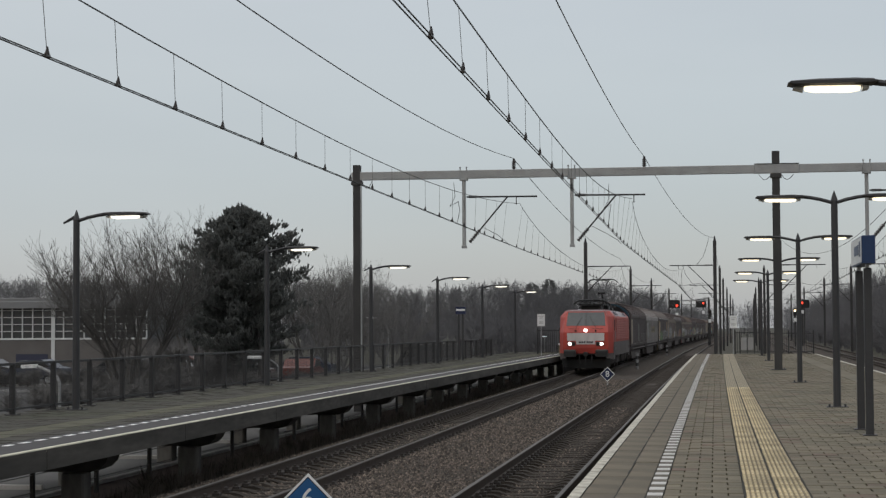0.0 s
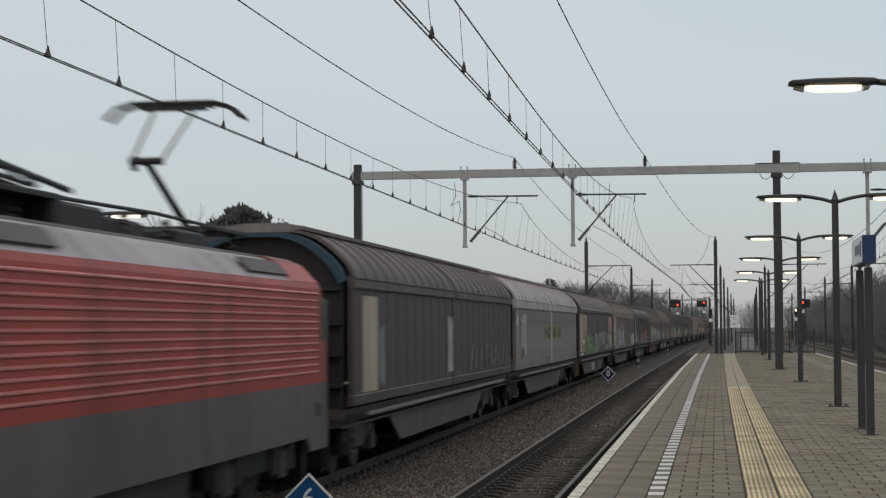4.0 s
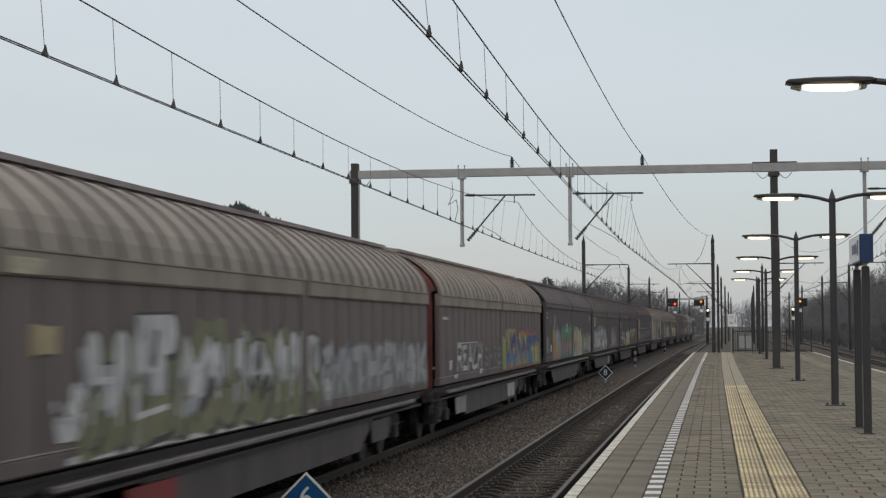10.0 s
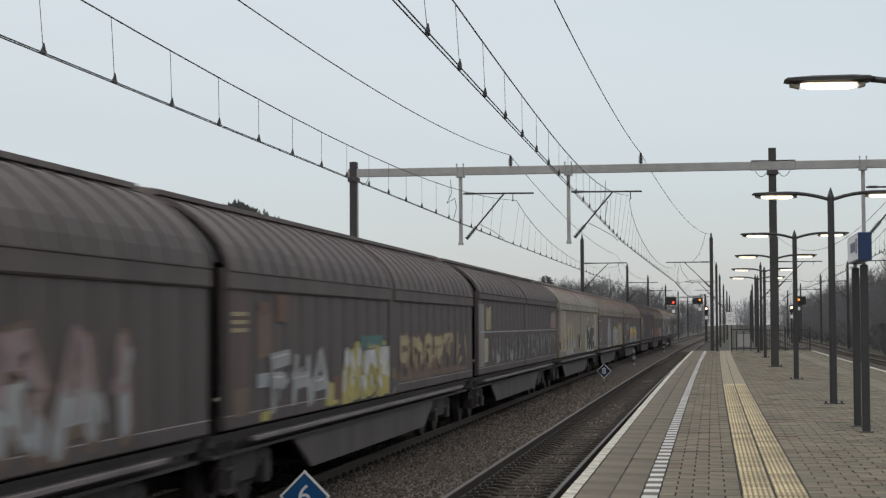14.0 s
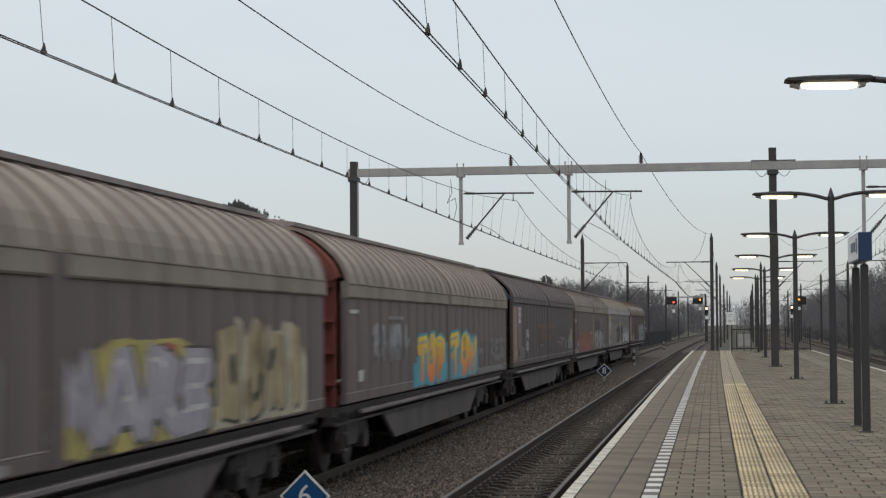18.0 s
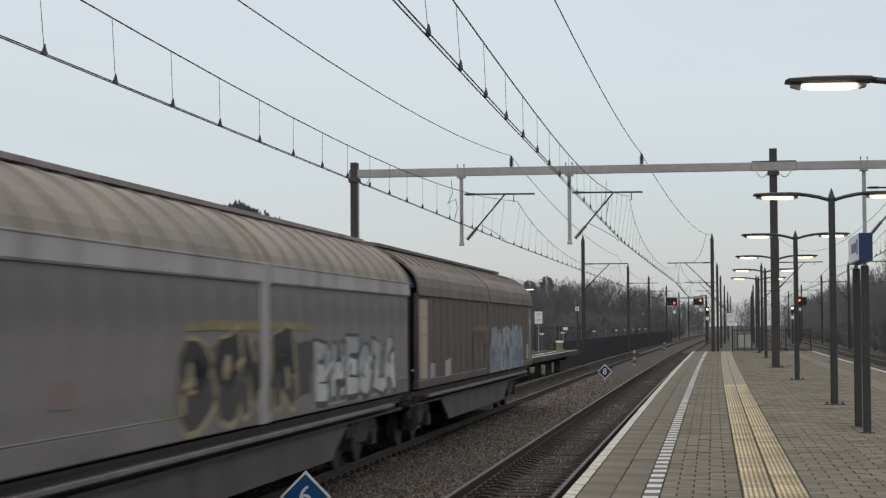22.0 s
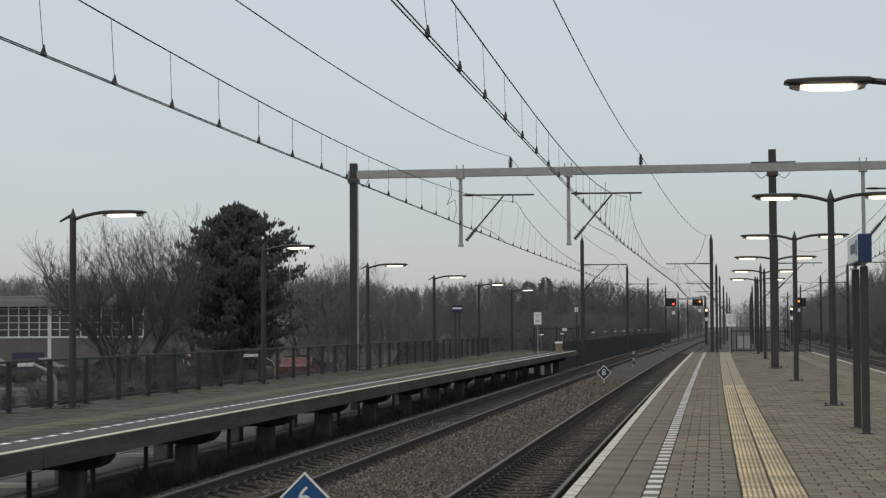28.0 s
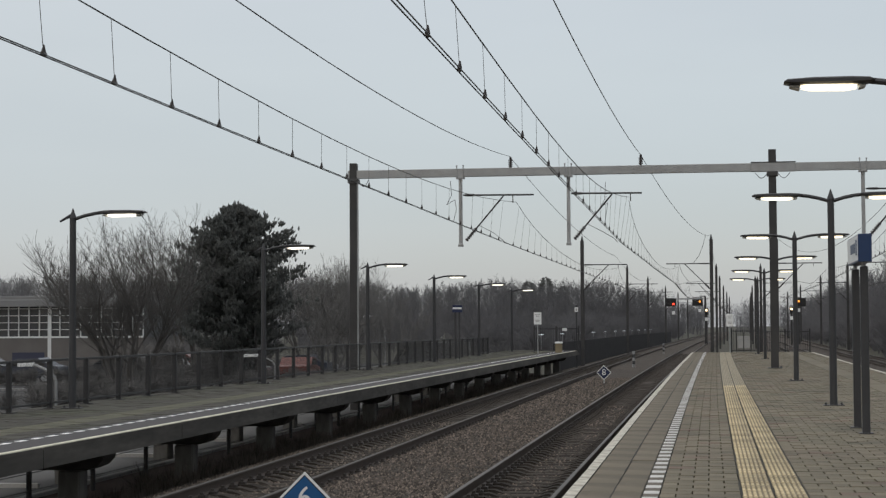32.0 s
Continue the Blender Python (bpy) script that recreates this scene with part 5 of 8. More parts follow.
def plant_woods():
    rng = random.Random(77)
    far = []

    def crest(x, y):
        """Height of the wood's skyline along a bearing from the platform, for a tree at that distance."""
        b = math.degrees(math.atan2(x, y))
        rise = np.interp(b, (-14, -12.6, -11.2, -9.9, -8.9, -8.0, -6.6, -5.9, -4.6, -3.6, -2.6, -1.8, 0), (1.85, 1.78, 1.55, 1.35, 1.36, 1.46, 1.62, 1.52, 1.46, 1.54, 1.36, 1.18, 1.05))
        return 1.56 + 1.5 + y * math.tan(radians(float(rise)))

    for row, y in enumerate((285, 300, 315, 330, 350, 375)):
        n = 84
        for i in range(n):
            x = -170 + 162 * (i + rng.uniform(-.4, .4)) / n
            y1 = y + rng.uniform(-8, 8)
            h = crest(x, y1) * rng.uniform(.99, 1.10) + .35 * noise.noise((x * .12, row, 5))
            far.append((x, y1, -1.5, h, .62))
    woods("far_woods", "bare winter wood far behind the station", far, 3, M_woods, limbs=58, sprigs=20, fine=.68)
    beyond = []
    for i in range(230):
        y = 390 + 330 * rng.random()
        x = cx(y) - 14 - rng.uniform(0, 90)
        beyond.append((x, y, -1.5, rng.uniform(9.5, 12.5), .6))
    for i in range(60):
        y = 640 + 120 * rng.random()
        x = cx(640) + rng.uniform(-14, 60)
        beyond.append((x, y, -1.5, rng.uniform(12, 15), .6))
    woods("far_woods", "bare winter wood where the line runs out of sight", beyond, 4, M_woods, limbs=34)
    right = []
    for i in range(300):
        y = 130 + 480 * rng.random() ** 1.2
        x = 19 + cx(y) * .8 + rng.uniform(0, 26) + max(0, (y - 350) * .01)
        right.append((x, y, -.6, rng.uniform(9.8, 12.6) * (1 + .1 * ((x - 19) / 26)), .62))
    for i in range(46):
        y = 165 + 75 * rng.random()
        right.append((17.6 + (y - 165) * .07 + 7 * rng.random(), y, -.6, rng.uniform(10.0, 12.4), .62))
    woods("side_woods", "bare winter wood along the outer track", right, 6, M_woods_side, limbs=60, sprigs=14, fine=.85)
    shrubs = []
    for i in range(520):
        y = 150 + 330 * rng.random()
        shrubs.append((cx(y) - 12.6 - rng.uniform(0, 9) * rng.choice((1, 1, 6)), y, -1.5, rng.uniform(2.5, 5.0), .8))
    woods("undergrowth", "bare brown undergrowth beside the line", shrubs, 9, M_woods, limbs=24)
    shrubs = []
    for i in range(380):
        y = 100 + 380 * rng.random() ** 1.25
        shrubs.append((cx(y) * .8 + 14.8 + rng.uniform(0, 4.5), y, -1.3, rng.uniform(1.6, 4.2), .9))
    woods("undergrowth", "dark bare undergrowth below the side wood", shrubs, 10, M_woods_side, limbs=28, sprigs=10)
    hedge = []
    for i in range(30):
        y = 78 + 22 * rng.random()
        hedge.append((-28.0 + 3.6 * rng.random(), y, -1.5, rng.uniform(1.3, 2.5), .9))
    woods("car_park_hedge", "low bare hedge at the edge of the car park", hedge, 21, M_hedge, limbs=60, sprigs=14, fine=.45)
    low = [(-22.6 - 3.2 * rng.random(), 62 + 16 * rng.random(), -1.5, rng.uniform(.5, 1.1), 1.1) for i in range(46)]
    low += [(-26 - 18 * rng.random(), 93.2 + 1.2 * rng.random(), -1.5, rng.uniform(.5, .95), 1.1) for i in range(60)]
    low += [(-17.5 - 6 * rng.random(), 84 + 6 * rng.random(), -1.5, rng.uniform(.5, .9), 1.1) for i in range(26)]
    woods("low_shrubs", "low dark bare shrubs between the parking bays", low, 22, M_hedge, limbs=40, sprigs=10, fine=.45)
    closing = []
    for i in range(330):
        y = 560 + 160 * rng.random()
        x = cx(y) + rng.uniform(-75, 105)
        if abs(x - cx(y) - 2) < 13:
            y = 735 + 25 * rng.random()
            x = cx(y) + rng.uniform(-35, 45)
        closing.append((x, y, -1.5, rng.uniform(9.5, 13), .6))
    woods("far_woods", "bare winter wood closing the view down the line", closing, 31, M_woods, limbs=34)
    con = [(-30.5, 340, -1.5, 12.6, 3.4), (-34.0, 342, -1.5, 12.0, 3.2), (-27.4, 343, -1.5, 11.0, 2.4), (-22.8, 345, -1.5, 11.0, 2.2), (-39, 350, -1.5, 10.6, 1.8)]
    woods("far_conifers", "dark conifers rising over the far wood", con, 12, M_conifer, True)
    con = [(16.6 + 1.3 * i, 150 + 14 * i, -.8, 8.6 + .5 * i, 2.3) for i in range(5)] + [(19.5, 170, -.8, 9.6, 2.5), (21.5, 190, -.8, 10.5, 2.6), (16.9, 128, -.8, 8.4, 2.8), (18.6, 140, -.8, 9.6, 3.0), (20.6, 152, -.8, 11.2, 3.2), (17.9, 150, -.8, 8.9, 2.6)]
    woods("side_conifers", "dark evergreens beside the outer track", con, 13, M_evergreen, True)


plant_woods()

# ---- low building behind the car park ----
M_brick = mat("brown_brick", (.135, .126, .122), (.100, .093, .090), .9, scale=1, fine=30)
M_glassdark = mat("dark_window", (.060, .064, .070), (.045, .048, .052), .35, bump=0, spec=.25)
M_fascia = mat("grey_fascia", (.19, .193, .197), (.15, .152, .155), .7, scale=.5, fine=10)
M_frame = mat("white_window_frame", (.60, .61, .61), (.48, .49, .49), .6, scale=2, fine=20, bump=0)
M_bluedoor = mat("blue_shutter", (.030, .034, .065), (.024, .028, .052), .6, scale=2, fine=20)


def low_hall():
    b = thing("low_hall", "low brown hall with a white-framed window band and grey roof", "building", at=pose(-60.63, 120, -1.55))
    W = 21.84
    part("wall", Shape().cbox(0, W, 0, 14, 0, 2.55, .02), M_brick, b, "brown brick wall")
    part("wall_top", Shape().cbox(0, W, .12, 14, 2.55, 4.75, .02), M_glassdark, b, "dark glazing behind the frames")
    part("roof", Shape().cbox(-.4, W + .4, -.5, 14.4, 4.7, 5.2, .05), M_fascia, b, "pale grey roof edge")
    win = part("window_band", Shape().cbox(0, W, -.04, .10, 2.50, 2.62, .01), M_frame, b, "white window sill")
    n = 29
    for i in range(n + 1):
        x = W * i / n
        big = i == 20
        part("mullion", Shape().box(x - (.13 if big else .032), x + (.13 if big else .032), -.03, .09, 2.62 if not big else .1, 4.7), M_frame, win)
    for z in (3.09, 3.58, 4.07, 4.56):
        part("glazing_bar", Shape().box(.001, W - .001, -.02, .08, z - .026, z + .026), M_frame, win)
    part("shutter", Shape().cbox(12.35, 14.7, -.05, .0, .05, 1.50, .01), M_bluedoor, b, "dull blue shutter")
    h = thing("back_hall", "higher dull hall with a chimney behind the low hall", "building", at=pose(-82, 165, -1.55))
    part("wall", Shape().cbox(0, 20, 0, 14, 0, 6.0, .05), M_brick, h)
    part("roof", Shape().cbox(-.3, 20.3, -.3, 14.3, 6.0, 6.3, .05), M_fascia, h)


low_hall()

# ---- cars and street lamps of the car park ----
M_tyre = mat("tyre", (.02, .02, .02), (.015, .015, .015), .9)
M_carglass = mat("car_glass", (.03, .034, .038), (.025, .028, .03), .1, bump=0, spec=.7)
CARP = {k: mat("car_paint_" + k, c, tuple(v * .9 for v in c), .3, scale=1, fine=10, bump=0, spec=.6) for k, c in
        (("red", (.14, .03, .02)), ("silver", (.33, .34, .35)), ("white", (.55, .56, .56)), ("blue", (.025, .034, .06)), ("black", (.025, .026, .03)), ("grey", (.10, .103, .106)))}


def car(x, y, turn, paint, van=False):
    th = thing("parked_van" if van else "parked_car", "parked %s %s in the car park" % (paint, "van" if van else "car"), "van" if van else "car", "parked vehicles", at=pose(x, y, -1.5, 0, 0, turn))
    if van:
        prof = [(-2.4, .35), (2.45, .35), (2.5, .9), (2.3, 1.05), (1.75, 1.9), (1.4, 2.05), (-2.35, 2.1), (-2.45, 1.6)]
        glass = [(1.35, 1.25), (2.1, 1.15), (1.7, 1.85), (1.35, 1.9)]
    else:
        prof = [(-2.05, .35), (2.05, .3), (2.1, .65), (1.95, .82), (1.05, .95), (.45, 1.38), (-.9, 1.45), (-1.6, 1.05), (-2.05, .95), (-2.12, .6)]
        glass = [(-1.4, 1.02), (.95, .98), (.40, 1.31), (-.85, 1.38)]
    ring = lambda pr, x: [(x, a, b) for a, b in pr]
    part("body", Shape().loft([[(-.86 * q, a * (1 if q > .95 else .985), b) for a, b in prof] for q in (1, .9)] + [[(.86 * q, a * (1 if q > .95 else .985), b) for a, b in prof] for q in (.9, 1)]), CARP[paint], th)
    for s in (-1, 1):
        part("side_window", Shape().loft([ring(glass, s * .862), ring(glass, s * .87)]), M_carglass, th)
        for yy in (-1.3, 1.3):
            w = part("wheel", Shape().tube((s * .70, yy, .31), (s * .88, yy, .31), .31, n=14), M_tyre, th)
            part("rim", Shape().tube((s * .88, yy, .31), (s * .89, yy, .31), .19, n=10), CARP["silver"], w)
    e = prof[4:6] if not van else prof[3:5]
    part("windscreen", Shape().loft([[(-.70, e[0][0] + .01, e[0][1] + .03), (.70, e[0][0] + .01, e[0][1] + .03), (.62, e[1][0] + .06, e[1][1]), (-.62, e[1][0] + .06, e[1][1])],
                                     [(-.70, e[0][0] + .03, e[0][1] + .04), (.70, e[0][0] + .03, e[0][1] + .04), (.62, e[1][0] + .08, e[1][1] + .01), (-.62, e[1][0] + .08, e[1][1] + .01)]]), M_carglass, th)
    for s in (-1, 1):
        part("headlight", Shape().cbox(s * .62 - .16, s * .62 + .16, 2.0, 2.13 if not van else 2.5, .62, .76, .02), CARP["white"], th)


for x_, y_, a_, p_, v_ in ((-22.6, 98, 4, "red", False), (-17.6, 114, 90, "grey", True), (-27.6, 98, 85, "blue", False), (-31.6, 101, 92, "grey", False),
                           (-35.0, 103, 88, "black", False), (-29.2, 108, 90, "grey", False), (-24.6, 106, 88, "blue", False), (-38.3, 97.5, 91, "blue", False), (-41.9, 99, 88, "black", False), (-33.4, 110, 90, "red", False),
                           (-37.2, 111, 87, "grey", False), (-25.4, 94, 93, "black", False)):
    car(x_, y_, a_, p_, v_)


def street_lamp(x, y, h, s, reach=1.6, r=.06, head=.75):
    th = thing("street_lamp", "pale curved street lamp in the car park", "street lamp", "street lamps of the car park", at=pose(x, y, -1.5))
    pts = [(0, 0, 0), (0, 0, h * .72)] + [(s * reach * .75 * math.sin(radians(a)) ** 2, 0, h * .72 + h * .27 * math.sin(radians(a))) for a in (20, 40, 60, 75, 90)]
    part("pole", Shape().path(pts, r, 8), M_galv, th)
    e = pts[-1]
    part("lamp_head", Shape().cbox(min(e[0], e[0] + s * head), max(e[0], e[0] + s * head), -.12, .12, e[2] - .06, e[2] + .08, .03), M_white, th)


# pale kerbs, some of them added in place of white glint lines
for x0_, x1_, y_ in ((-34.0, -24.5, 90.0), (-46.0, -27.5, 94.6), (-27.2, -24.6, 78.0), (-48.0, -22.0, 105.5), (-31.0, -17.5, 88.0), (-40.0, -30.0, 86.0)):
    tagged(part("parking_kerb", Shape().cbox(x0_, x1_, y_, y_ + .16, -1.6, -1.38, .02), M_grey), "pale kerb between the parking bays, also standing in for glints", "kerb", "kerbs of the car park")

street_lamp(-20.66, 55.0, 1.95, -1, 1.0, .05, .52)
street_lamp(-20.6, 84.0, 1.75, -1, 1.0, .035)
street_lamp(-23.2, 128.0, 3.9, -1, 1.2, .035)


def low_lights():
    for i in range(11):
        y = 128 + i * 17
        th = thing("path_light", "small pale path light beyond the dark wall", "lamp post", "row of path lights", at=pose(-12.4 + cx(y), y, -1.5))
        part("post", Shape().tube((0, 0, 0), (0, 0, 2.45), .025, n=6), M_galv, th)
        part("lamp_head", Shape().cbox(-.17, .17, -.07, .07, 2.44, 2.49, .02), M_dim, th)


low_lights()


# ---- the goods train ----
PITCH_W, HALF_B = 23.26, 11.3
# each wagon stands a little before or behind an even spacing
SHIFT = (-.97, -1.01, -.42, -.14, -.14, -.25, .17, .80, .51, .10, .06, -.10, -.32, .15, .67, .30, .24, .27)


def front_at(t):
    """Where the first wagon's front stands at t seconds."""
    return 118.60 - 22.6516 * t + .069472 * t * t - .0013939 * t ** 3


def paint(name, c, d=None, rough=.65, dirty=True, stretch=(1, 1, .22)):
    c = (c[0] * 1.06, c[1] * .985, c[2] * 1.02)
    d = d or tuple(v * .74 for v in c)
    k = tuple(v * .38 + .010 for v in c)
    return mat(name, c, d, rough, scale=1.1, fine=7, stretch=stretch, bump=.06, dirt=k if dirty else None, dirt_scale=1.3, dirt_amt=.75, rand=.03)


def spray(name, c):
    """Sprayed paint, faded and worn through to the grimy wall in streaks and patches."""
    lum = .3 * c[0] + .6 * c[1] + .1 * c[2]
    c = tuple(.92 * (.82 * v + .18 * lum) for v in c)
    m = mat("spray_" + name, c, tuple(v * .72 for v in c), .65, scale=1.6, fine=9, bump=0, dirt=tuple(v * .4 + .03 for v in c), dirt_scale=2.4, dirt_amt=.55)
    n, l = m.node_tree.nodes, m.node_tree.links
    bs = n["Principled BSDF"]
    col = bs.inputs["Base Color"].links[0].from_socket
    tc, mp, nz, mr, mx = n.new("ShaderNodeTexCoord"), n.new("ShaderNodeMapping"), n.new("ShaderNodeTexNoise"), n.new("ShaderNodeMapRange"), n.new("ShaderNodeMix")
    mp.inputs["Scale"].default_value = (1, 2.2, .45)
    nz.inputs["Scale"].default_value, nz.inputs["Detail"].default_value, nz.inputs["Roughness"].default_value = 2.6, 7, .7
    mr.inputs[1].default_value, mr.inputs[2].default_value, mr.inputs[4].default_value = .50, .70, .55
    mx.data_type = "RGBA"
    mx.inputs[7].default_value = (.078, .070, .062, 1)
    l.new(tc.outputs["Object"], mp.inputs[0])
    l.new(mp.outputs[0], nz.inputs["Vector"])
    l.new(nz.outputs["Fac"], mr.inputs[0])
    l.new(mr.outputs[0], mx.inputs[0])
    l.new(col, mx.inputs[6])
    l.new(mx.outputs[2], bs.inputs["Base Color"])
    return m


WP = {"char": paint("wagon_sooty", (.074, .064, .060)), "dark": paint("wagon_dark", (.108, .092, .087)), "darker": paint("wagon_charcoal", (.104, .089, .084)), "brown": paint("wagon_brown", (.162, .138, .125)),
      "grey": paint("wagon_grey", (.222, .218, .200), stretch=(1, .22, .7)), "light": paint("wagon_light_grey", (.29, .278, .255)), "pale": paint("wagon_pale_roof", (.47, .475, .450)),
      "beige": paint("wagon_beige_roof", (.280, .258, .205)), "tan": paint("wagon_tan_roof", (.215, .182, .150)), "roofdark": paint("wagon_dark_roof", (.112, .097, .089)),
      "roofbrown": paint("wagon_brown_roof", (.094, .081, .074)), "red": paint("wagon_red_end", (.185, .055, .042)), "blue": paint("wagon_blue_end", (.022, .060, .085)),
      "cream": paint("wagon_cream", (.47, .43, .32)), "orange": paint("wagon_orange", (.38, .275, .165)), "under": paint("wagon_underframe", (.064, .058, .053)),
      "belly": paint("wagon_belly", (.135, .126, .116)), "umber": paint("wagon_umber", (.120, .094, .082)), "clay": paint("wagon_clay_roof", (.178, .154, .120)), "edge": paint("wagon_worn_edge", (.34, .32, .30)), "ledge": paint("wagon_ledge", (.215, .198, .186)), "khaki": paint("wagon_khaki", (.275, .248, .188), stretch=(1, .3, .6)), "pink": paint("wagon_pink_flap", (.35, .07, .065)), "sill": paint("wagon_sill", (.036, .035, .036)), "shaded": paint("wagon_end_dark", (.020, .018, .018)),
      "faded": paint("wagon_faded_panel", (.36, .255, .20)), "olive": paint("wagon_olive_roof", (.325, .318, .262)), "ridge": paint("wagon_pale_ridge", (.36, .34, .32)), "yellowstep": paint("wagon_yellow_step", (.19, .155, .080))}
GP = {k: spray(k, c) for k, c in
      {"white": (.74, .74, .73), "silver": (.46, .46, .455), "grey": (.27, .262, .255), "black": (.018, .018, .019), "green": (.20, .27, .12), "lime": (.34, .38, .14), "teal": (.07, .24, .22), "cyan": (.03, .48, .60),
       "blue": (.035, .12, .34), "sky": (.24, .31, .42), "orange": (.58, .17, .04), "amber": (.62, .34, .05), "yellow": (.60, .50, .08), "cream": (.60, .53, .36), "pink": (.45, .12, .14), "rose": (.38, .25, .26),
       "coral": (.52, .12, .07), "brown": (.22, .14, .09), "rust": (.21, .105, .062), "mustard": (.36, .285, .07), "azure": (.05, .26, .48), "acid": (.40, .50, .08), "lilac": (.50, .46, .53), "sand": (.52, .41, .20), "leaf": (.13, .30, .09), "emerald": (.04, .36, .10), "soot": (.085, .074, .068), "olive": (.27, .27, .13), "pale": (.46, .48, .50)}.items()}

# a fade from coral at the foot to yellow at the top
GP["sunset"] = spray("sunset", (.58, .30, .05))
fn, fl = GP["sunset"].node_tree.nodes, GP["sunset"].node_tree.links
f_tc, f_sp, f_mr, f_rp = fn.new("ShaderNodeTexCoord"), fn.new("ShaderNodeSeparateXYZ"), fn.new("ShaderNodeMapRange"), fn.new("ShaderNodeValToRGB")
f_mr.inputs[1].default_value, f_mr.inputs[2].default_value = 1.3, 2.2
f_rp.color_ramp.elements[0].color, f_rp.color_ramp.elements[1].color = (.80, .16, .07, 1), (.84, .62, .06, 1)
f_rp.color_ramp.elements.new(.4).color = (.84, .34, .05, 1)
fl.new(f_tc.outputs["Object"], f_sp.inputs[0])
fl.new(f_sp.outputs["Z"], f_mr.inputs[0])
fl.new(f_mr.outputs[0], f_rp.inputs[0])
for link in list(fl):
    if link.to_node.type == "MIX" and link.to_socket == link.to_node.inputs[6] and link.from_node.type == "MIX" and link.to_node.inputs[7].default_value[0] < .09 and not link.to_node.inputs[7].is_linked:
        f_target = link.to_socket
fl.new(f_rp.outputs[0], f_target)

ROOF = [(1.50, 3.26), (1.46, 3.38), (1.38, 3.51), (1.27, 3.63), (1.10, 3.78), (.92, 3.90), (.72, 3.98), (.50, 4.03)]
# three makes of wagon: the edge of the roof, the band under it (its foot and top), the wall's foot
ROOFS = {"plain": ROOF, "deep": [(1.515, 3.12), (1.48, 3.28), (1.41, 3.44), (1.30, 3.58), (1.12, 3.75), (.92, 3.89), (.72, 3.98), (.50, 4.03)],
         "smooth": [(1.505, 3.07), (1.50, 3.24), (1.46, 3.42), (1.36, 3.56), (1.22, 3.68), (.98, 3.85), (.72, 3.97), (.50, 4.03)]}
ROOFS["flat"] = ROOFS["broad"] = ROOF
BAND = {"plain": (3.085, 3.26), "deep": (2.89, 3.12), "smooth": (3.045, 3.07), "flat": (3.01, 3.26), "broad": (2.985, 3.25)}


def wagon_meshes():
    me = {}
    L = 10.82
    n = 11
    w = L / n
    for make, (b0, b1) in BAND.items():
        foot = 1.48 if make == "flat" else 1.37
        top, rf = b0 + .01, ROOFS[make]
        me["door", make] = Shape().box(1.40, 1.465, 0, L, 1.36, top).mesh("sliding_wall")
        gap, cut = (.0005, .001) if make == "flat" else (.012, .022)
        me["wall_panel", make] = Shape().loft([[(1.466, gap, foot), (1.466, w - gap, foot), (1.466, w - gap, top - .01), (1.466, gap, top - .01)], [(1.482, cut, foot + .005), (1.482, w - cut, foot + .005), (1.482, w - cut, top - .018), (1.482, cut, top - .018)]]).mesh("wall_panel")
        me["sill", make] = Shape().prism([(1.38, 1.20), (1.470, 1.20), (1.488, 1.22), (1.488, foot - .03), (1.48, foot - .01), (1.38, foot - .01)], 0, L).mesh("lower_rail")
        me["foot", make] = Shape().prism([(1.40, foot - .008), (1.4925, foot - .008), (1.4935, foot - .002), (1.4925, foot + .006), (1.40, foot + .006)], 0, L).mesh("foot_strip")
        me["wall_rib", make] = Shape().prism_x([(-.009, foot + .01), (.009, foot + .01), (.009, top - .012), (-.009, top - .012)], 1.466, 1.4865).mesh("wall_rib")
        me["eave", make] = Shape().prism([(1.40, b0), (1.508, b0 - .005), (1.524, b0 + .02), (1.517, b1 - .025), (1.530, b1 - .012), (1.530, b1 + .008), (1.40, b1 + .03)], 0, L).mesh("eave_band")
        me["roof", make] = Shape().prism(rf + [(x - .03, z - .03) for x, z in reversed(rf)], 0, L).mesh("roof_shell")
        low = rf[4:] if make == "smooth" else rf
        me["roof_rib", make] = Shape().prism([(x + .014, z + .014) for x, z in low] + [(x - .01, z - .01) for x, z in reversed(low)], -.05, .05).mesh("roof_rib")
        inn = [(x - .012, z - .012) for x, z in rf]
        me["roof_joint", make] = Shape().prism(inn + [(x - .03, z - .03) for x, z in reversed(inn)], -.228, .228).mesh("roof_joint")
        me["post", make] = Shape().cbox(1.40, 1.500, -.225, .225, 1.20, b1 + .02, .01).mesh("centre_post")
    me["ridge"] = Shape().prism([(-.50, 4.0), (.50, 4.0), (.50, 4.035), (.64, 4.04), (.65, 4.10), (.30, 4.15), (-.30, 4.15), (-.65, 4.10), (-.64, 4.04), (-.50, 4.035)], -HALF_B + .3, HALF_B - .3).mesh("ridge")
    e = Shape()                       # end wall with ledges
    e.prism([(-1.32, 1.16), (1.32, 1.16), (1.32, 3.25)] + [(x - .12, z - .03) for x, z in ROOF] + [(-x + .12, z - .03) for x, z in reversed(ROOF)] + [(-1.32, 3.25)], 0, .10)
    me["end"] = e.mesh("end_wall")
    led = Shape()
    for z in (1.5, 2.0, 2.5, 3.05):
        led.box(-1.34, 1.34, -.10, 0, z, z + .06)
    for x in (-1.34, -.45, .38, 1.27):
        led.box(x, x + .07, -.07, -.001, 1.16, 3.2)
    me["ledges"] = led.mesh("end_ribs")
    prof = [(x - .10, z - .05) for x, z in ROOF]
    inn = [(x - .11, z - .07) for x, z in prof]
    hood = Shape().prism(prof + [(-x, z) for x, z in reversed(prof)] + [(-x, z) for x, z in inn] + [(x, z) for x, z in reversed(inn)], 0, .55)
    me["hood"] = hood.mesh("end_hood")
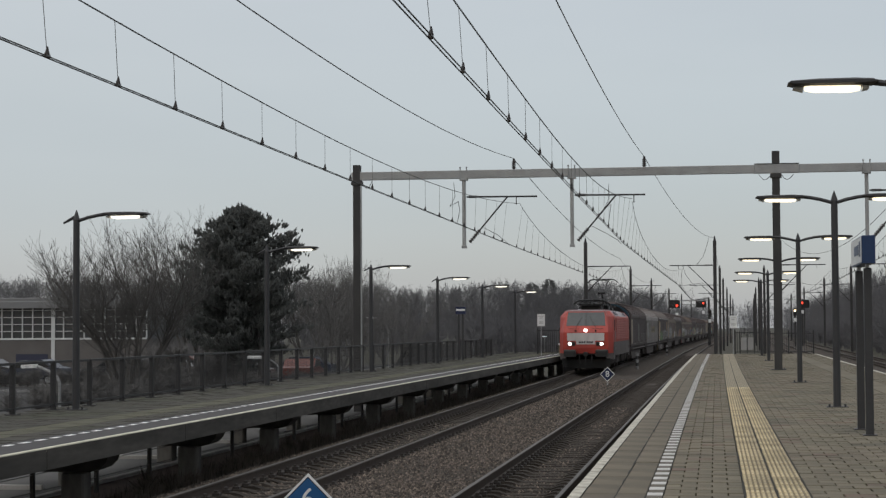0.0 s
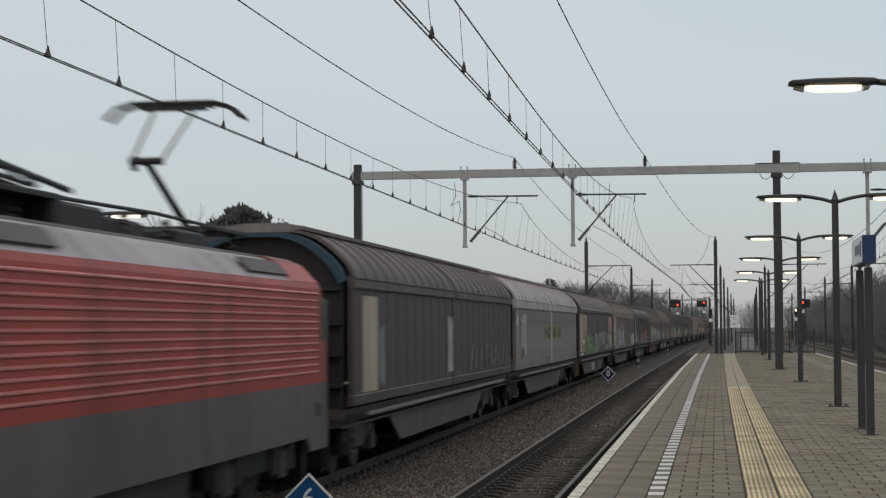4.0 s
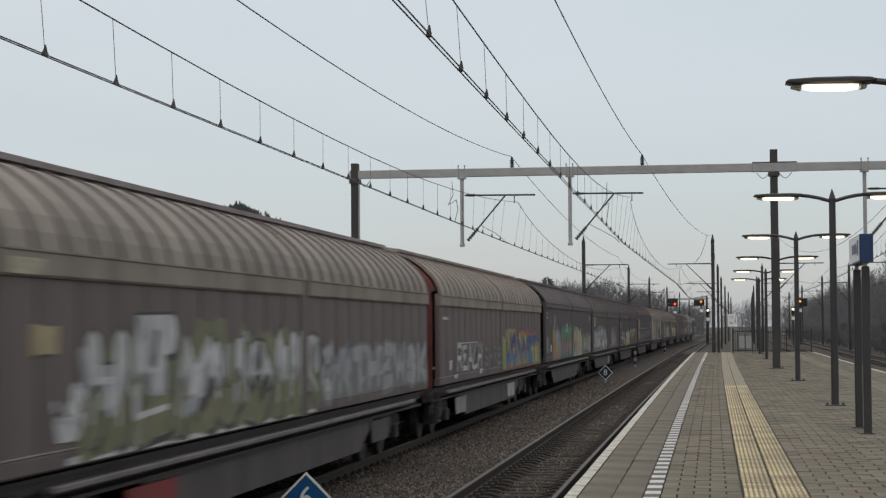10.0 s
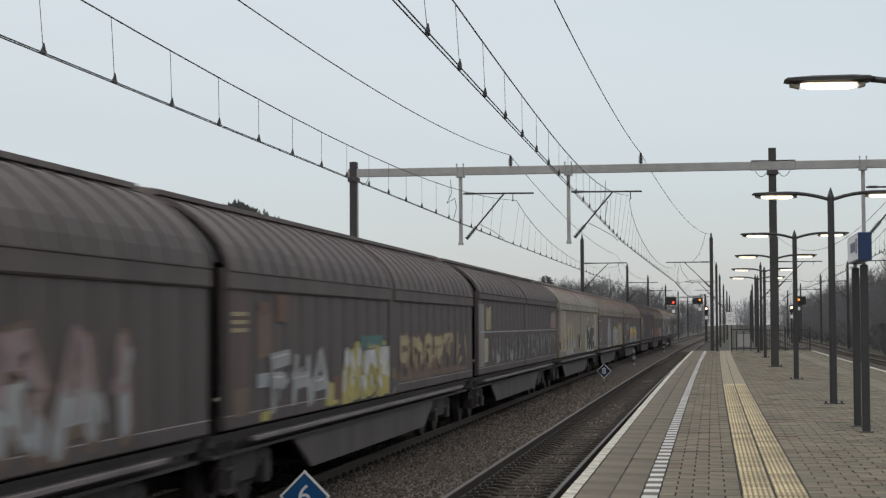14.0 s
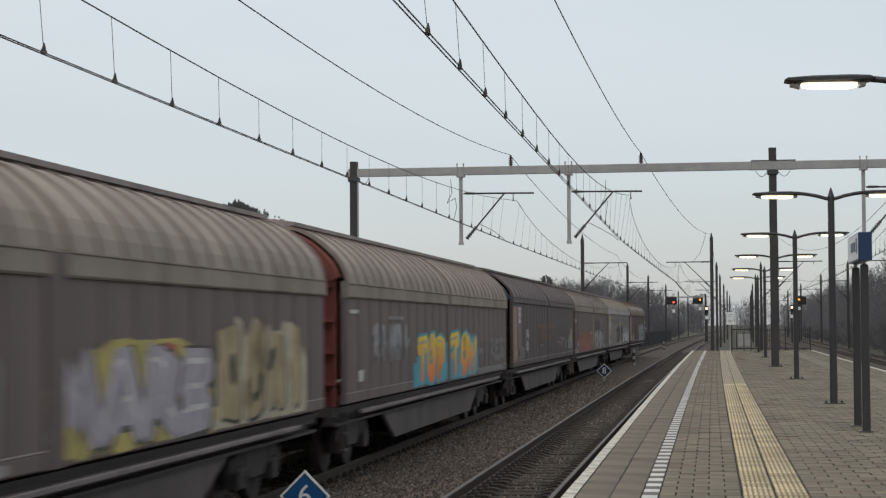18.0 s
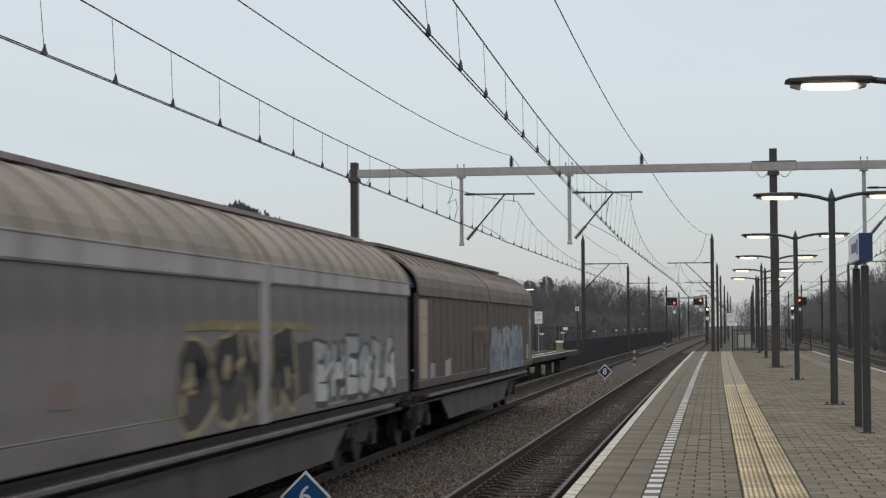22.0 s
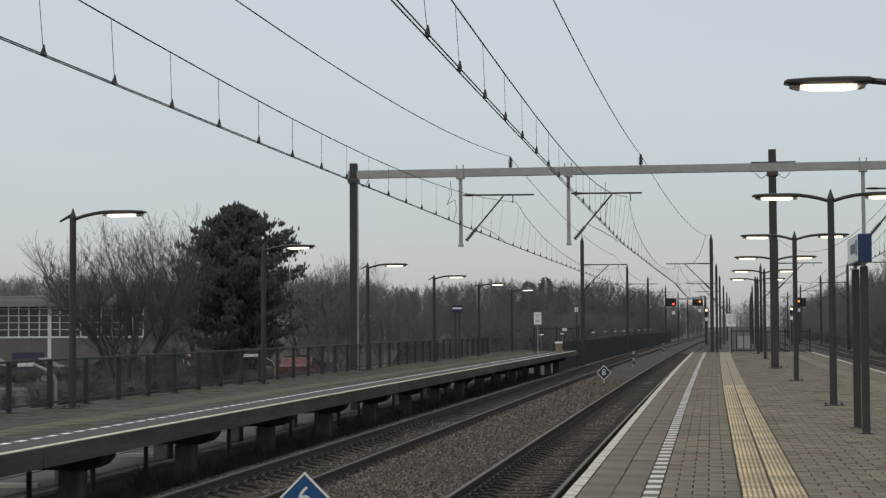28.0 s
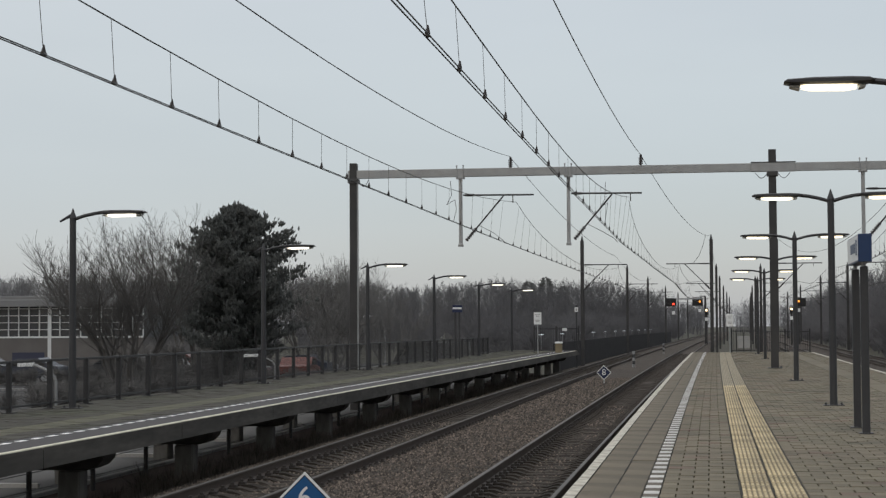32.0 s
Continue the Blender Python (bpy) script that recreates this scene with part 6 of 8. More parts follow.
    u = Shape()
    u.box(-1.30, 1.30, -HALF_B + .1, HALF_B - .1, 1.00, 1.15)
    for sg in (1, -1):
        u.prism([(sg * 1.12, .86), (sg * 1.34, .86), (sg * 1.34, .90), (sg * 1.20, .91), (sg * 1.20, 1.10), (sg * 1.36, 1.11), (sg * 1.36, 1.15), (sg * 1.12, 1.15)], -HALF_B + .15, HALF_B - .15)
    me["under"] = u.mesh("underframe", bevel=0)
    me["pipe"] = Shape().cbox(1.36, 1.475, -9.6, 9.6, 1.0, 1.055, .012).mesh("side_rail")
    me["belly"] = Shape().prism_x([(-6.6, .86), (6.6, .86), (5.3, .34), (-5.3, .34)], 1.18, 1.24).mesh("belly_panel")
    me["belly_floor"] = Shape().box(-1.17, 1.17, -5.0, 5.0, .36, .42).mesh("belly_floor")
    me["flap"] = Shape().prism_x([(-.9, .80), (.9, .80), (.75, .42), (-.75, .42)], 1.242, 1.27).mesh("belly_flap")
    wset = Shape()
    for sg in (1, -1):
        wset.tube((sg * .68, 0, .46), (sg * .80, 0, .46), .46, .455, n=20).tube((sg * .66, 0, .46), (sg * .68, 0, .46), .49, n=20).tube((sg * .80, 0, .46), (sg * .92, 0, .46), .13, n=10)
    wset.tube((-.7, 0, .46), (.7, 0, .46), .08, n=8)
    me["wheelset"] = wset.mesh("wheelset")
    f = Shape()
    for sg in (1, -1):
        f.prism_x([(-1.35, .52), (-1.1, .66), (-.6, .58), (-.4, .42), (.4, .42), (.6, .58), (1.1, .66), (1.35, .52), (1.35, .72), (.7, .80), (-.7, .80), (-1.35, .72)], sg * .98, sg * 1.08)
        for y in (-.9, .9):
            f.cbox(sg * 1.0 - .13, sg * 1.0 + .16, y - .16, y + .16, .33, .60, .03)
            for o in (-.21, .21):
                f.tube((sg * 1.04, y + o, .55), (sg * 1.04, y + o, .78), .07, n=8)
    f.box(-.97, .97, -.25, .25, .55, .85)
    me["bogie"] = f.mesh("bogie_frame", bevel=0)
    bf = Shape().tube((0, 0, 0), (0, -.42, 0), .09, n=10).tube((0, -.42, 0), (0, -.47, 0), .23, .20, n=14).cbox(-.16, .16, 0, .04, -.16, .16, .01)
    me["buffer"] = bf.mesh("buffer")
    me["step"] = Shape().box(1.30, 1.36, -.03, .03, .42, 1.05).box(1.30, 1.36, .32, .38, .42, 1.05).box(1.26, 1.40, -.03, .38, .42, .46).box(1.26, 1.40, -.03, .38, .70, .73).mesh("step")
    me["panel"] = Shape().box(1.4872, 1.4935, 0, 1.0, 1.40, 2.98).mesh("end_panel")
    me["plate"] = Shape().box(1.4937, 1.4975, 0, 1, 0, 1).mesh("placard")
    me["coupler"] = Shape().cbox(-.12, .12, -.55, .1, .95, 1.12, .02).mesh("coupling_hook")
    return me


WM = wagon_meshes()


def arc(cy, cz, ry, rz, a0, a1, n=7):
    return [(cy + ry * math.cos(radians(a0 + (a1 - a0) * i / n)), cz + rz * math.sin(radians(a0 + (a1 - a0) * i / n))) for i in range(n + 1)]


# sprayed letter forms: lines of points in a unit cell
FORMS = {"A": [[(.02, 0), (.42, 1), (.60, 1), (.98, 0)], [(.22, .34), (.78, .34)]], "B": [[(.1, 0), (.1, 1), (.55, 1)] + arc(.5, .76, .36, .22, 80, -80, 5) + [(.3, .53), (.6, .50)] + arc(.55, .26, .40, .25, 70, -90, 5) + [(.1, 0)]],
         "C": [arc(.52, .5, .44, .5, 50, 310, 9)], "D": [[(.1, 0), (.1, 1), (.45, 1)] + arc(.45, .5, .46, .5, 70, -70, 6) + [(.45, 0), (.1, 0)]],
         "E": [[(.92, 1), (.1, 1), (.1, 0), (.95, 0)], [(.1, .52), (.75, .52)]], "F": [[(.95, 1), (.1, 1), (.1, 0)], [(.1, .55), (.8, .55)]], "H": [[(.1, 0), (.1, 1)], [(.9, 0), (.9, 1)], [(.1, .5), (.9, .5)]],
         "I": [[(.5, 0), (.5, 1)]], "J": [[(.8, 1), (.8, .3)] + arc(.45, .25, .35, .25, 0, -170, 5)], "K": [[(.1, 0), (.1, 1)], [(.9, 1), (.15, .45), (.95, 0)]], "L": [[(.1, 1), (.1, 0), (.95, .03)]],
         "M": [[(.02, 0), (.12, 1), (.5, .35), (.88, 1), (.98, 0)]], "N": [[(.08, 0), (.1, 1), (.88, .05), (.92, 1)]], "O": [arc(.5, .5, .42, .5, 90, 450, 12)], "P": [[(.1, 0), (.1, 1), (.5, 1)] + arc(.5, .74, .42, .26, 70, -80, 5) + [(.15, .45)]],
         "R": [[(.1, 0), (.1, 1), (.5, 1)] + arc(.5, .76, .40, .24, 70, -80, 5) + [(.2, .50)], [(.45, .5), (.95, 0)]], "S": [arc(.5, .75, .4, .25, 20, 250, 6) + arc(.5, .25, .42, .25, 80, -160, 6)],
         "T": [[(.0, .96), (1, 1)], [(.5, .98), (.52, 0)]], "U": [[(.08, 1), (.1, .35)] + arc(.5, .3, .4, .3, 190, 350, 6) + [(.92, 1)]], "V": [[(.02, 1), (.45, 0), (.58, 0), (.98, 1)]], "W": [[(.02, 1), (.2, 0), (.5, .7), (.78, 0), (.98, 1)]],
         "X": [[(.05, 0), (.95, 1)], [(.05, 1), (.95, 0)]], "Z": [[(.05, 1), (.92, .97), (.08, .04), (.95, 0)]], "3": [arc(.4, .75, .45, .25, 150, -80, 6) + arc(.42, .25, .48, .26, 85, -150, 6)],
         "/": [[(.25, 0), (.65, 1)]], "|": [[(.5, 0), (.48, 1)], [(.2, .05), (.8, .1)]], "m": [[(.05, 0), (.1, .8)] + arc(.32, .7, .2, .28, 150, 10, 4) + [(.5, .1)], [(.5, .6)] + arc(.72, .7, .22, .3, 150, 0, 4) + [(.95, 0)]],
         "o": [arc(.5, .35, .42, .35, 90, 450, 10)], "~": [[(.0, .35), (.25, .6), (.55, .3), (1, .55)], [(.3, .05), (.35, .85)]], "h": [[(.1, 1), (.12, 0)], [(.12, .45)] + arc(.5, .45, .36, .2, 150, 10, 4) + [(.88, 0)]]}
WORDS = {"sunset": "yellow and orange", "soot": "dark grey", "leaf": "green", "emerald": "bright green", "acid": "yellow green", "azure": "bright blue", "mustard": "dull yellow", "sand": "tan", "pale": "pale grey"}


def ribbon(s, x, pts, w, z_low=1.212):
    """One sprayed line: a flat band of half width w along the points, with round ends."""
    p = [Vector(q) for q in pts]
    left, right = [], []
    for i, q in enumerate(p):
        a, b = p[max(i - 1, 0)], p[min(i + 1, len(p) - 1)]
        d = (b - a).normalized() if (b - a).length > 1e-5 else Vector((1, 0))
        u = Vector((-d.y, d.x))
        if 0 < i < len(p) - 1:
            c = (q - a).normalized().dot(u.orthogonal()) if (q - a).length > 1e-5 else 1
            u = u * min(1.35, 1 / max(abs(c), .5))
        left.append(q + u * w)
        right.append(q - u * w)
    d0, d1 = (p[0] - p[1]).normalized(), (p[-1] - p[-2]).normalized()
    cap = lambda q, d: [q + Vector((-d.y, d.x)) * w * k + d * w * f for k, f in ((.75, .55), (0, .85), (-.75, .55))]
    n = len(p)
    vs = left + right + cap(p[0], d0) + cap(p[-1], d1)
    fs = [(i, i + 1, n + i + 1, n + i) for i in range(n - 1)] + [(n, 2 * n, 2 * n + 1, 2 * n + 2, 0), (n - 1, 2 * n + 3, 2 * n + 4, 2 * n + 5, 2 * n - 1)]
    return s.add([(x, q.x, max(q.y, z_low)) for q in vs], fs)


def clipped(pts, lo, hi):
    """The pieces of a line that lie between two heights."""
    out, run = [], []
    for a, b in zip(pts, pts[1:]):
        k = max(2, int(abs(b[1] - a[1]) / .06) + 1)
        for i in range(k + 1):
            q = (a[0] + (b[0] - a[0]) * i / k, a[1] + (b[1] - a[1]) * i / k)
            if lo <= q[1] <= hi:
                if not run or abs(run[-1][0] - q[0]) + abs(run[-1][1] - q[1]) > 1e-4:
                    run.append(q)
            elif run:
                out.append(run)
                run = []
    if run:
        out.append(run)
    return [r for r in out if len(r) > 1]


def ragged(y0, y1, z0, z1, x, rng, tear=.25, foot=.06):
    """A sprayed field with an uneven upper edge and a nearly level foot: one sheet."""
    s, vs = Shape(), []
    n = max(4, int((y1 - y0) / .22))
    h = z1 - z0
    for i in range(n + 1):
        y = y0 + (y1 - y0) * i / n
        end = min(1.0, .55 + 3.0 * min(i, n - i) / n) if y1 - y0 > 2 else 1.0
        vs += [(x, y + rng.uniform(-.05, .05), max(1.212, z0 + rng.uniform(0, foot) * h)), (x, y + rng.uniform(-.06, .06), z0 + h * end * (1 - rng.uniform(0, tear)))]
    return s.add(vs, [(2 * i, 2 * i + 2, 2 * i + 3, 2 * i + 1) for i in range(n)])


def graffiti(w, y0, y1, z0, z1, forms, fill, edge=None, back=None, top=None, low=None, weight=.15, rim=1.6, lean=0.0, jump=.12, seed=0, overlap=1.0, cut=.55, foot=.3, drips=0, gleam=None, blobs=""):
    """A sprayed piece on the side wall: an uneven ground, then letter by letter a rim, the filling, and a second colour at head or foot."""
    rng = random.Random(seed * 31 + int(y0 * 10) + len(forms))
    words = "sprayed lettering in %s%s" % (WORDS.get(fill, fill), " with %s rims" % WORDS.get(edge, edge) if edge else "")
    if back:
        part("graffiti_ground", ragged(y0 - .12, y1 + .12, z0 - .02, z1 + .06, 1.4937, rng), GP[back], w, "sprayed %s ground behind lettering" % WORDS.get(back, back))
    for colour in blobs.split():
        y, z, c, d = rng.uniform(y0, y1 - .3), rng.uniform(z0, z1 - .2), rng.uniform(.12, .34), rng.uniform(.12, .38)
        part("paint_blob", ragged(y, y + c, z, z + d, 1.4983 + .0002 * rng.random(), rng, .12, .1), GP[colour], w, "loose blob of %s paint" % WORDS.get(colour, colour))
    cell = (y1 - y0) / len(forms)
    for i, ch in enumerate(forms):
        if ch == " ":
            continue
        st = weight * min(cell, .8 * (z1 - z0))
        ww = cell * overlap - 2.1 * st
        a = y0 + cell * i + (cell - ww) / 2
        b = z0 + st + rng.uniform(0, jump) * (z1 - z0) * .3
        h = (z1 - z0) * (1 - rng.uniform(0, jump)) - 2 * st
        k = lean + rng.uniform(-.14, .14)
        f, o, gl, heads, feet = Shape(), Shape(), Shape(), [], []
        for j, ln in enumerate(FORMS[ch]):
            pts = [(a + u * ww + k * v * h + rng.uniform(-.08, .08) * cell, b + v * h + rng.uniform(-.07, .07) * h) for u, v in ln]
            dx = .00012 * j + .00006 * (i % 4)
            if edge:
                ribbon(o, 1.4943 + dx, [(u + .03 * cell, v - .02) for u, v in pts], st * rim)
            ribbon(f, 1.4955 + dx, pts, st)
            if top:
                for run in clipped(pts, b + h * cut, 9):
                    heads.append(ribbon(Shape(), 1.4967 + dx, run, st * .97))
            if low:
                for run in clipped(pts, 0, b + h * foot):
                    feet.append(ribbon(Shape(), 1.4967 + dx, run, st * .97))
            if gleam:
                ribbon(gl, 1.4978 + dx, [(u - st * .35, v + st * .3) for u, v in pts[:4]], st * .16)
        # quick strokes over and beside the letter
        loose = []
        for c in range(3):
            y, z = a + rng.uniform(-.1, .9) * ww, b + rng.uniform(.0, .75) * h
            d = (rng.uniform(-.12, .35) * cell, rng.uniform(.12, .38) * h)
            loose.append(ribbon(Shape(), 1.4981 + .0001 * c, [(y, z), (y + d[0] * .4, z + d[1] * .6), (y + d[0], z + d[1])], st * rng.uniform(.25, .6)))
        u = part("sprayed_letter", f, GP[fill], w, words if i == 0 else "")
        for nm, sh, m in [("letter_rim", o, edge), ("letter_gleam", gl, gleam)] + [("spray_stroke", sh, rng.choice((fill, edge or fill, fill, top or fill))) for sh in loose] + [("letter_head", sh, top) for sh in heads] + [("letter_foot", sh, low) for sh in feet]:
            if sh.v:
                part(nm, sh, GP[m], u)
        for _ in range(drips):
            y = a + rng.uniform(0, 1) * ww
            z = b + rng.uniform(.05, .5) * h
            part("drip", Shape().box(1.4979, 1.4984, y, y + rng.uniform(.02, .05), max(1.215, z - rng.uniform(.1, .35)), z), GP[edge or fill], u)


def smears(w, spots, seed):
    """Faded patches of paint with uneven edges."""
    rng = random.Random(seed)
    for y0, y1, z0, z1, m in spots:
        part("paint_patch", ragged(y0, y1, z0, z1, 1.4934 + .0001 * rng.random(), rng, .16, .1), GP[m] if m in GP else WP[m], w, "faded %s paint patch" % WORDS.get(m, m))


def placards(w, spots):
    for y, z, a, b, m, *out in spots:
        ob = part("placard", WM["plate"], m, w)
        ob.matrix_basis = Matrix.Translation((.0035 + (out[0] if out else 0), y, z)) @ Matrix.Diagonal((1, a, b, 1))


def wagon(spec, k):
    w = thing("goods_wagon", spec["label"], "goods wagon", "wagons of the goods train")
    body, roof, eave, end = WP[spec["body"]], WP[spec["roof"]], WP[spec["eave"]], WP[spec["end"]]
    flip = pose(0, 0, 0, 0, 0, 180)
    mk = spec.get("make", "plain")
    LW = 10.82
    part("underframe", WM["under"], WP["under"], w)
    part("belly_floor", WM["belly_floor"], WP["under"], w)
    rg = part("ridge", WM["ridge"], WP[spec.get("ridge", "ridge" if spec["roof"] in ("beige", "pale") else "ledge")], w)
    if spec.get("short"):
        rg.matrix_basis = Matrix.Translation((0, -.7, 0)) @ Matrix.Diagonal((1, .92, 1, 1))
    for sd in (Matrix.Identity(4), flip):
        part("belly_panel", WM["belly"], WP["belly"], w).matrix_basis = sd
        # the rail's pale paint includes the light that falls on it
        part("side_rail", WM["pipe"], WP["ledge"], w).matrix_basis = sd
        part("roof_joint", WM["roof_joint", mk], roof, w).matrix_basis = sd
        part("centre_post", WM["post", mk], eave if spec.get("post") else body, w).matrix_basis = sd
        for y in (-11.05, .23):
            m = sd @ Matrix.Translation((0, y, 0))
            d = part("sliding_wall", WM["door", mk], body, w)
            d.matrix_basis = m
            if sd == Matrix.Identity(4):
                for i in range(12):
                    if i < 11:
                        part("wall_panel", WM["wall_panel", mk], body, d).location = (0, LW * i / 11, 0)
                    # ribs mostly take a darker paint, which imitates the shade along the grooves
                    if mk != "flat" or i % 11 == 0:
                        part("wall_rib", WM["wall_rib", mk], WP["umber"] if spec["body"] in ("brown", "grey", "khaki") else WP["char"], d).location = (0, min(max(LW * i / 11, .03), LW - .03), 0)
            part("lower_rail", WM["sill", mk], body, w).matrix_basis = m
            part("foot_strip", WM["foot", mk], WP["edge"], w).matrix_basis = m
            part("eave_band", WM["eave", mk], eave, w).matrix_basis = m
            rf = part("roof_shell", WM["roof", mk], roof, w)
            rf.matrix_basis = m
            if spec.get("ribs", True) and sd == Matrix.Identity(4):
                nr = 14 if mk == "deep" else 11
                for i in range(nr + 1):
                    part("roof_rib", WM["roof_rib", mk], WP[spec.get("rib", "tan")], rf).location = (0, .06 + (LW - .12) * i / nr, 0)
        part("step", WM["step"], WP[spec.get("step", "under")], w).matrix_basis = sd @ Matrix.Translation((0, -10.7, 0))
    for s, y in ((Matrix.Identity(4), -11.05), (flip, -11.05)):
        m = s @ Matrix.Translation((0, y, 0))
        # end walls are painted near black to hold the deep shade between wagons
        e = part("end_wall", WM["end"], WP["shaded"] if spec["end"] not in ("red",) else WP["red"], w)
        e.matrix_basis = m
        part("end_ribs", WM["ledges"], WP["shaded"] if spec["end"] != "red" else WP["red"], e)
        part("end_hood", WM["hood"], WP["sill"] if spec["end"] == "dark" else end, w).matrix_basis = s @ Matrix.Translation((0, -11.28, 0))
        for x in (-.875, .875):
            part("buffer", WM["buffer"], WP["under"], w).matrix_basis = s @ Matrix.Translation((x, -11.15, 1.05))
        part("coupling_hook", WM["coupler"], WP["under"], w).matrix_basis = s @ Matrix.Translation((0, -11.05, 0))
        bg = part("bogie_frame", WM["bogie"], WP["under"], w)
        bg.matrix_basis = s @ Matrix.Translation((0, -8.6, 0))
        for yy in (-.9, .9):
            part("wheelset", WM["wheelset"], WP["under"], bg).location = (0, yy, 0)
    for a, b, m in spec.get("panels", ()):
        part("end_panel", WM["panel"], WP[m], w).matrix_basis = Matrix.Translation((0, a, 0)) @ Matrix.Diagonal((1, b - a, 1, 1))
    for y, m in spec.get("flaps", ()):
        part("belly_flap", WM["flap"], WP[m] if m in WP else GP[m], w).matrix_basis = Matrix.Translation((0, y, 0))
    for i, g in enumerate(spec.get("tags", ())):
        graffiti(w, *g[:6], **dict({"seed": k * 7 + i}, **(g[6] if len(g) > 6 else {})))
    smears(w, spec.get("smears", ()), k)
    placards(w, [(y, z, a, b, GP[m], *o) for y, z, a, b, m, *o in spec.get("cards", ())])
    return w


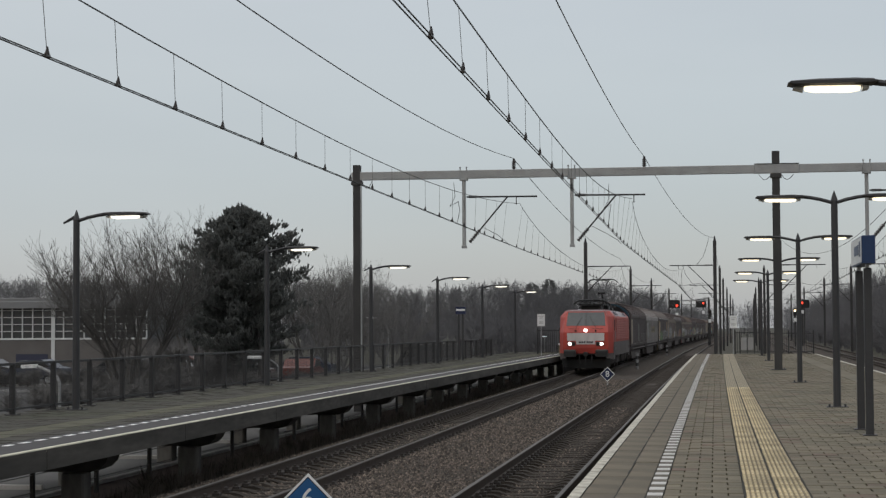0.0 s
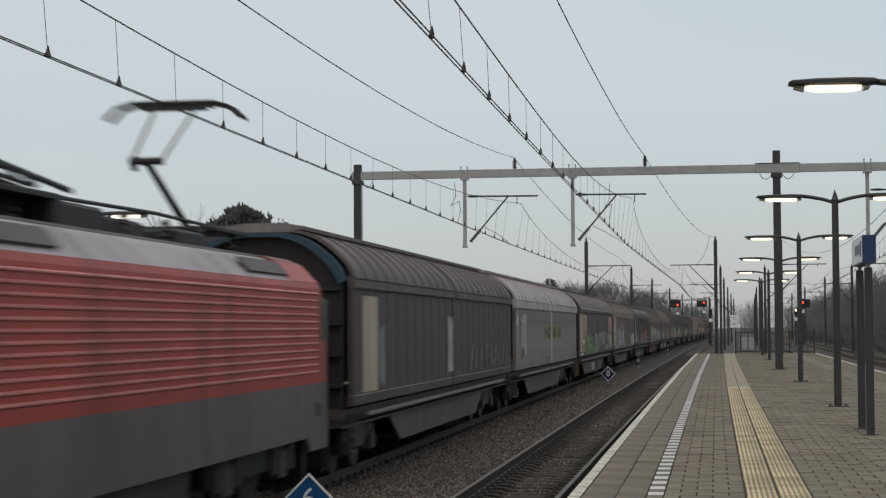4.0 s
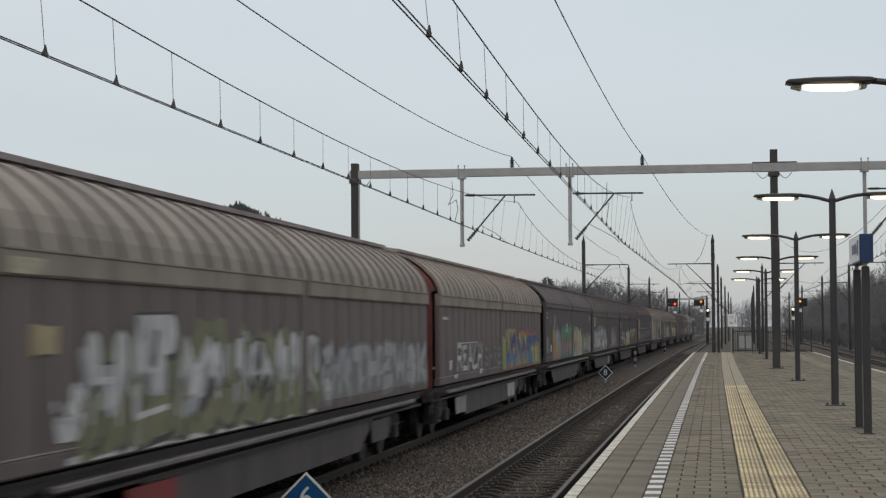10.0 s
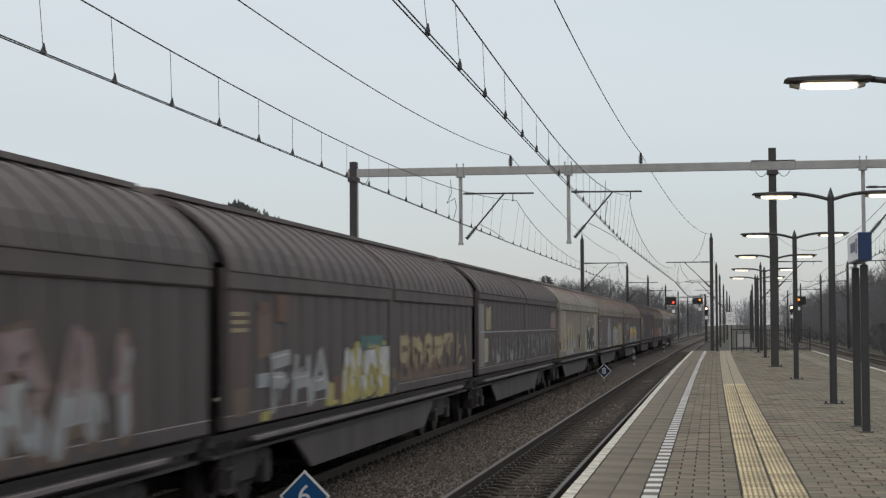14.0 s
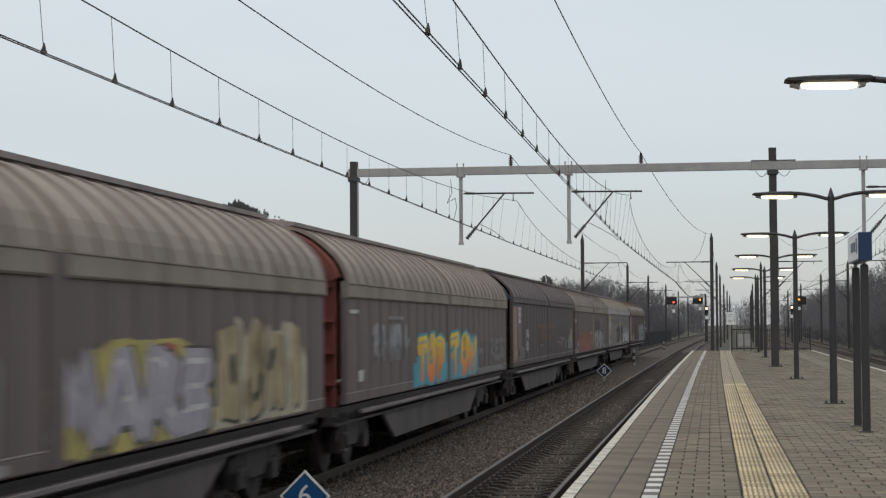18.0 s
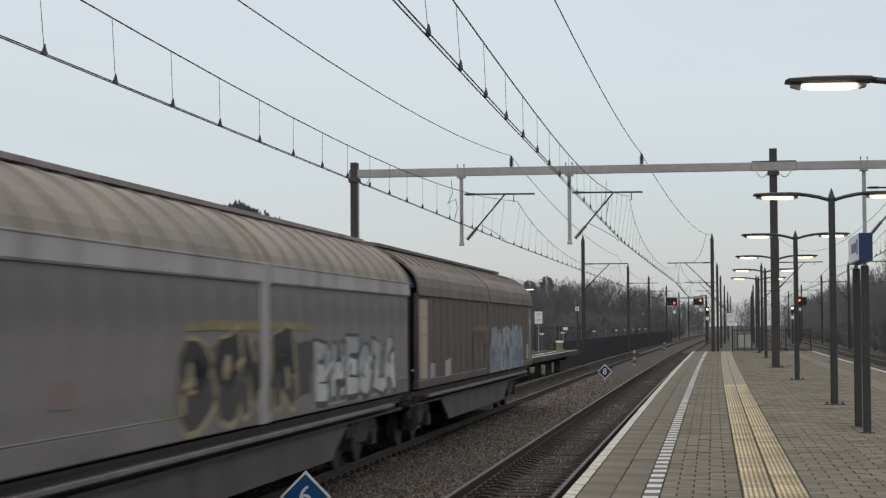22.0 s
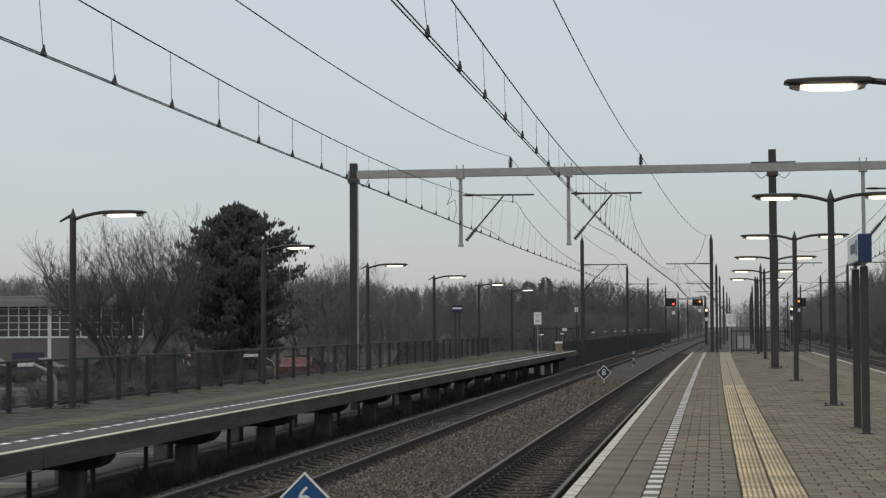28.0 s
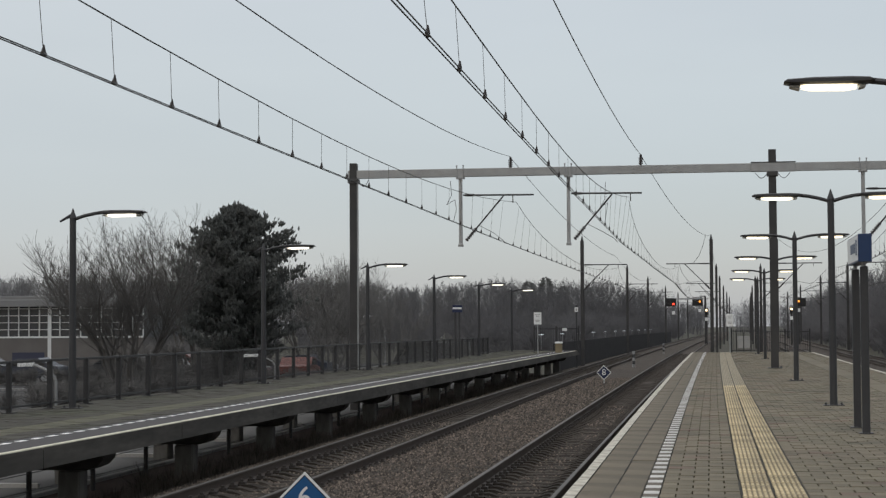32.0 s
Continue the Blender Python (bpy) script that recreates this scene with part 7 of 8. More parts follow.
SPECS = [
    dict(label="dark grey sliding-wall goods wagon with cream corner strip", body="char", roof="roofdark", eave="roofdark", end="blue", rib="dark", panels=[(-10.3, -9.0, "cream")],
         tags=[(2.4, 10.4, 1.41, 2.12, "/I/II/I/I", "grey", dict(weight=.12))], smears=[(-.95, -.25, 1.40, 2.78, "silver"), (-8.9, -8.3, 1.42, 2.6, "grey")]),
    dict(label="light grey sliding-wall goods wagon with yellow sprayed block", make="flat", body="grey", roof="pale", eave="pale", end="dark", rib="light", post=1, panels=[(-10.95, -10.4, "light")],
         tags=[(-2.5, 3.7, 2.08, 2.47, "HEDSIE", "soot", dict(back="mustard", weight=.2, jump=.05))], smears=[(-2.8, 3.9, 2.04, 2.13, "mustard"), (-2.7, 3.8, 2.44, 2.52, "mustard"), (-7.6, -7.1, 1.9, 2.2, "rose"), (-9.6, -8.1, 1.52, 2.9, "silver"), (-9.3, -8.3, 1.6, 2.1, "pale")],
         cards=[(-9.5, 2.62, .6, .05, "white"), (-9.5, 2.5, .7, .04, "grey"), (-9.4, 1.6, .5, .25, "black"), (-10.8, 2.5, .4, .3, "white")]),
    dict(label="brown-roofed goods wagon with orange corners and green spraying", body="darker", roof="roofbrown", eave="roofbrown", end="roofdark", rib="light", post=1, step="yellowstep",
         panels=[(-10.95, -9.58, "cream"), (-9.48, -8.42, "orange"), (-8.32, -7.2, "orange"), (7.7, 9.3, "orange"), (9.4, 10.8, "light")],
         tags=[(-8.1, -2.5, 1.24, 2.12, "ODBO", "leaf", dict(edge="soot", weight=.22, back="green", low="leaf", foot=.4, rim=1.2, blobs="pale soot white pale soot leaf grey")), (-2.3, 1.2, 1.22, 2.30, "SHRO", "silver", dict(edge="soot", weight=.12)), (1.5, 7.4, 1.28, 2.28, "T/PC||", "silver", dict(edge="soot", weight=.11)),
               (7.7, 10.9, 1.30, 2.2, "RAR", "pale", dict(edge="soot", weight=.17))],
         smears=[(-10.9, -9.7, 1.40, 2.2, "white"), (-9.4, -8.5, 2.42, 3.05, "silver"), (-9.0, -8.5, 1.45, 1.7, "rose"), (-10.8, -9.2, 1.24, 1.36, "white")],
         cards=[(-10.4, 2.84, .5, .19, "yellow"), (-10.35, 2.9, .4, .07, "black"), (-8.1, 2.48, .56, .46, "white"), (-8.0, 2.55, .35, .3, "rose"), (-9.45, 1.73, .95, .15, "white"), (-10.15, 1.55, .4, .25, "black"), (-10.1, 1.6, .28, .16, "white"), (-9.4, 2.55, .8, .03, "amber")]
         + [(-10.6 + 1.05 * i, 3.225, .8, .045, "white", .0385) for i in range(21)], flaps=[(-.6, "pale"), (3.2, "belly")]),
    dict(label="beige-roofed goods wagon with silver sprayed lettering", make="broad", body="brown", roof="beige", eave="beige", end="dark", rib="roofdark", post=1, panels=[(-10.95, -10.0, "cream"), (-9.75, -8.75, "cream")],
         tags=[(-7.6, -.9, 1.30, 2.46, "RSMUMK", "silver", dict(edge="soot", weight=.17, back="grey", top="pale", overlap=1.15, gleam="white", blobs="white soot white grey mustard")), (1.4, 5.9, 1.30, 2.28, "TUNI", "grey", dict(edge="brown", weight=.15, low="mustard")), (7.4, 10.9, 1.30, 2.05, "CTA", "white", dict(edge="sky", weight=.17, back="pale"))],
         smears=[(-8.5, -.9, 1.24, 1.5, "silver"), (-8.4, -7.9, 1.9, 2.2, "orange"), (-1.0, -.2, 1.24, 1.66, "pink"), (6.0, 7.4, 1.36, 1.9, "amber"), (-9.7, -8.8, 1.5, 1.85, "orange"), (-10.9, -10.1, 1.6, 1.85, "sand"), (-9.0, -8.4, 1.3, 1.8, "rose"), (-5.6, -1.2, 2.3, 2.6, "grey")],
         cards=[(-10.8, 2.70, .5, .2, "brown"), (-10.8, 2.2, .6, .3, "white"), (-9.6, 2.5, .6, .05, "brown"), (-9.6, 2.38, .6, .04, "brown"), (-10.8, 2.0, .6, .05, "rose"), (-10.8, 1.45, .6, .07, "sand")]),
    dict(label="charcoal goods wagon with pale patches and orange spraying", make="smooth", body="char", roof="roofdark", eave="roofdark", end="dark", rib="dark", panels=[(-10.95, -10.0, "cream")],
         tags=[(-3.1, 2.3, 1.32, 2.0, "ETHE", "rose", dict(edge="grey", weight=.26, back="rose", low="pink", foot=.5, blobs="pink grey teal pink azure grey")), (2.5, 8.0, 1.30, 2.30, "FMRI", "orange", dict(edge="soot", top="coral", low="sand", weight=.22, rim=1.2, gleam="cream", cut=.6)), (8.1, 10.5, 1.42, 2.05, "II/", "grey", dict(weight=.14))],
         smears=[(-9.8, -8.95, 1.40, 2.17, "sand"), (-8.75, -7.95, 1.42, 2.15, "grey"), (-7.6, -6.75, 1.40, 1.72, "cream"), (-4.4, -3.6, 1.40, 1.66, "sand"), (-3.3, 1.9, 2.05, 2.55, "soot"), (-1.2, .2, 2.0, 2.6, "grey"), (2.3, 7.9, 1.24, 1.42, "grey"), (8.3, 9.0, 1.4, 1.7, "pale")],
         cards=[(-10.8, 2.6, .6, .18, "brown"), (-10.8, 2.2, .6, .05, "brown"), (-10.8, 1.6, .5, .3, "brown"), (-8.5, 1.75, .4, .07, "pale")]),
    dict(label="red-ended goods wagon with white and green sprayed lettering", make="deep", body="brown", roof="beige", eave="beige", end="red", rib="roofdark",
         tags=[(-9.8, -8.9, 1.40, 2.02, "J", "white", dict(weight=.22)), (-9.0, 1.0, 1.23, 2.55, "HEMUONR", "pale", dict(edge="soot", top="white", low="olive", foot=.45, weight=.2, back="olive", jump=.25, rim=1.25, gleam="white", overlap=1.12, blobs="white white olive lime pale soot")),
               (.9, 10.9, 1.36, 2.18, "CRTHEWSK", "silver", dict(edge="grey", weight=.18, back="grey", top="pale", blobs="pale white grey sky"))],
         smears=[(-9.4, .9, 1.22, 1.36, "white"), (2.5, 7.0, 1.34, 1.9, "sky"), (-10.3, -9.6, 2.2, 2.5, "sand")], cards=[(-10.8, 2.905, .75, .14, "cream", .032)], flaps=[(-6.2, "pink"), (7.0, "belly")]),
    dict(label="red-ended beige-roofed goods wagon with blue and orange spraying", make="deep", body="brown", roof="beige", eave="beige", end="red", rib="tan",
         tags=[(-8.5, -4.1, 1.40, 2.08, "REALH", "white", dict(weight=.10, jump=.05)), (-3.7, -.1, 1.42, 1.95, "SHRE", "grey", dict(weight=.1)), (.9, 9.6, 1.30, 2.26, "UONNET", "azure", dict(edge="coral", weight=.17, back="acid", rim=1.7, top="blue", overlap=1.1))],
         smears=[(.3, 1.8, 1.24, 2.2, "acid"), (4.2, 7.2, 1.95, 2.35, "coral"), (8.6, 10.4, 1.22, 2.0, "lime"), (9.0, 9.9, 1.5, 1.9, "orange"), (.9, 3.6, 2.1, 2.4, "lime")],
         cards=[(-10.6, 2.60, .75, .06, "white"), (-9.66, 1.51, .35, .2, "white"), (-8.9, 1.30, .5, .08, "white"), (-4.6, 1.30, .5, .12, "white"), (-8.5, 2.06, 3.6, .025, "white")], flaps=[(-6.3, "silver"), (4.2, "white")]),
    dict(label="charcoal goods wagon covered in bright multicoloured spraying", body="darker", roof="roofdark", eave="roofdark", end="dark", rib="dark",
         tags=[(-8.5, -7.1, 1.25, 2.4, "3", "amber", dict(edge="grey", weight=.26)), (-7.2, -5.2, 1.25, 2.36, "R|", "pale", dict(edge="sky", weight=.2, low="amber", back="grey")), (-4.8, .1, 1.26, 2.46, "HRAB", "pink", dict(edge="teal", top="emerald", low="rose", weight=.25, back="rose", cut=.62, overlap=1.1, gleam="pale", blobs="white emerald orange white teal")),
               (.7, 5.3, 1.24, 2.38, "OTII", "sand", dict(edge="cream", weight=.26, back="cream", rim=1.25, jump=.04, low="olive")), (5.7, 10.8, 1.28, 2.14, "NXRAMEA", "silver", dict(edge="soot", top="rose", weight=.19, back="grey", overlap=1.15, jump=.25, blobs="emerald emerald emerald emerald emerald white white orange yellow yellow teal emerald leaf white rust yellow rose"))],
         smears=[(-10.8, -9.9, 1.5, 2.1, "grey"), (-9.8, -8.9, 2.5, 3.0, "rust"), (-8.0, -7.2, 2.4, 2.9, "grey"), (.5, 5.5, 1.22, 1.4, "cream"), (5.8, 10.6, 1.22, 1.34, "emerald"), (-8.6, -7.2, 1.24, 1.6, "orange")],
         cards=[(-10.7, 2.72, .5, .07, "pale"), (-10.7, 2.86, .4, .07, "pale"), (9.5, 2.69, .8, .23, "rose"), (8.6, 2.5, .5, .4, "brown"), (-9.4, 1.55, .5, .25, "white")]),
    dict(label="charcoal goods wagon with silver-white sprayed lettering", make="deep", body="darker", roof="roofbrown", eave="roofdark", end="dark", rib="roofdark",
         tags=[(-9.9, -.4, 1.30, 2.42, "DMUNTUNI", "silver", dict(edge="soot", weight=.19, back="grey", top="pale", low="white", rim=1.3, overlap=1.12, gleam="white", jump=.25, blobs="white sand grey rose white rust yellow white")), (3.4, 8.6, 1.28, 2.48, "HRAI", "silver", dict(edge="brown", weight=.17, top="rose", low="pale"))],
         smears=[(-10.2, -.4, 1.22, 1.4, "grey"), (-9.9, -9.0, 1.24, 1.6, "orange"), (2.6, 3.4, 1.25, 1.5, "orange"), (-.6, .2, 1.24, 1.5, "rust"), (-6.0, -5.2, 1.4, 1.9, "sand"), (-3.4, -2.6, 1.5, 1.9, "rust"), (-7.6, -3.0, 2.25, 2.48, "grey")],
         cards=[(-9.88, 2.41, .85, .47, "cream"), (-9.65, 2.6, .4, .2, "rust"), (-8.7, 2.52, .7, .3, "brown")], flaps=[(4.5, "silver")]),
    dict(label="charcoal goods wagon with white and yellow sprayed lettering", make="deep", body="darker", roof="roofdark", eave="roofdark", end="dark", rib="dark", panels=[(-10.95, -10.0, "umber")],
         tags=[(-9.0, -5.3, 1.32, 2.10, "FHA", "silver", dict(edge="pale", weight=.14, rim=1.25, gleam="white")), (-4.2, .2, 1.22, 2.14, "USB", "white", dict(edge="soot", low="yellow", weight=.23, back="yellow", rim=1.25, foot=.55, overlap=1.1)), (.8, 10.6, 1.45, 2.28, "RDBRTII", "sand", dict(edge="brown", weight=.15, low="brown"))],
         smears=[(-9.4, -8.9, 1.22, 1.36, "yellow"), (-5.5, -4.6, 1.22, 1.62, "yellow"), (-4.9, -4.3, 1.3, 1.7, "rust"), (-2.8, -.8, 2.05, 2.3, "teal"), (-.3, .9, 1.24, 1.6, "rust"), (-.6, .5, 1.22, 1.45, "blue"), (-9.6, -8.8, 2.0, 2.7, "brown"), (.8, 10.2, 1.40, 1.55, "brown")],
         cards=[(-10.84, 2.37, .75, .05, "sand"), (-10.84, 2.47, .75, .05, "sand"), (-10.84, 2.57, .75, .05, "sand"), (-8.6, 2.5, .68, .37, "rust"), (-9.55, 2.6, .5, .16, "rust"), (-9.6, 1.66, .6, .18, "pale"), (-10.75, 1.34, .75, .34, "brown")]),
    dict(label="dark goods wagon with cream corner and faded lettering", body="dark", roof="roofbrown", eave="roofbrown", end="dark", rib="roofdark", panels=[(-10.95, -9.9, "light")],
         tags=[(-8.6, .0, 1.42, 2.2, "IUIIUIII", "grey", dict(weight=.17, low="silver")), (.5, 10.7, 1.42, 2.2, "IIUIIIIUII", "grey", dict(weight=.16, top="silver"))],
         smears=[(-10.9, -9.9, 1.5, 2.2, "cream"), (-9.6, -8.5, 2.3, 2.95, "sand"), (8.6, 10.7, 2.3, 2.95, "rose"), (-10.8, -9.9, 2.3, 2.95, "pale")], cards=[(-10.8, 2.25, 21.5, .035, "silver"), (-9.9, 1.5, .7, .6, "cream")]),
    dict(label="beige goods wagon with pale panels and black-white spraying", make="flat", body="khaki", roof="olive", eave="olive", end="dark", rib="tan", ridge="ridge", post=1, panels=[(-10.95, -10.3, "light"), (-10.2, -9.4, "cream"), (-9.2, -8.1, "cream"), (8.3, 9.5, "cream"), (9.58, 10.8, "light")],
         tags=[(-7.9, -4.3, 1.40, 2.62, "III", "sand", dict(edge="brown", weight=.34, low="sky", jump=.3, rim=1.15, back="cream")), (-4.3, -3.2, 1.42, 2.0, "A", "cream", dict(weight=.2, low="pale")), (3.3, 7.9, 1.26, 2.42, "CUSE", "black", dict(edge="white", weight=.24, back="cream", rim=1.35, overlap=1.08))],
         smears=[(2.2, 3.4, 1.3, 2.1, "cream"), (7.6, 8.3, 1.35, 2.5, "olive"), (3.4, 7.6, 2.25, 2.6, "olive"), (3.4, 7.9, 1.24, 1.45, "white"), (-7.9, -4.2, 1.24, 1.46, "pale"), (-1.6, -.9, 1.42, 2.05, "black")],
         cards=[(-9.0, 1.52, .5, .42, "amber"), (-.8, 1.45, .3, .28, "white"), (-10.85, 1.5, .45, .3, "black"), (3.63, 2.48, .25, .28, "cream"), (3.63, 2.66, .72, .10, "cream"), (-10.85, 2.6, .4, .05, "grey"), (-10.85, 2.75, .4, .05, "grey")]),
    dict(label="red-ended grey-brown goods wagon with grey and yellow spraying", make="deep", body="brown", roof="beige", eave="beige", end="red", rib="tan", ridge="ridge",
         tags=[(-4.4, -1.4, 1.30, 2.85, "A", "silver", dict(weight=.3, back="grey")), (-.1, 4.9, 1.23, 2.24, "MARE", "lilac", dict(edge="soot", weight=.25, back="yellow", top="lilac", rim=1.25, overlap=1.15, gleam="white")), (5.3, 9.7, 1.32, 2.52, "EBAI", "sand", dict(edge="black", weight=.27, back="cream", rim=1.12, jump=.03, overlap=1.06))],
         smears=[(-.2, .9, 1.24, 1.9, "yellow"), (1.0, 4.4, 2.05, 2.34, "yellow"), (.9, 1.7, 1.9, 2.2, "coral"), (3.0, 3.6, 2.0, 2.3, "coral"), (4.2, 5.2, 1.22, 1.55, "yellow"), (4.9, 9.8, 1.24, 1.42, "cream"), (-9.9, -9.0, 1.6, 2.2, "grey"), (-4.5, -1.2, 1.22, 1.4, "silver")],
         cards=[(-10.9, 2.61, .7, .06, "white"), (-10.4, 1.55, .4, .16, "white")]),
    dict(label="red-ended grey-brown goods wagon with orange and cyan spraying", make="deep", body="brown", roof="beige", eave="beige", end="red", rib="tan", ridge="ridge",
         tags=[(-8.9, -5.2, 1.80, 2.50, "RIUDI", "pale", dict(weight=.19, jump=.05, low="grey")), (-4.2, -.6, 1.24, 2.27, "TOP", "sunset", dict(edge="cyan", weight=.22, back="cyan", rim=1.45, overlap=1.1, jump=.06, gleam="cream")), (.3, 4.6, 1.24, 2.27, "TOW", "sunset", dict(edge="cyan", weight=.22, back="cyan", rim=1.45, overlap=1.1, jump=.06, gleam="cream")),
               (5.0, 10.5, 1.50, 2.12, "HIRES", "grey", dict(weight=.14))],
         smears=[(-4.7, -3.7, 1.22, 1.75, "cyan"), (-.9, .4, 1.24, 2.15, "cyan"), (4.3, 4.9, 1.30, 2.0, "cyan"), (5.0, 10.4, 1.24, 1.38, "grey")],
         cards=[(-10.8, 2.64, .7, .06, "white"), (-10.1, 1.53, .4, .18, "white"), (-7.3, 2.54, .22, .07, "pale"), (-6.9, 2.54, .22, .07, "pale"), (-6.5, 2.54, .22, .07, "pale"), (-6.1, 2.54, .22, .07, "pale")]),
    dict(label="blue-ended dark goods wagon with faded pinkish corner panels", body="dark", roof="roofdark", eave="roofdark", end="blue", rib="dark", panels=[(-10.95, -10.0, "faded"), (-9.9, -8.8, "tan")],
         tags=[(-7.5, -6.6, 1.95, 2.30, "R", "pale", dict(weight=.24)), (-7.5, -6.6, 1.62, 1.95, "S", "pale", dict(weight=.24)), (-3.6, 3.1, 1.98, 2.40, "HEDSIE", "rust", dict(weight=.13)), (-3.2, -1.8, 1.6, 1.8, "m", "grey", dict(weight=.12)), (3.4, 8.0, 1.5, 2.0, "hRmo", "grey", dict(weight=.1))],
         smears=[(-3.6, 3.1, 2.33, 2.46, "rust"), (-9.9, -8.9, 1.42, 1.75, "cream"), (-10.9, -10.1, 1.42, 2.4, "sand"), (8.3, 10.6, 1.45, 2.1, "grey"), (9.6, 10.2, 1.75, 2.3, "sand"), (-8.6, -8.0, 1.42, 1.8, "grey")],
         cards=[(-9.6, 2.50, .62, .47, "white"), (-9.5, 2.6, .4, .1, "rose"), (-9.5, 2.8, .4, .1, "rose"), (-9.65, 1.5, .3, .22, "black")]),
    dict(label="brown goods wagon with orange and silver sprayed lettering", make="broad", body="brown", roof="beige", eave="khaki", end="dark", rib="roofdark", post=1, step="yellowstep", panels=[(-10.95, -10.08, "umber"), (-9.6, -8.8, "umber")],
         tags=[(-8.8, -.4, 1.34, 2.16, "CRAWNAFE", "orange", dict(edge="soot", top="coral", weight=.19, gleam="cream", rim=1.3)), (.7, 8.3, 1.26, 2.16, "RSMEAL", "silver", dict(edge="soot", weight=.18, top="pale"))],
         smears=[(-8.1, -1.1, 1.24, 1.5, "pink"), (-9.0, -8.0, 1.4, 1.85, "grey"), (.5, 8.4, 1.24, 1.38, "grey"), (1.0, 5.0, 2.1, 2.7, "soot"), (5.4, 6.4, 2.2, 2.7, "grey"), (-10.8, -9.0, 1.24, 1.5, "grey"), (-10.9, -10.2, 1.5, 2.7, "brown")],
         cards=[(-9.55, 1.53, .42, .24, "white"), (-9.45, 1.66, .25, .1, "black"), (-10.85, 2.1, .75, .03, "rust"), (-10.85, 2.55, .7, .12, "sand")]),
    dict(label="grey pale-roofed goods wagon with black and white spraying", make="flat", body="grey", roof="beige", eave="pale", end="dark", rib="beige", post=1, panels=[(-10.95, -10.2, "cream"), (-9.6, -9.0, "cream")],
         tags=[(-3.8, 1.7, 1.28, 2.40, "3SMR", "black", dict(edge="sand", weight=.22, rim=1.35, low="soot", overlap=1.1)), (2.8, 9.6, 1.30, 2.24, "EHESZA", "white", dict(edge="soot", weight=.17, back="grey", top="pale"))],
         smears=[(-3.5, 2.6, 2.40, 2.53, "mustard"), (-3.8, 2.0, 1.5, 2.3, "brown"), (1.6, 2.8, 1.4, 2.35, "soot"), (2.7, 9.0, 1.26, 1.4, "pale"), (-4.5, 2.0, 1.48, 1.56, "olive"), (-7.6, -7.0, 1.7, 2.0, "rose")], cards=[(-10.8, 2.66, .45, .2, "yellow"), (-10.8, 2.2, .5, .3, "white"), (-9.5, 2.1, .4, .5, "white"), (-9.5, 1.6, .4, .25, "black")]),
    dict(label="brown goods wagon at the tail with blue spraying", make="smooth", body="umber", roof="clay", eave="clay", end="blue", rib="clay", short=1, panels=[(-10.95, -9.95, "cream"), (10.0, 10.6, "beige")],
         tags=[(-3.1, .0, 1.32, 2.42, "HHT", "brown", dict(weight=.2, top="rust", cut=.8)), (.3, 8.1, 1.22, 2.46, "AUIRIAO", "sky", dict(edge="soot", top="pale", low="sky", weight=.22, back="pale", overlap=1.1, rim=1.15, gleam="blue"))],
         smears=[(-3.2, .2, 2.3, 2.46, "brown"), (-9.6, -9.0, 1.36, 1.7, "pale"), (-7.5, -6.7, 1.34, 1.76, "cream"), (9.2, 9.8, 1.4, 1.9, "sand"), (.2, 7.6, 1.22, 1.5, "grey"), (1.0, 2.2, 1.4, 2.0, "brown"), (5.0, 6.2, 1.3, 1.9, "sand")], cards=[(10.2, 2.45, .3, .2, "white"), (-10.8, 2.25, .7, .04, "sand"), (-10.8, 2.6, .7, .03, "sand")])]


# ---- the locomotive ----
LP = {"red": paint("loco_red", (.42, .055, .038), (.35, .045, .032), .45), "grey": paint("loco_grey", (.125, .118, .112), None, .6), "white": paint("loco_white", (.58, .57, .55), (.48, .47, .45), .5),
      "roof": paint("loco_roof", (.33, .32, .325), None, .55), "rib": paint("loco_grille_rib", (.52, .20, .18), (.42, .15, .135), .5), "fan": paint("loco_vent", (.10, .10, .105), None, .7), "pinkroof": paint("loco_faded_roof", (.20, .10, .095), None, .6)}
M_screen = mat("windscreen_glass", (.066, .074, .078), (.052, .058, .062), .25, bump=0, spec=.35)


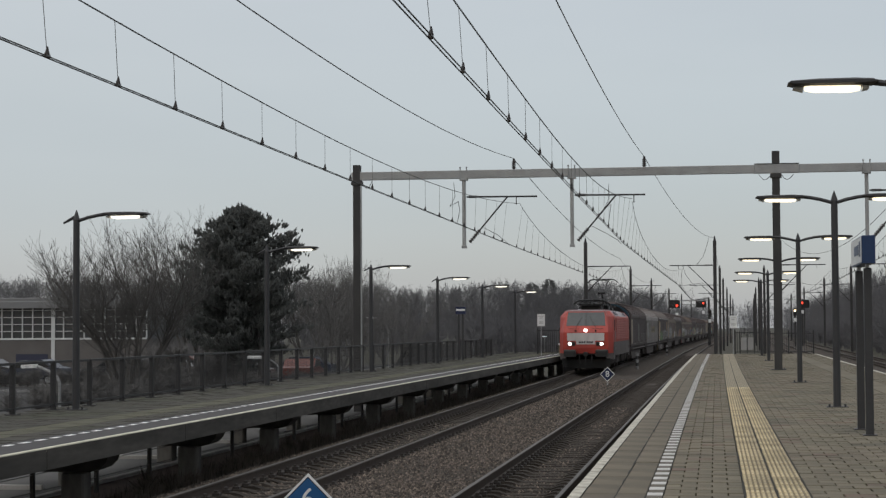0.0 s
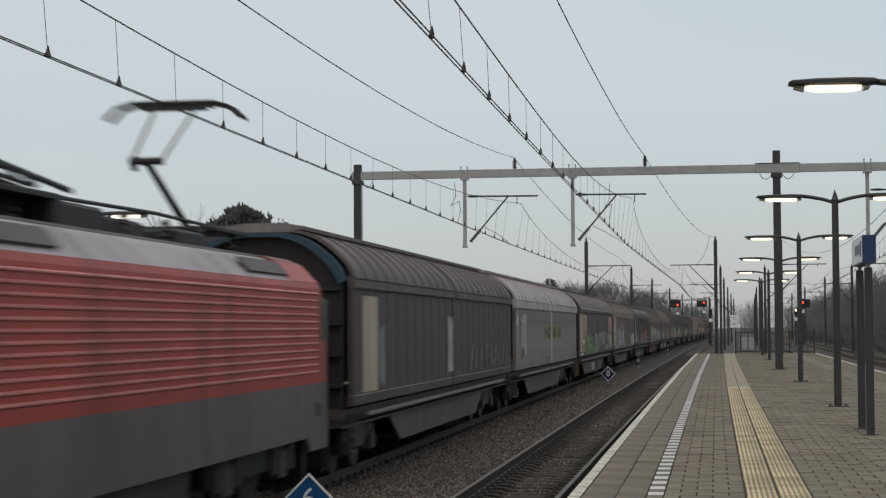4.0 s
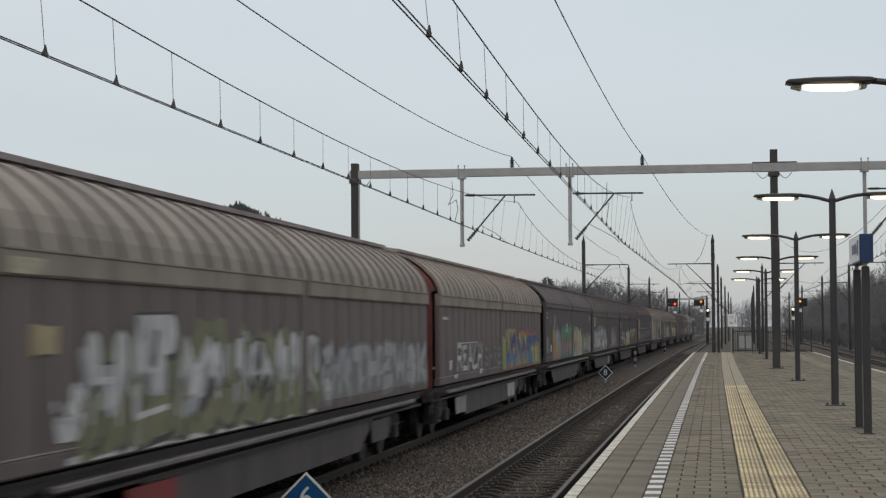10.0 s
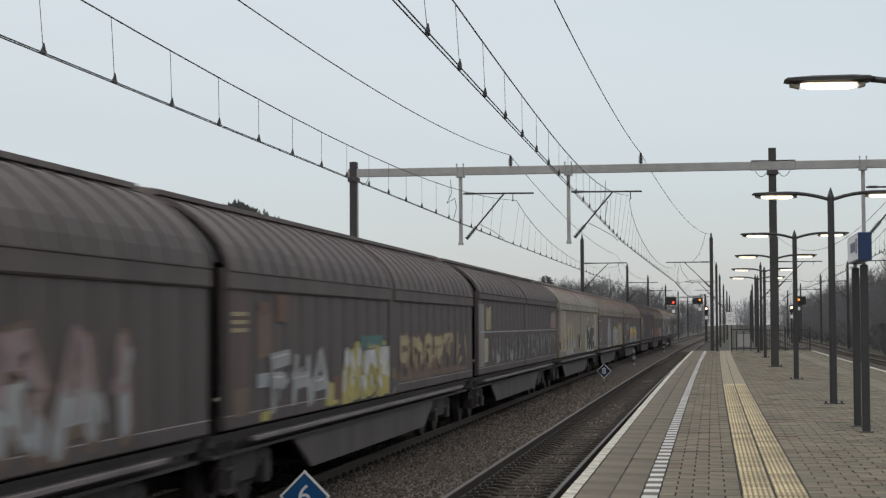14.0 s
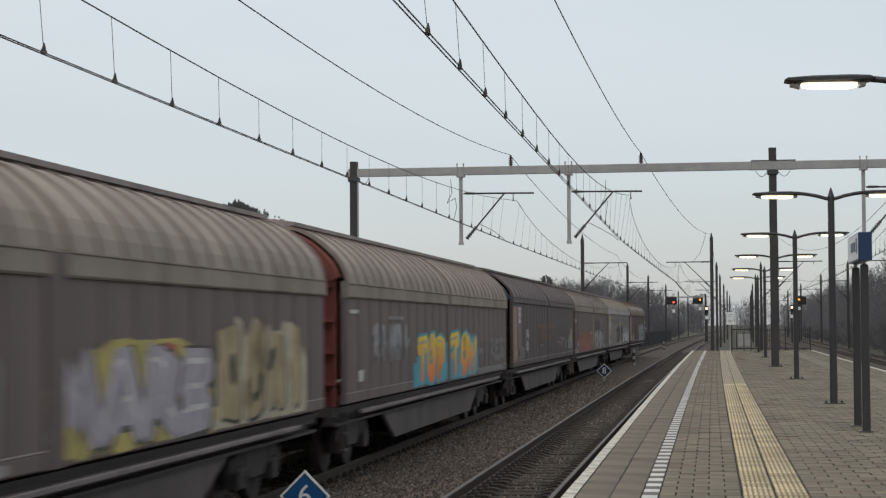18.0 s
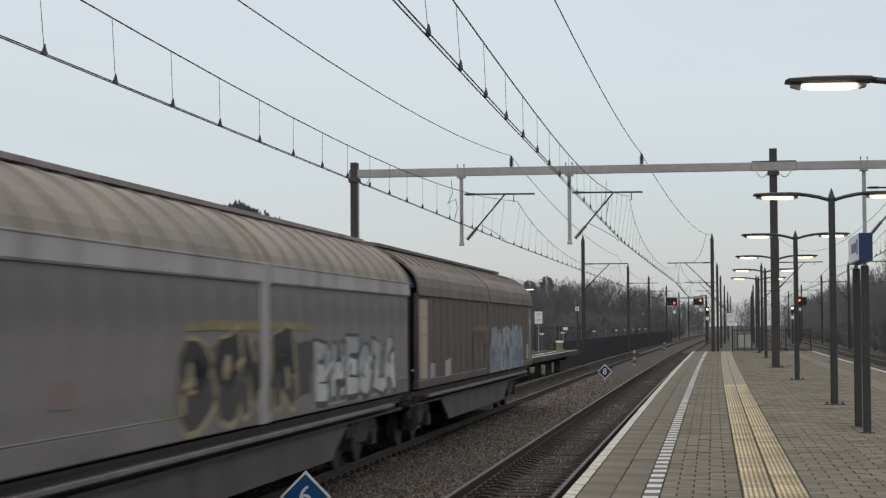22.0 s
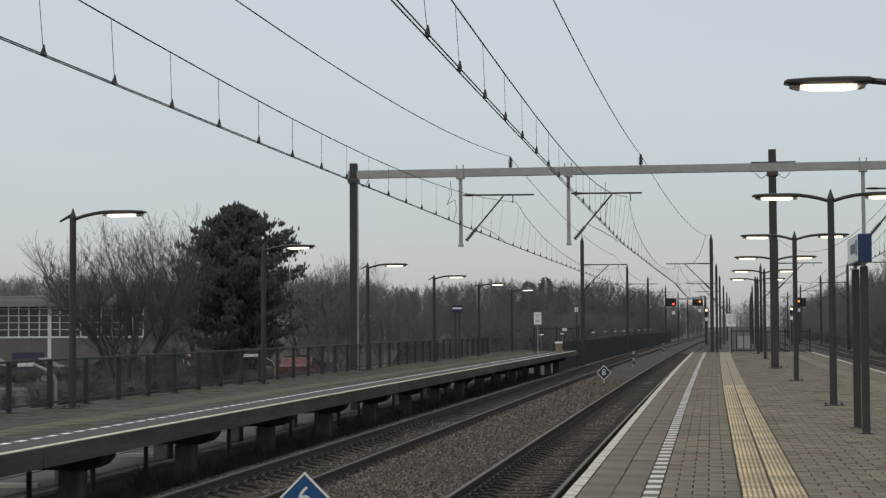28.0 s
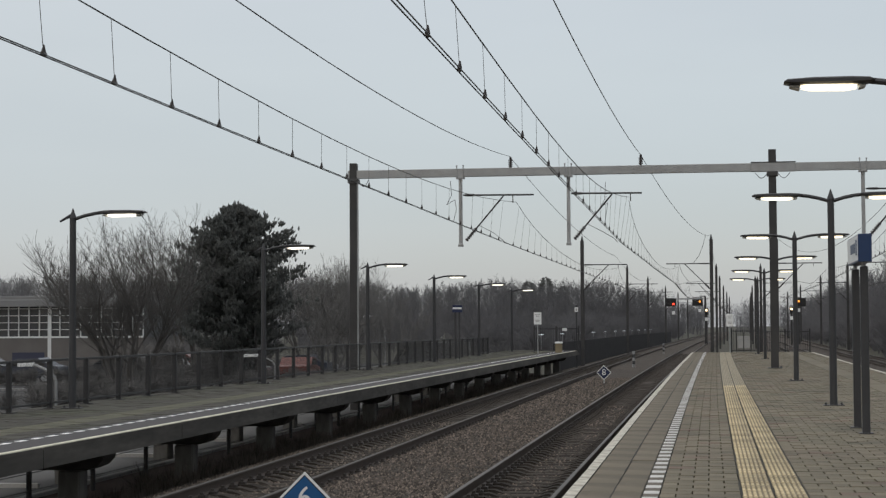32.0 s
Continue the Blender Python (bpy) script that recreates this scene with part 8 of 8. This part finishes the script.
def locomotive():
    t = thing("electric_locomotive", "red electric locomotive with a white front band and lit headlamps", "locomotive")
    W = 1.48

    def ring(z, w, yf, hw, cham):
        return [(-hw, yf, z), (hw, yf, z), (w, yf + cham, z), (w, -yf - cham, z), (hw, -yf, z), (-hw, -yf, z), (-w, -yf - cham, z), (-w, yf + cham, z)]

    part("body", Shape().loft([ring(1.05, W, -9.22, 1.24, .70), ring(1.35, W, -9.28, 1.24, .72), ring(2.20, W, -9.28, 1.22, .74), ring(3.02, W - .01, -8.80, 1.15, .62), ring(3.10, W - .03, -8.74, 1.13, .62)]), LP["red"], t, "red painted body")
    part("roof_shoulder", Shape().loft([ring(3.102, W - .035, -8.72, 1.12, .62), ring(3.36, W - .33, -8.56, .95, .55), ring(3.42, W - .45, -8.48, .9, .5)]), LP["roof"], t, "pale grey roof shoulder")
    for s in (-1, 1):
        rings = [[(-1.12, s * 8.735, 3.105), (1.12, s * 8.735, 3.105), (W - .03, s * 8.10, 3.107), (W - .03, s * 6.4, 3.107), (-W + .03, s * 6.4, 3.107), (-W + .03, s * 8.10, 3.107)],
                 [(-1.04, s * 8.605, 3.34), (1.04, s * 8.605, 3.34), (W - .26, s * 7.97, 3.37), (W - .30, s * 6.4, 3.40), (-W + .30, s * 6.4, 3.40), (-W + .26, s * 7.97, 3.37)],
                 [(-.92, s * 8.46, 3.42), (.92, s * 8.46, 3.42), (W - .45, s * 7.85, 3.45), (W - .45, s * 6.4, 3.455), (-W + .45, s * 6.4, 3.455), (-W + .45, s * 7.85, 3.45)]]
        part("cab_roof", Shape().loft(rings[:2]), LP["red"], t, "red sloped cab head")
        part("cab_cap", Shape().loft([[(x, y, z + .002) for x, y, z in q] for q in rings[1:]]), LP["pinkroof"], t, "faded reddish cab roof")
    # grey lower band between the cabs
    for sx in (-1, 1):
        part("lower_band", Shape().box(sx * 1.482 - .006, sx * 1.482 + .006, -8.55, 8.55, 1.02, 1.66), LP["grey"], t, "grey lower band")
        sk = [(-8.6, .70), (-7.4, .70), (-7.2, .90), (7.2, .90), (7.4, .70), (8.6, .70), (8.6, 1.04), (-8.6, 1.04)]
        part("side_skirt", Shape().prism_x(sk, sx * 1.40, sx * 1.486), LP["grey"], t)
        g = part("grille", Shape().box(sx * 1.484 - .005, sx * 1.484 + .005, -5.9, 7.9, 1.74, 2.98), LP["red"], t, "red side grille with pale ribs")
        for i in range(12):
            z = 1.80 + i * .102
            part("grille_rib", Shape().prism([(sx * 1.489, z), (sx * 1.489, z + .045), (sx * 1.515, z + .030), (sx * 1.515, z + .015)], -5.85, 7.85), LP["rib"], g)
        for yy in (-7.35, 8.35):
            part("cab_window", Shape().cbox(sx * 1.475 - .015, sx * 1.475 + .015, yy - .20, yy + .20, 2.28, 2.88, .02), M_screen, t, "dark cab side window")
        part("door_handle", Shape().tube((sx * 1.50, -6.75, 1.2), (sx * 1.50, -6.75, 2.2), .015, n=6), M_galv, t)
        for yy in (-8.0, 7.9):
            part("step_recess", Shape().cbox(sx * 1.482 - .01, sx * 1.482 + .012, yy - .14, yy + .14, 1.18, 1.38, .01), M_black, t)
        for a, b in ((-5.2, -2.6), (4.2, 6.4)):
            q = [(sx * 1.385, a, 3.17), (sx * 1.385, b, 3.17), (sx * 1.225, b, 3.345), (sx * 1.225, a, 3.345)]
            part("roof_vent", Shape().loft([q, [(x + sx * .02, y, z + .02) for x, y, z in q]]), LP["fan"], t, "dark roof vent")
    for s in (-1, 1):                    # both cab ends
        m = pose(0, 0, 0, 0, 0, 0) if s < 0 else pose(0, 0, 0, 0, 0, 180)
        face = lambda z, x, o: (x, -9.28 - o + (max(0, z - 2.20) * .585), z)
        ws = part("windscreen", Shape().loft([[face(2.56, -1.08, -.03), face(2.56, 1.08, -.03), face(3.30, 1.00, -.03), face(3.30, -1.00, -.03)], [face(2.56, -1.08, .014), face(2.56, 1.08, .014), face(3.30, 1.00, .016), face(3.30, -1.00, .016)]]), M_screen, t, "dark windscreen")
        ws.matrix_basis = m
        fr = part("screen_pillar", Shape().path([face(2.56, 0, .02), face(3.30, 0, .02)], .022, 4), M_black, t)
        fr.matrix_basis = m
        for sx in (-1, 1):
            part("wiper", Shape().path([face(2.46, sx * .55, .03), face(2.62, sx * .46, .03), face(3.06, sx * .20, .03)], .013, 4), M_black, t).matrix_basis = m
            part("hand_rail", Shape().path([face(2.42, sx * .35, .02), face(2.40, sx * .35, .07), face(2.40, sx * .95, .07), face(2.42, sx * .95, .02)], .012, 4), M_black, t).matrix_basis = m
            part("marker_lamp", Shape().tube((sx * .55, -9.30, 2.28), (sx * .55, -9.27, 2.28), .055, n=10), M_off, t).matrix_basis = m
        b = part("front_band", Shape().box(-1.02, 1.02, -9.297, -9.281, 1.74, 2.16).box(-.52, .52, -9.297, -9.281, 1.54, 1.738), LP["white"], t, "white front band")
        b.matrix_basis = m
        for i in range(6):
            part("number_bar", Shape().box(-.36 + i * .125 + (.04 if i > 2 else 0), -.27 + i * .125 + (.04 if i > 2 else 0), -9.301, -9.298, 1.60, 1.71), M_black, b)
        for sx in (-1, 1):
            hb = part("lamp_pod", Shape().cbox(sx * .79 - .22, sx * .79 + .22, -9.31, -9.275, 1.46, 1.68, .02), M_black, t)
            hb.matrix_basis = m
            part("headlamp", Shape().tube((sx * .87, -9.33, 1.57), (sx * .87, -9.31, 1.57), .088, n=14), M_head if s < 0 else M_off, hb, "bright headlamp" if s < 0 else "unlit lamp")
            part("tail_lamp", Shape().tube((sx * .66, -9.325, 1.57), (sx * .66, -9.31, 1.57), .06, n=10), M_off, hb)
            bf = part("buffer_box", Shape().cbox(sx * .875 - .34, sx * .875 + .34, -9.45, -9.2, .86, 1.26, .04), WP["under"], t, "dark buffer box")
            bf.matrix_basis = m
            part("buffer", Shape().tube((sx * .875, -9.45, 1.05), (sx * .875, -9.70, 1.05), .10, n=10).cbox(sx * .875 - .30, sx * .875 + .30, -9.79, -9.70, .88, 1.22, .05), M_black, bf)
            co = part("corner_skirt", Shape().loft([[(sx * 1.1, -9.22, .78), (sx * 1.46, -8.66, .72), (sx * 1.46, -8.3, .72), (sx * 1.1, -8.5, .78)], [(sx * 1.2, -9.24, 1.06), (sx * 1.482, -8.66, 1.06), (sx * 1.482, -8.3, 1.06), (sx * 1.2, -8.5, 1.06)]]), LP["grey"], t)
            co.matrix_basis = m
            st = part("front_step", Shape().box(sx * 1.2 - .12, sx * 1.2 + .12, -9.2, -8.95, .30, .34).box(sx * 1.2 - .12, sx * 1.2 + .12, -8.97, -8.95, .30, .78), M_black, t)
            st.matrix_basis = m
        hl = part("top_lamp", Shape().tube((0, -9.33, 2.30), (0, -9.20, 2.30), .088, n=14), M_head if s < 0 else M_off, t, "bright headlamp under the windscreen" if s < 0 else "unlit lamp")
        hl.matrix_basis = m
        for z0, z1, y in ((.98, 1.30, -9.20), (.22, .70, -8.55)):
            # the beam's near-black paint includes the shade under the nose
            be = part("buffer_beam" if z0 > .5 else "snow_plough", Shape().prism_x([(y, z0), (y + .25, z0), (y + .3, z1), (y - .02, z1)], -1.15, 1.15), M_black if z0 < .5 else WP["shaded"], t)
            be.matrix_basis = m
        cp = part("coupling", Shape().cbox(-.12, .12, -9.55, -9.2, .92, 1.12, .02).tube((0, -9.45, .95), (0, -9.4, .45), .04, n=6).tube((-.35, -9.35, .95), (-.3, -9.4, .5), .03, n=6).tube((.35, -9.35, .95), (.3, -9.4, .5), .03, n=6), M_black, t)
        cp.matrix_basis = m
        bg = part("bogie_frame", Shape().prism_x([(-2.2, .55), (2.2, .55), (2.2, .85), (1.2, .98), (-1.2, .98), (-2.2, .85)], 1.10, 1.24).prism_x([(-2.2, .55), (2.2, .55), (2.2, .85), (1.2, .98), (-1.2, .98), (-2.2, .85)], -1.24, -1.10).box(-1.1, 1.1, -.3, .3, .5, .9), M_black, t)
        bg.matrix_basis = m @ Matrix.Translation((0, -5.0, 0))
        for yy in (-1.45, 1.45):
            ws = Shape()
            for sx in (-1, 1):
                ws.tube((sx * .68, 0, .62), (sx * .82, 0, .62), .62, .61, n=20).tube((sx * .82, 0, .62), (sx * 1.1, 0, .62), .16, n=10)
            part("wheelset", ws, WP["under"], bg).location = (0, yy, 0)
            for sx in (-1, 1):
                part("axle_box", Shape().cbox(sx * 1.22 - .1, sx * 1.22 + .1, yy - .2, yy + .2, .42, .80, .03), WP["under"], bg)
                for o in (-.45, .45):
                    part("spring", Shape().tube((sx * 1.26, yy + o, .5), (sx * 1.26, yy + o, .95), .10, n=8), WP["under"], bg)
    part("centre_tank", Shape().prism_x([(-2.3, .9), (-2.1, .4), (2.1, .4), (2.3, .9)], -1.2, 1.2), WP["under"], t)
    # roof gear
    part("roof_deck", Shape().cbox(-.95, .95, -7.4, 7.4, 3.38, 3.47, .03), LP["fan"], t)
    for y in (-5.4, -4.4, -3.2, -1.6, .2, 1.8, 3.4, 5.0, 6.6):
        for x in (-.55, .55):
            part("roof_insulator", insulator(Shape(), (x, y, 3.5), (x, y, 3.78), 4, .07), M_insul, t)
    for x in (-.55, .55):
        part("busbar", Shape().path([(x, -5.4, 3.86), (x, -4, 3.90), (x * .7, -1, 3.82), (x, 3, 3.84), (x, 6.6, 3.80)], .025, 6), M_black, t)
    part("breaker_box", Shape().cbox(-.4, .4, -2.6, -1.2, 3.5, 3.80, .04), M_black, t)

    def panto(y, up):
        p = part("pantograph_base", Shape().cbox(-.75, .75, y - .9, y + .9, 3.74, 3.80, .02), M_black, t)
        if up:
            kn = Vector((0, y - 1.5, 4.60))
            part("lower_arm", Shape().tube((0, y + .5, 3.8), kn, .055, .045, n=8).tube((.1, y + .1, 3.8), kn + Vector((.05, 0, -.1)), .02, n=6), M_black, p)
            part("knee", Shape().tube(kn + Vector((-.22, 0, 0)), kn + Vector((.22, 0, 0)), .05, n=8).tube(kn + Vector((-.16, 0, -.12)), kn + Vector((-.16, 0, .06)), .05, n=8), M_black, p)
            top = Vector((0, y - .2, 5.42))
            part("upper_arm", Shape().tube(kn + Vector((-.2, 0, 0)), top + Vector((-.28, 0, 0)), .022, n=6).tube(kn + Vector((.2, 0, 0)), top + Vector((.28, 0, 0)), .022, n=6).tube(top + Vector((-.45, 0, 0)), top + Vector((.45, 0, 0)), .025, n=6), M_black, p)
            z = 5.49
        else:
            part("folded_arms", Shape().tube((0, y - .8, 3.86), (0, y + 1.2, 3.92), .05, n=8).tube((-.3, y + 1.2, 3.92), (-.45, y - .7, 3.96), .025, n=6).tube((.3, y + 1.2, 3.92), (.45, y - .7, 3.96), .025, n=6), M_black, p)
            top, z = Vector((0, y - .6, 3.96)), 4.0
        for o in (-.18, .18):
            pts = [(-.95, top.y + o, z - .22), (-.78, top.y + o, z - .06), (-.55, top.y + o, z), (.55, top.y + o, z), (.78, top.y + o, z - .06), (.95, top.y + o, z - .22)]
            part("contact_bow", Shape().path(pts, .028, 6), M_black, p)
        part("bow_link", Shape().box(-.5, -.46, top.y - .18, top.y + .18, z - .05, z - .02).box(.46, .5, top.y - .18, top.y + .18, z - .05, z - .02), M_black, p)

    for y0, y1, w, z in ((-5.2, -4.0, .6, 3.72), (-1.0, .6, .75, 3.74), (1.2, 2.6, .55, 3.70), (3.4, 4.6, .7, 3.68)):
        part("roof_box", Shape().cbox(-w, w, y0, y1, 3.5, z, .04), M_black, t)
    for x in (-.7, -.25, .25, .7):
        part("roof_conduit", Shape().path([(x, -5.9, 4.05), (x * 1.05, -4.4, 4.08), (x, -2.2, 3.98), (x, -.4, 3.86)], .035, 6), M_black, t)
    panto(-4.7, False)
    panto(-1.6, False)
    panto(5.9, True)
    for o in t.children_recursive:
        if o.data and o.name.split(".")[0] not in ("wheelset",):
            for v in o.data.vertices:
                v.co.y *= .965
        o.location.y *= .965
    return t


LOCO = locomotive()
WAGONS = [wagon(sp, i) for i, sp in enumerate(SPECS)]
VANE_B = lens_set("b", 4.77, M_redlight, M_amber)
VANE_C = lens_set("c", 3.55, M_off, M_warm)
VANE_D = lens_set("d", 4.72, M_redlight, M_amber)


def on_track(y):
    return pose(FAR + cx(y), y, RZ, 0, 0, -math.degrees(math.atan(slope(y))))


def motions():
    times = [float(i) for i in range(33)]
    walk(LOCO, [(t, on_track(front_at(t) - 11.18)) for t in times])
    for i, w in enumerate(WAGONS):
        walk(w, [(t, on_track(front_at(t) + i * PITCH_W + SHIFT[i] + 11.05)) for t in times])
    for vane, t0 in ((VANE_B, 9.1), (VANE_C, 9.6), (VANE_D, 4.5)):
        at = tuple(vane.location)
        walk(vane, [(0, pose(*at)), (t0, pose(*at)), (t0 + .1, pose(*at, 0, 0, 60)), (t0 + .2, pose(*at, 0, 0, 120)), (t0 + .3, pose(*at, 0, 0, 180)), (32, pose(*at, 0, 0, 180))])


motions()
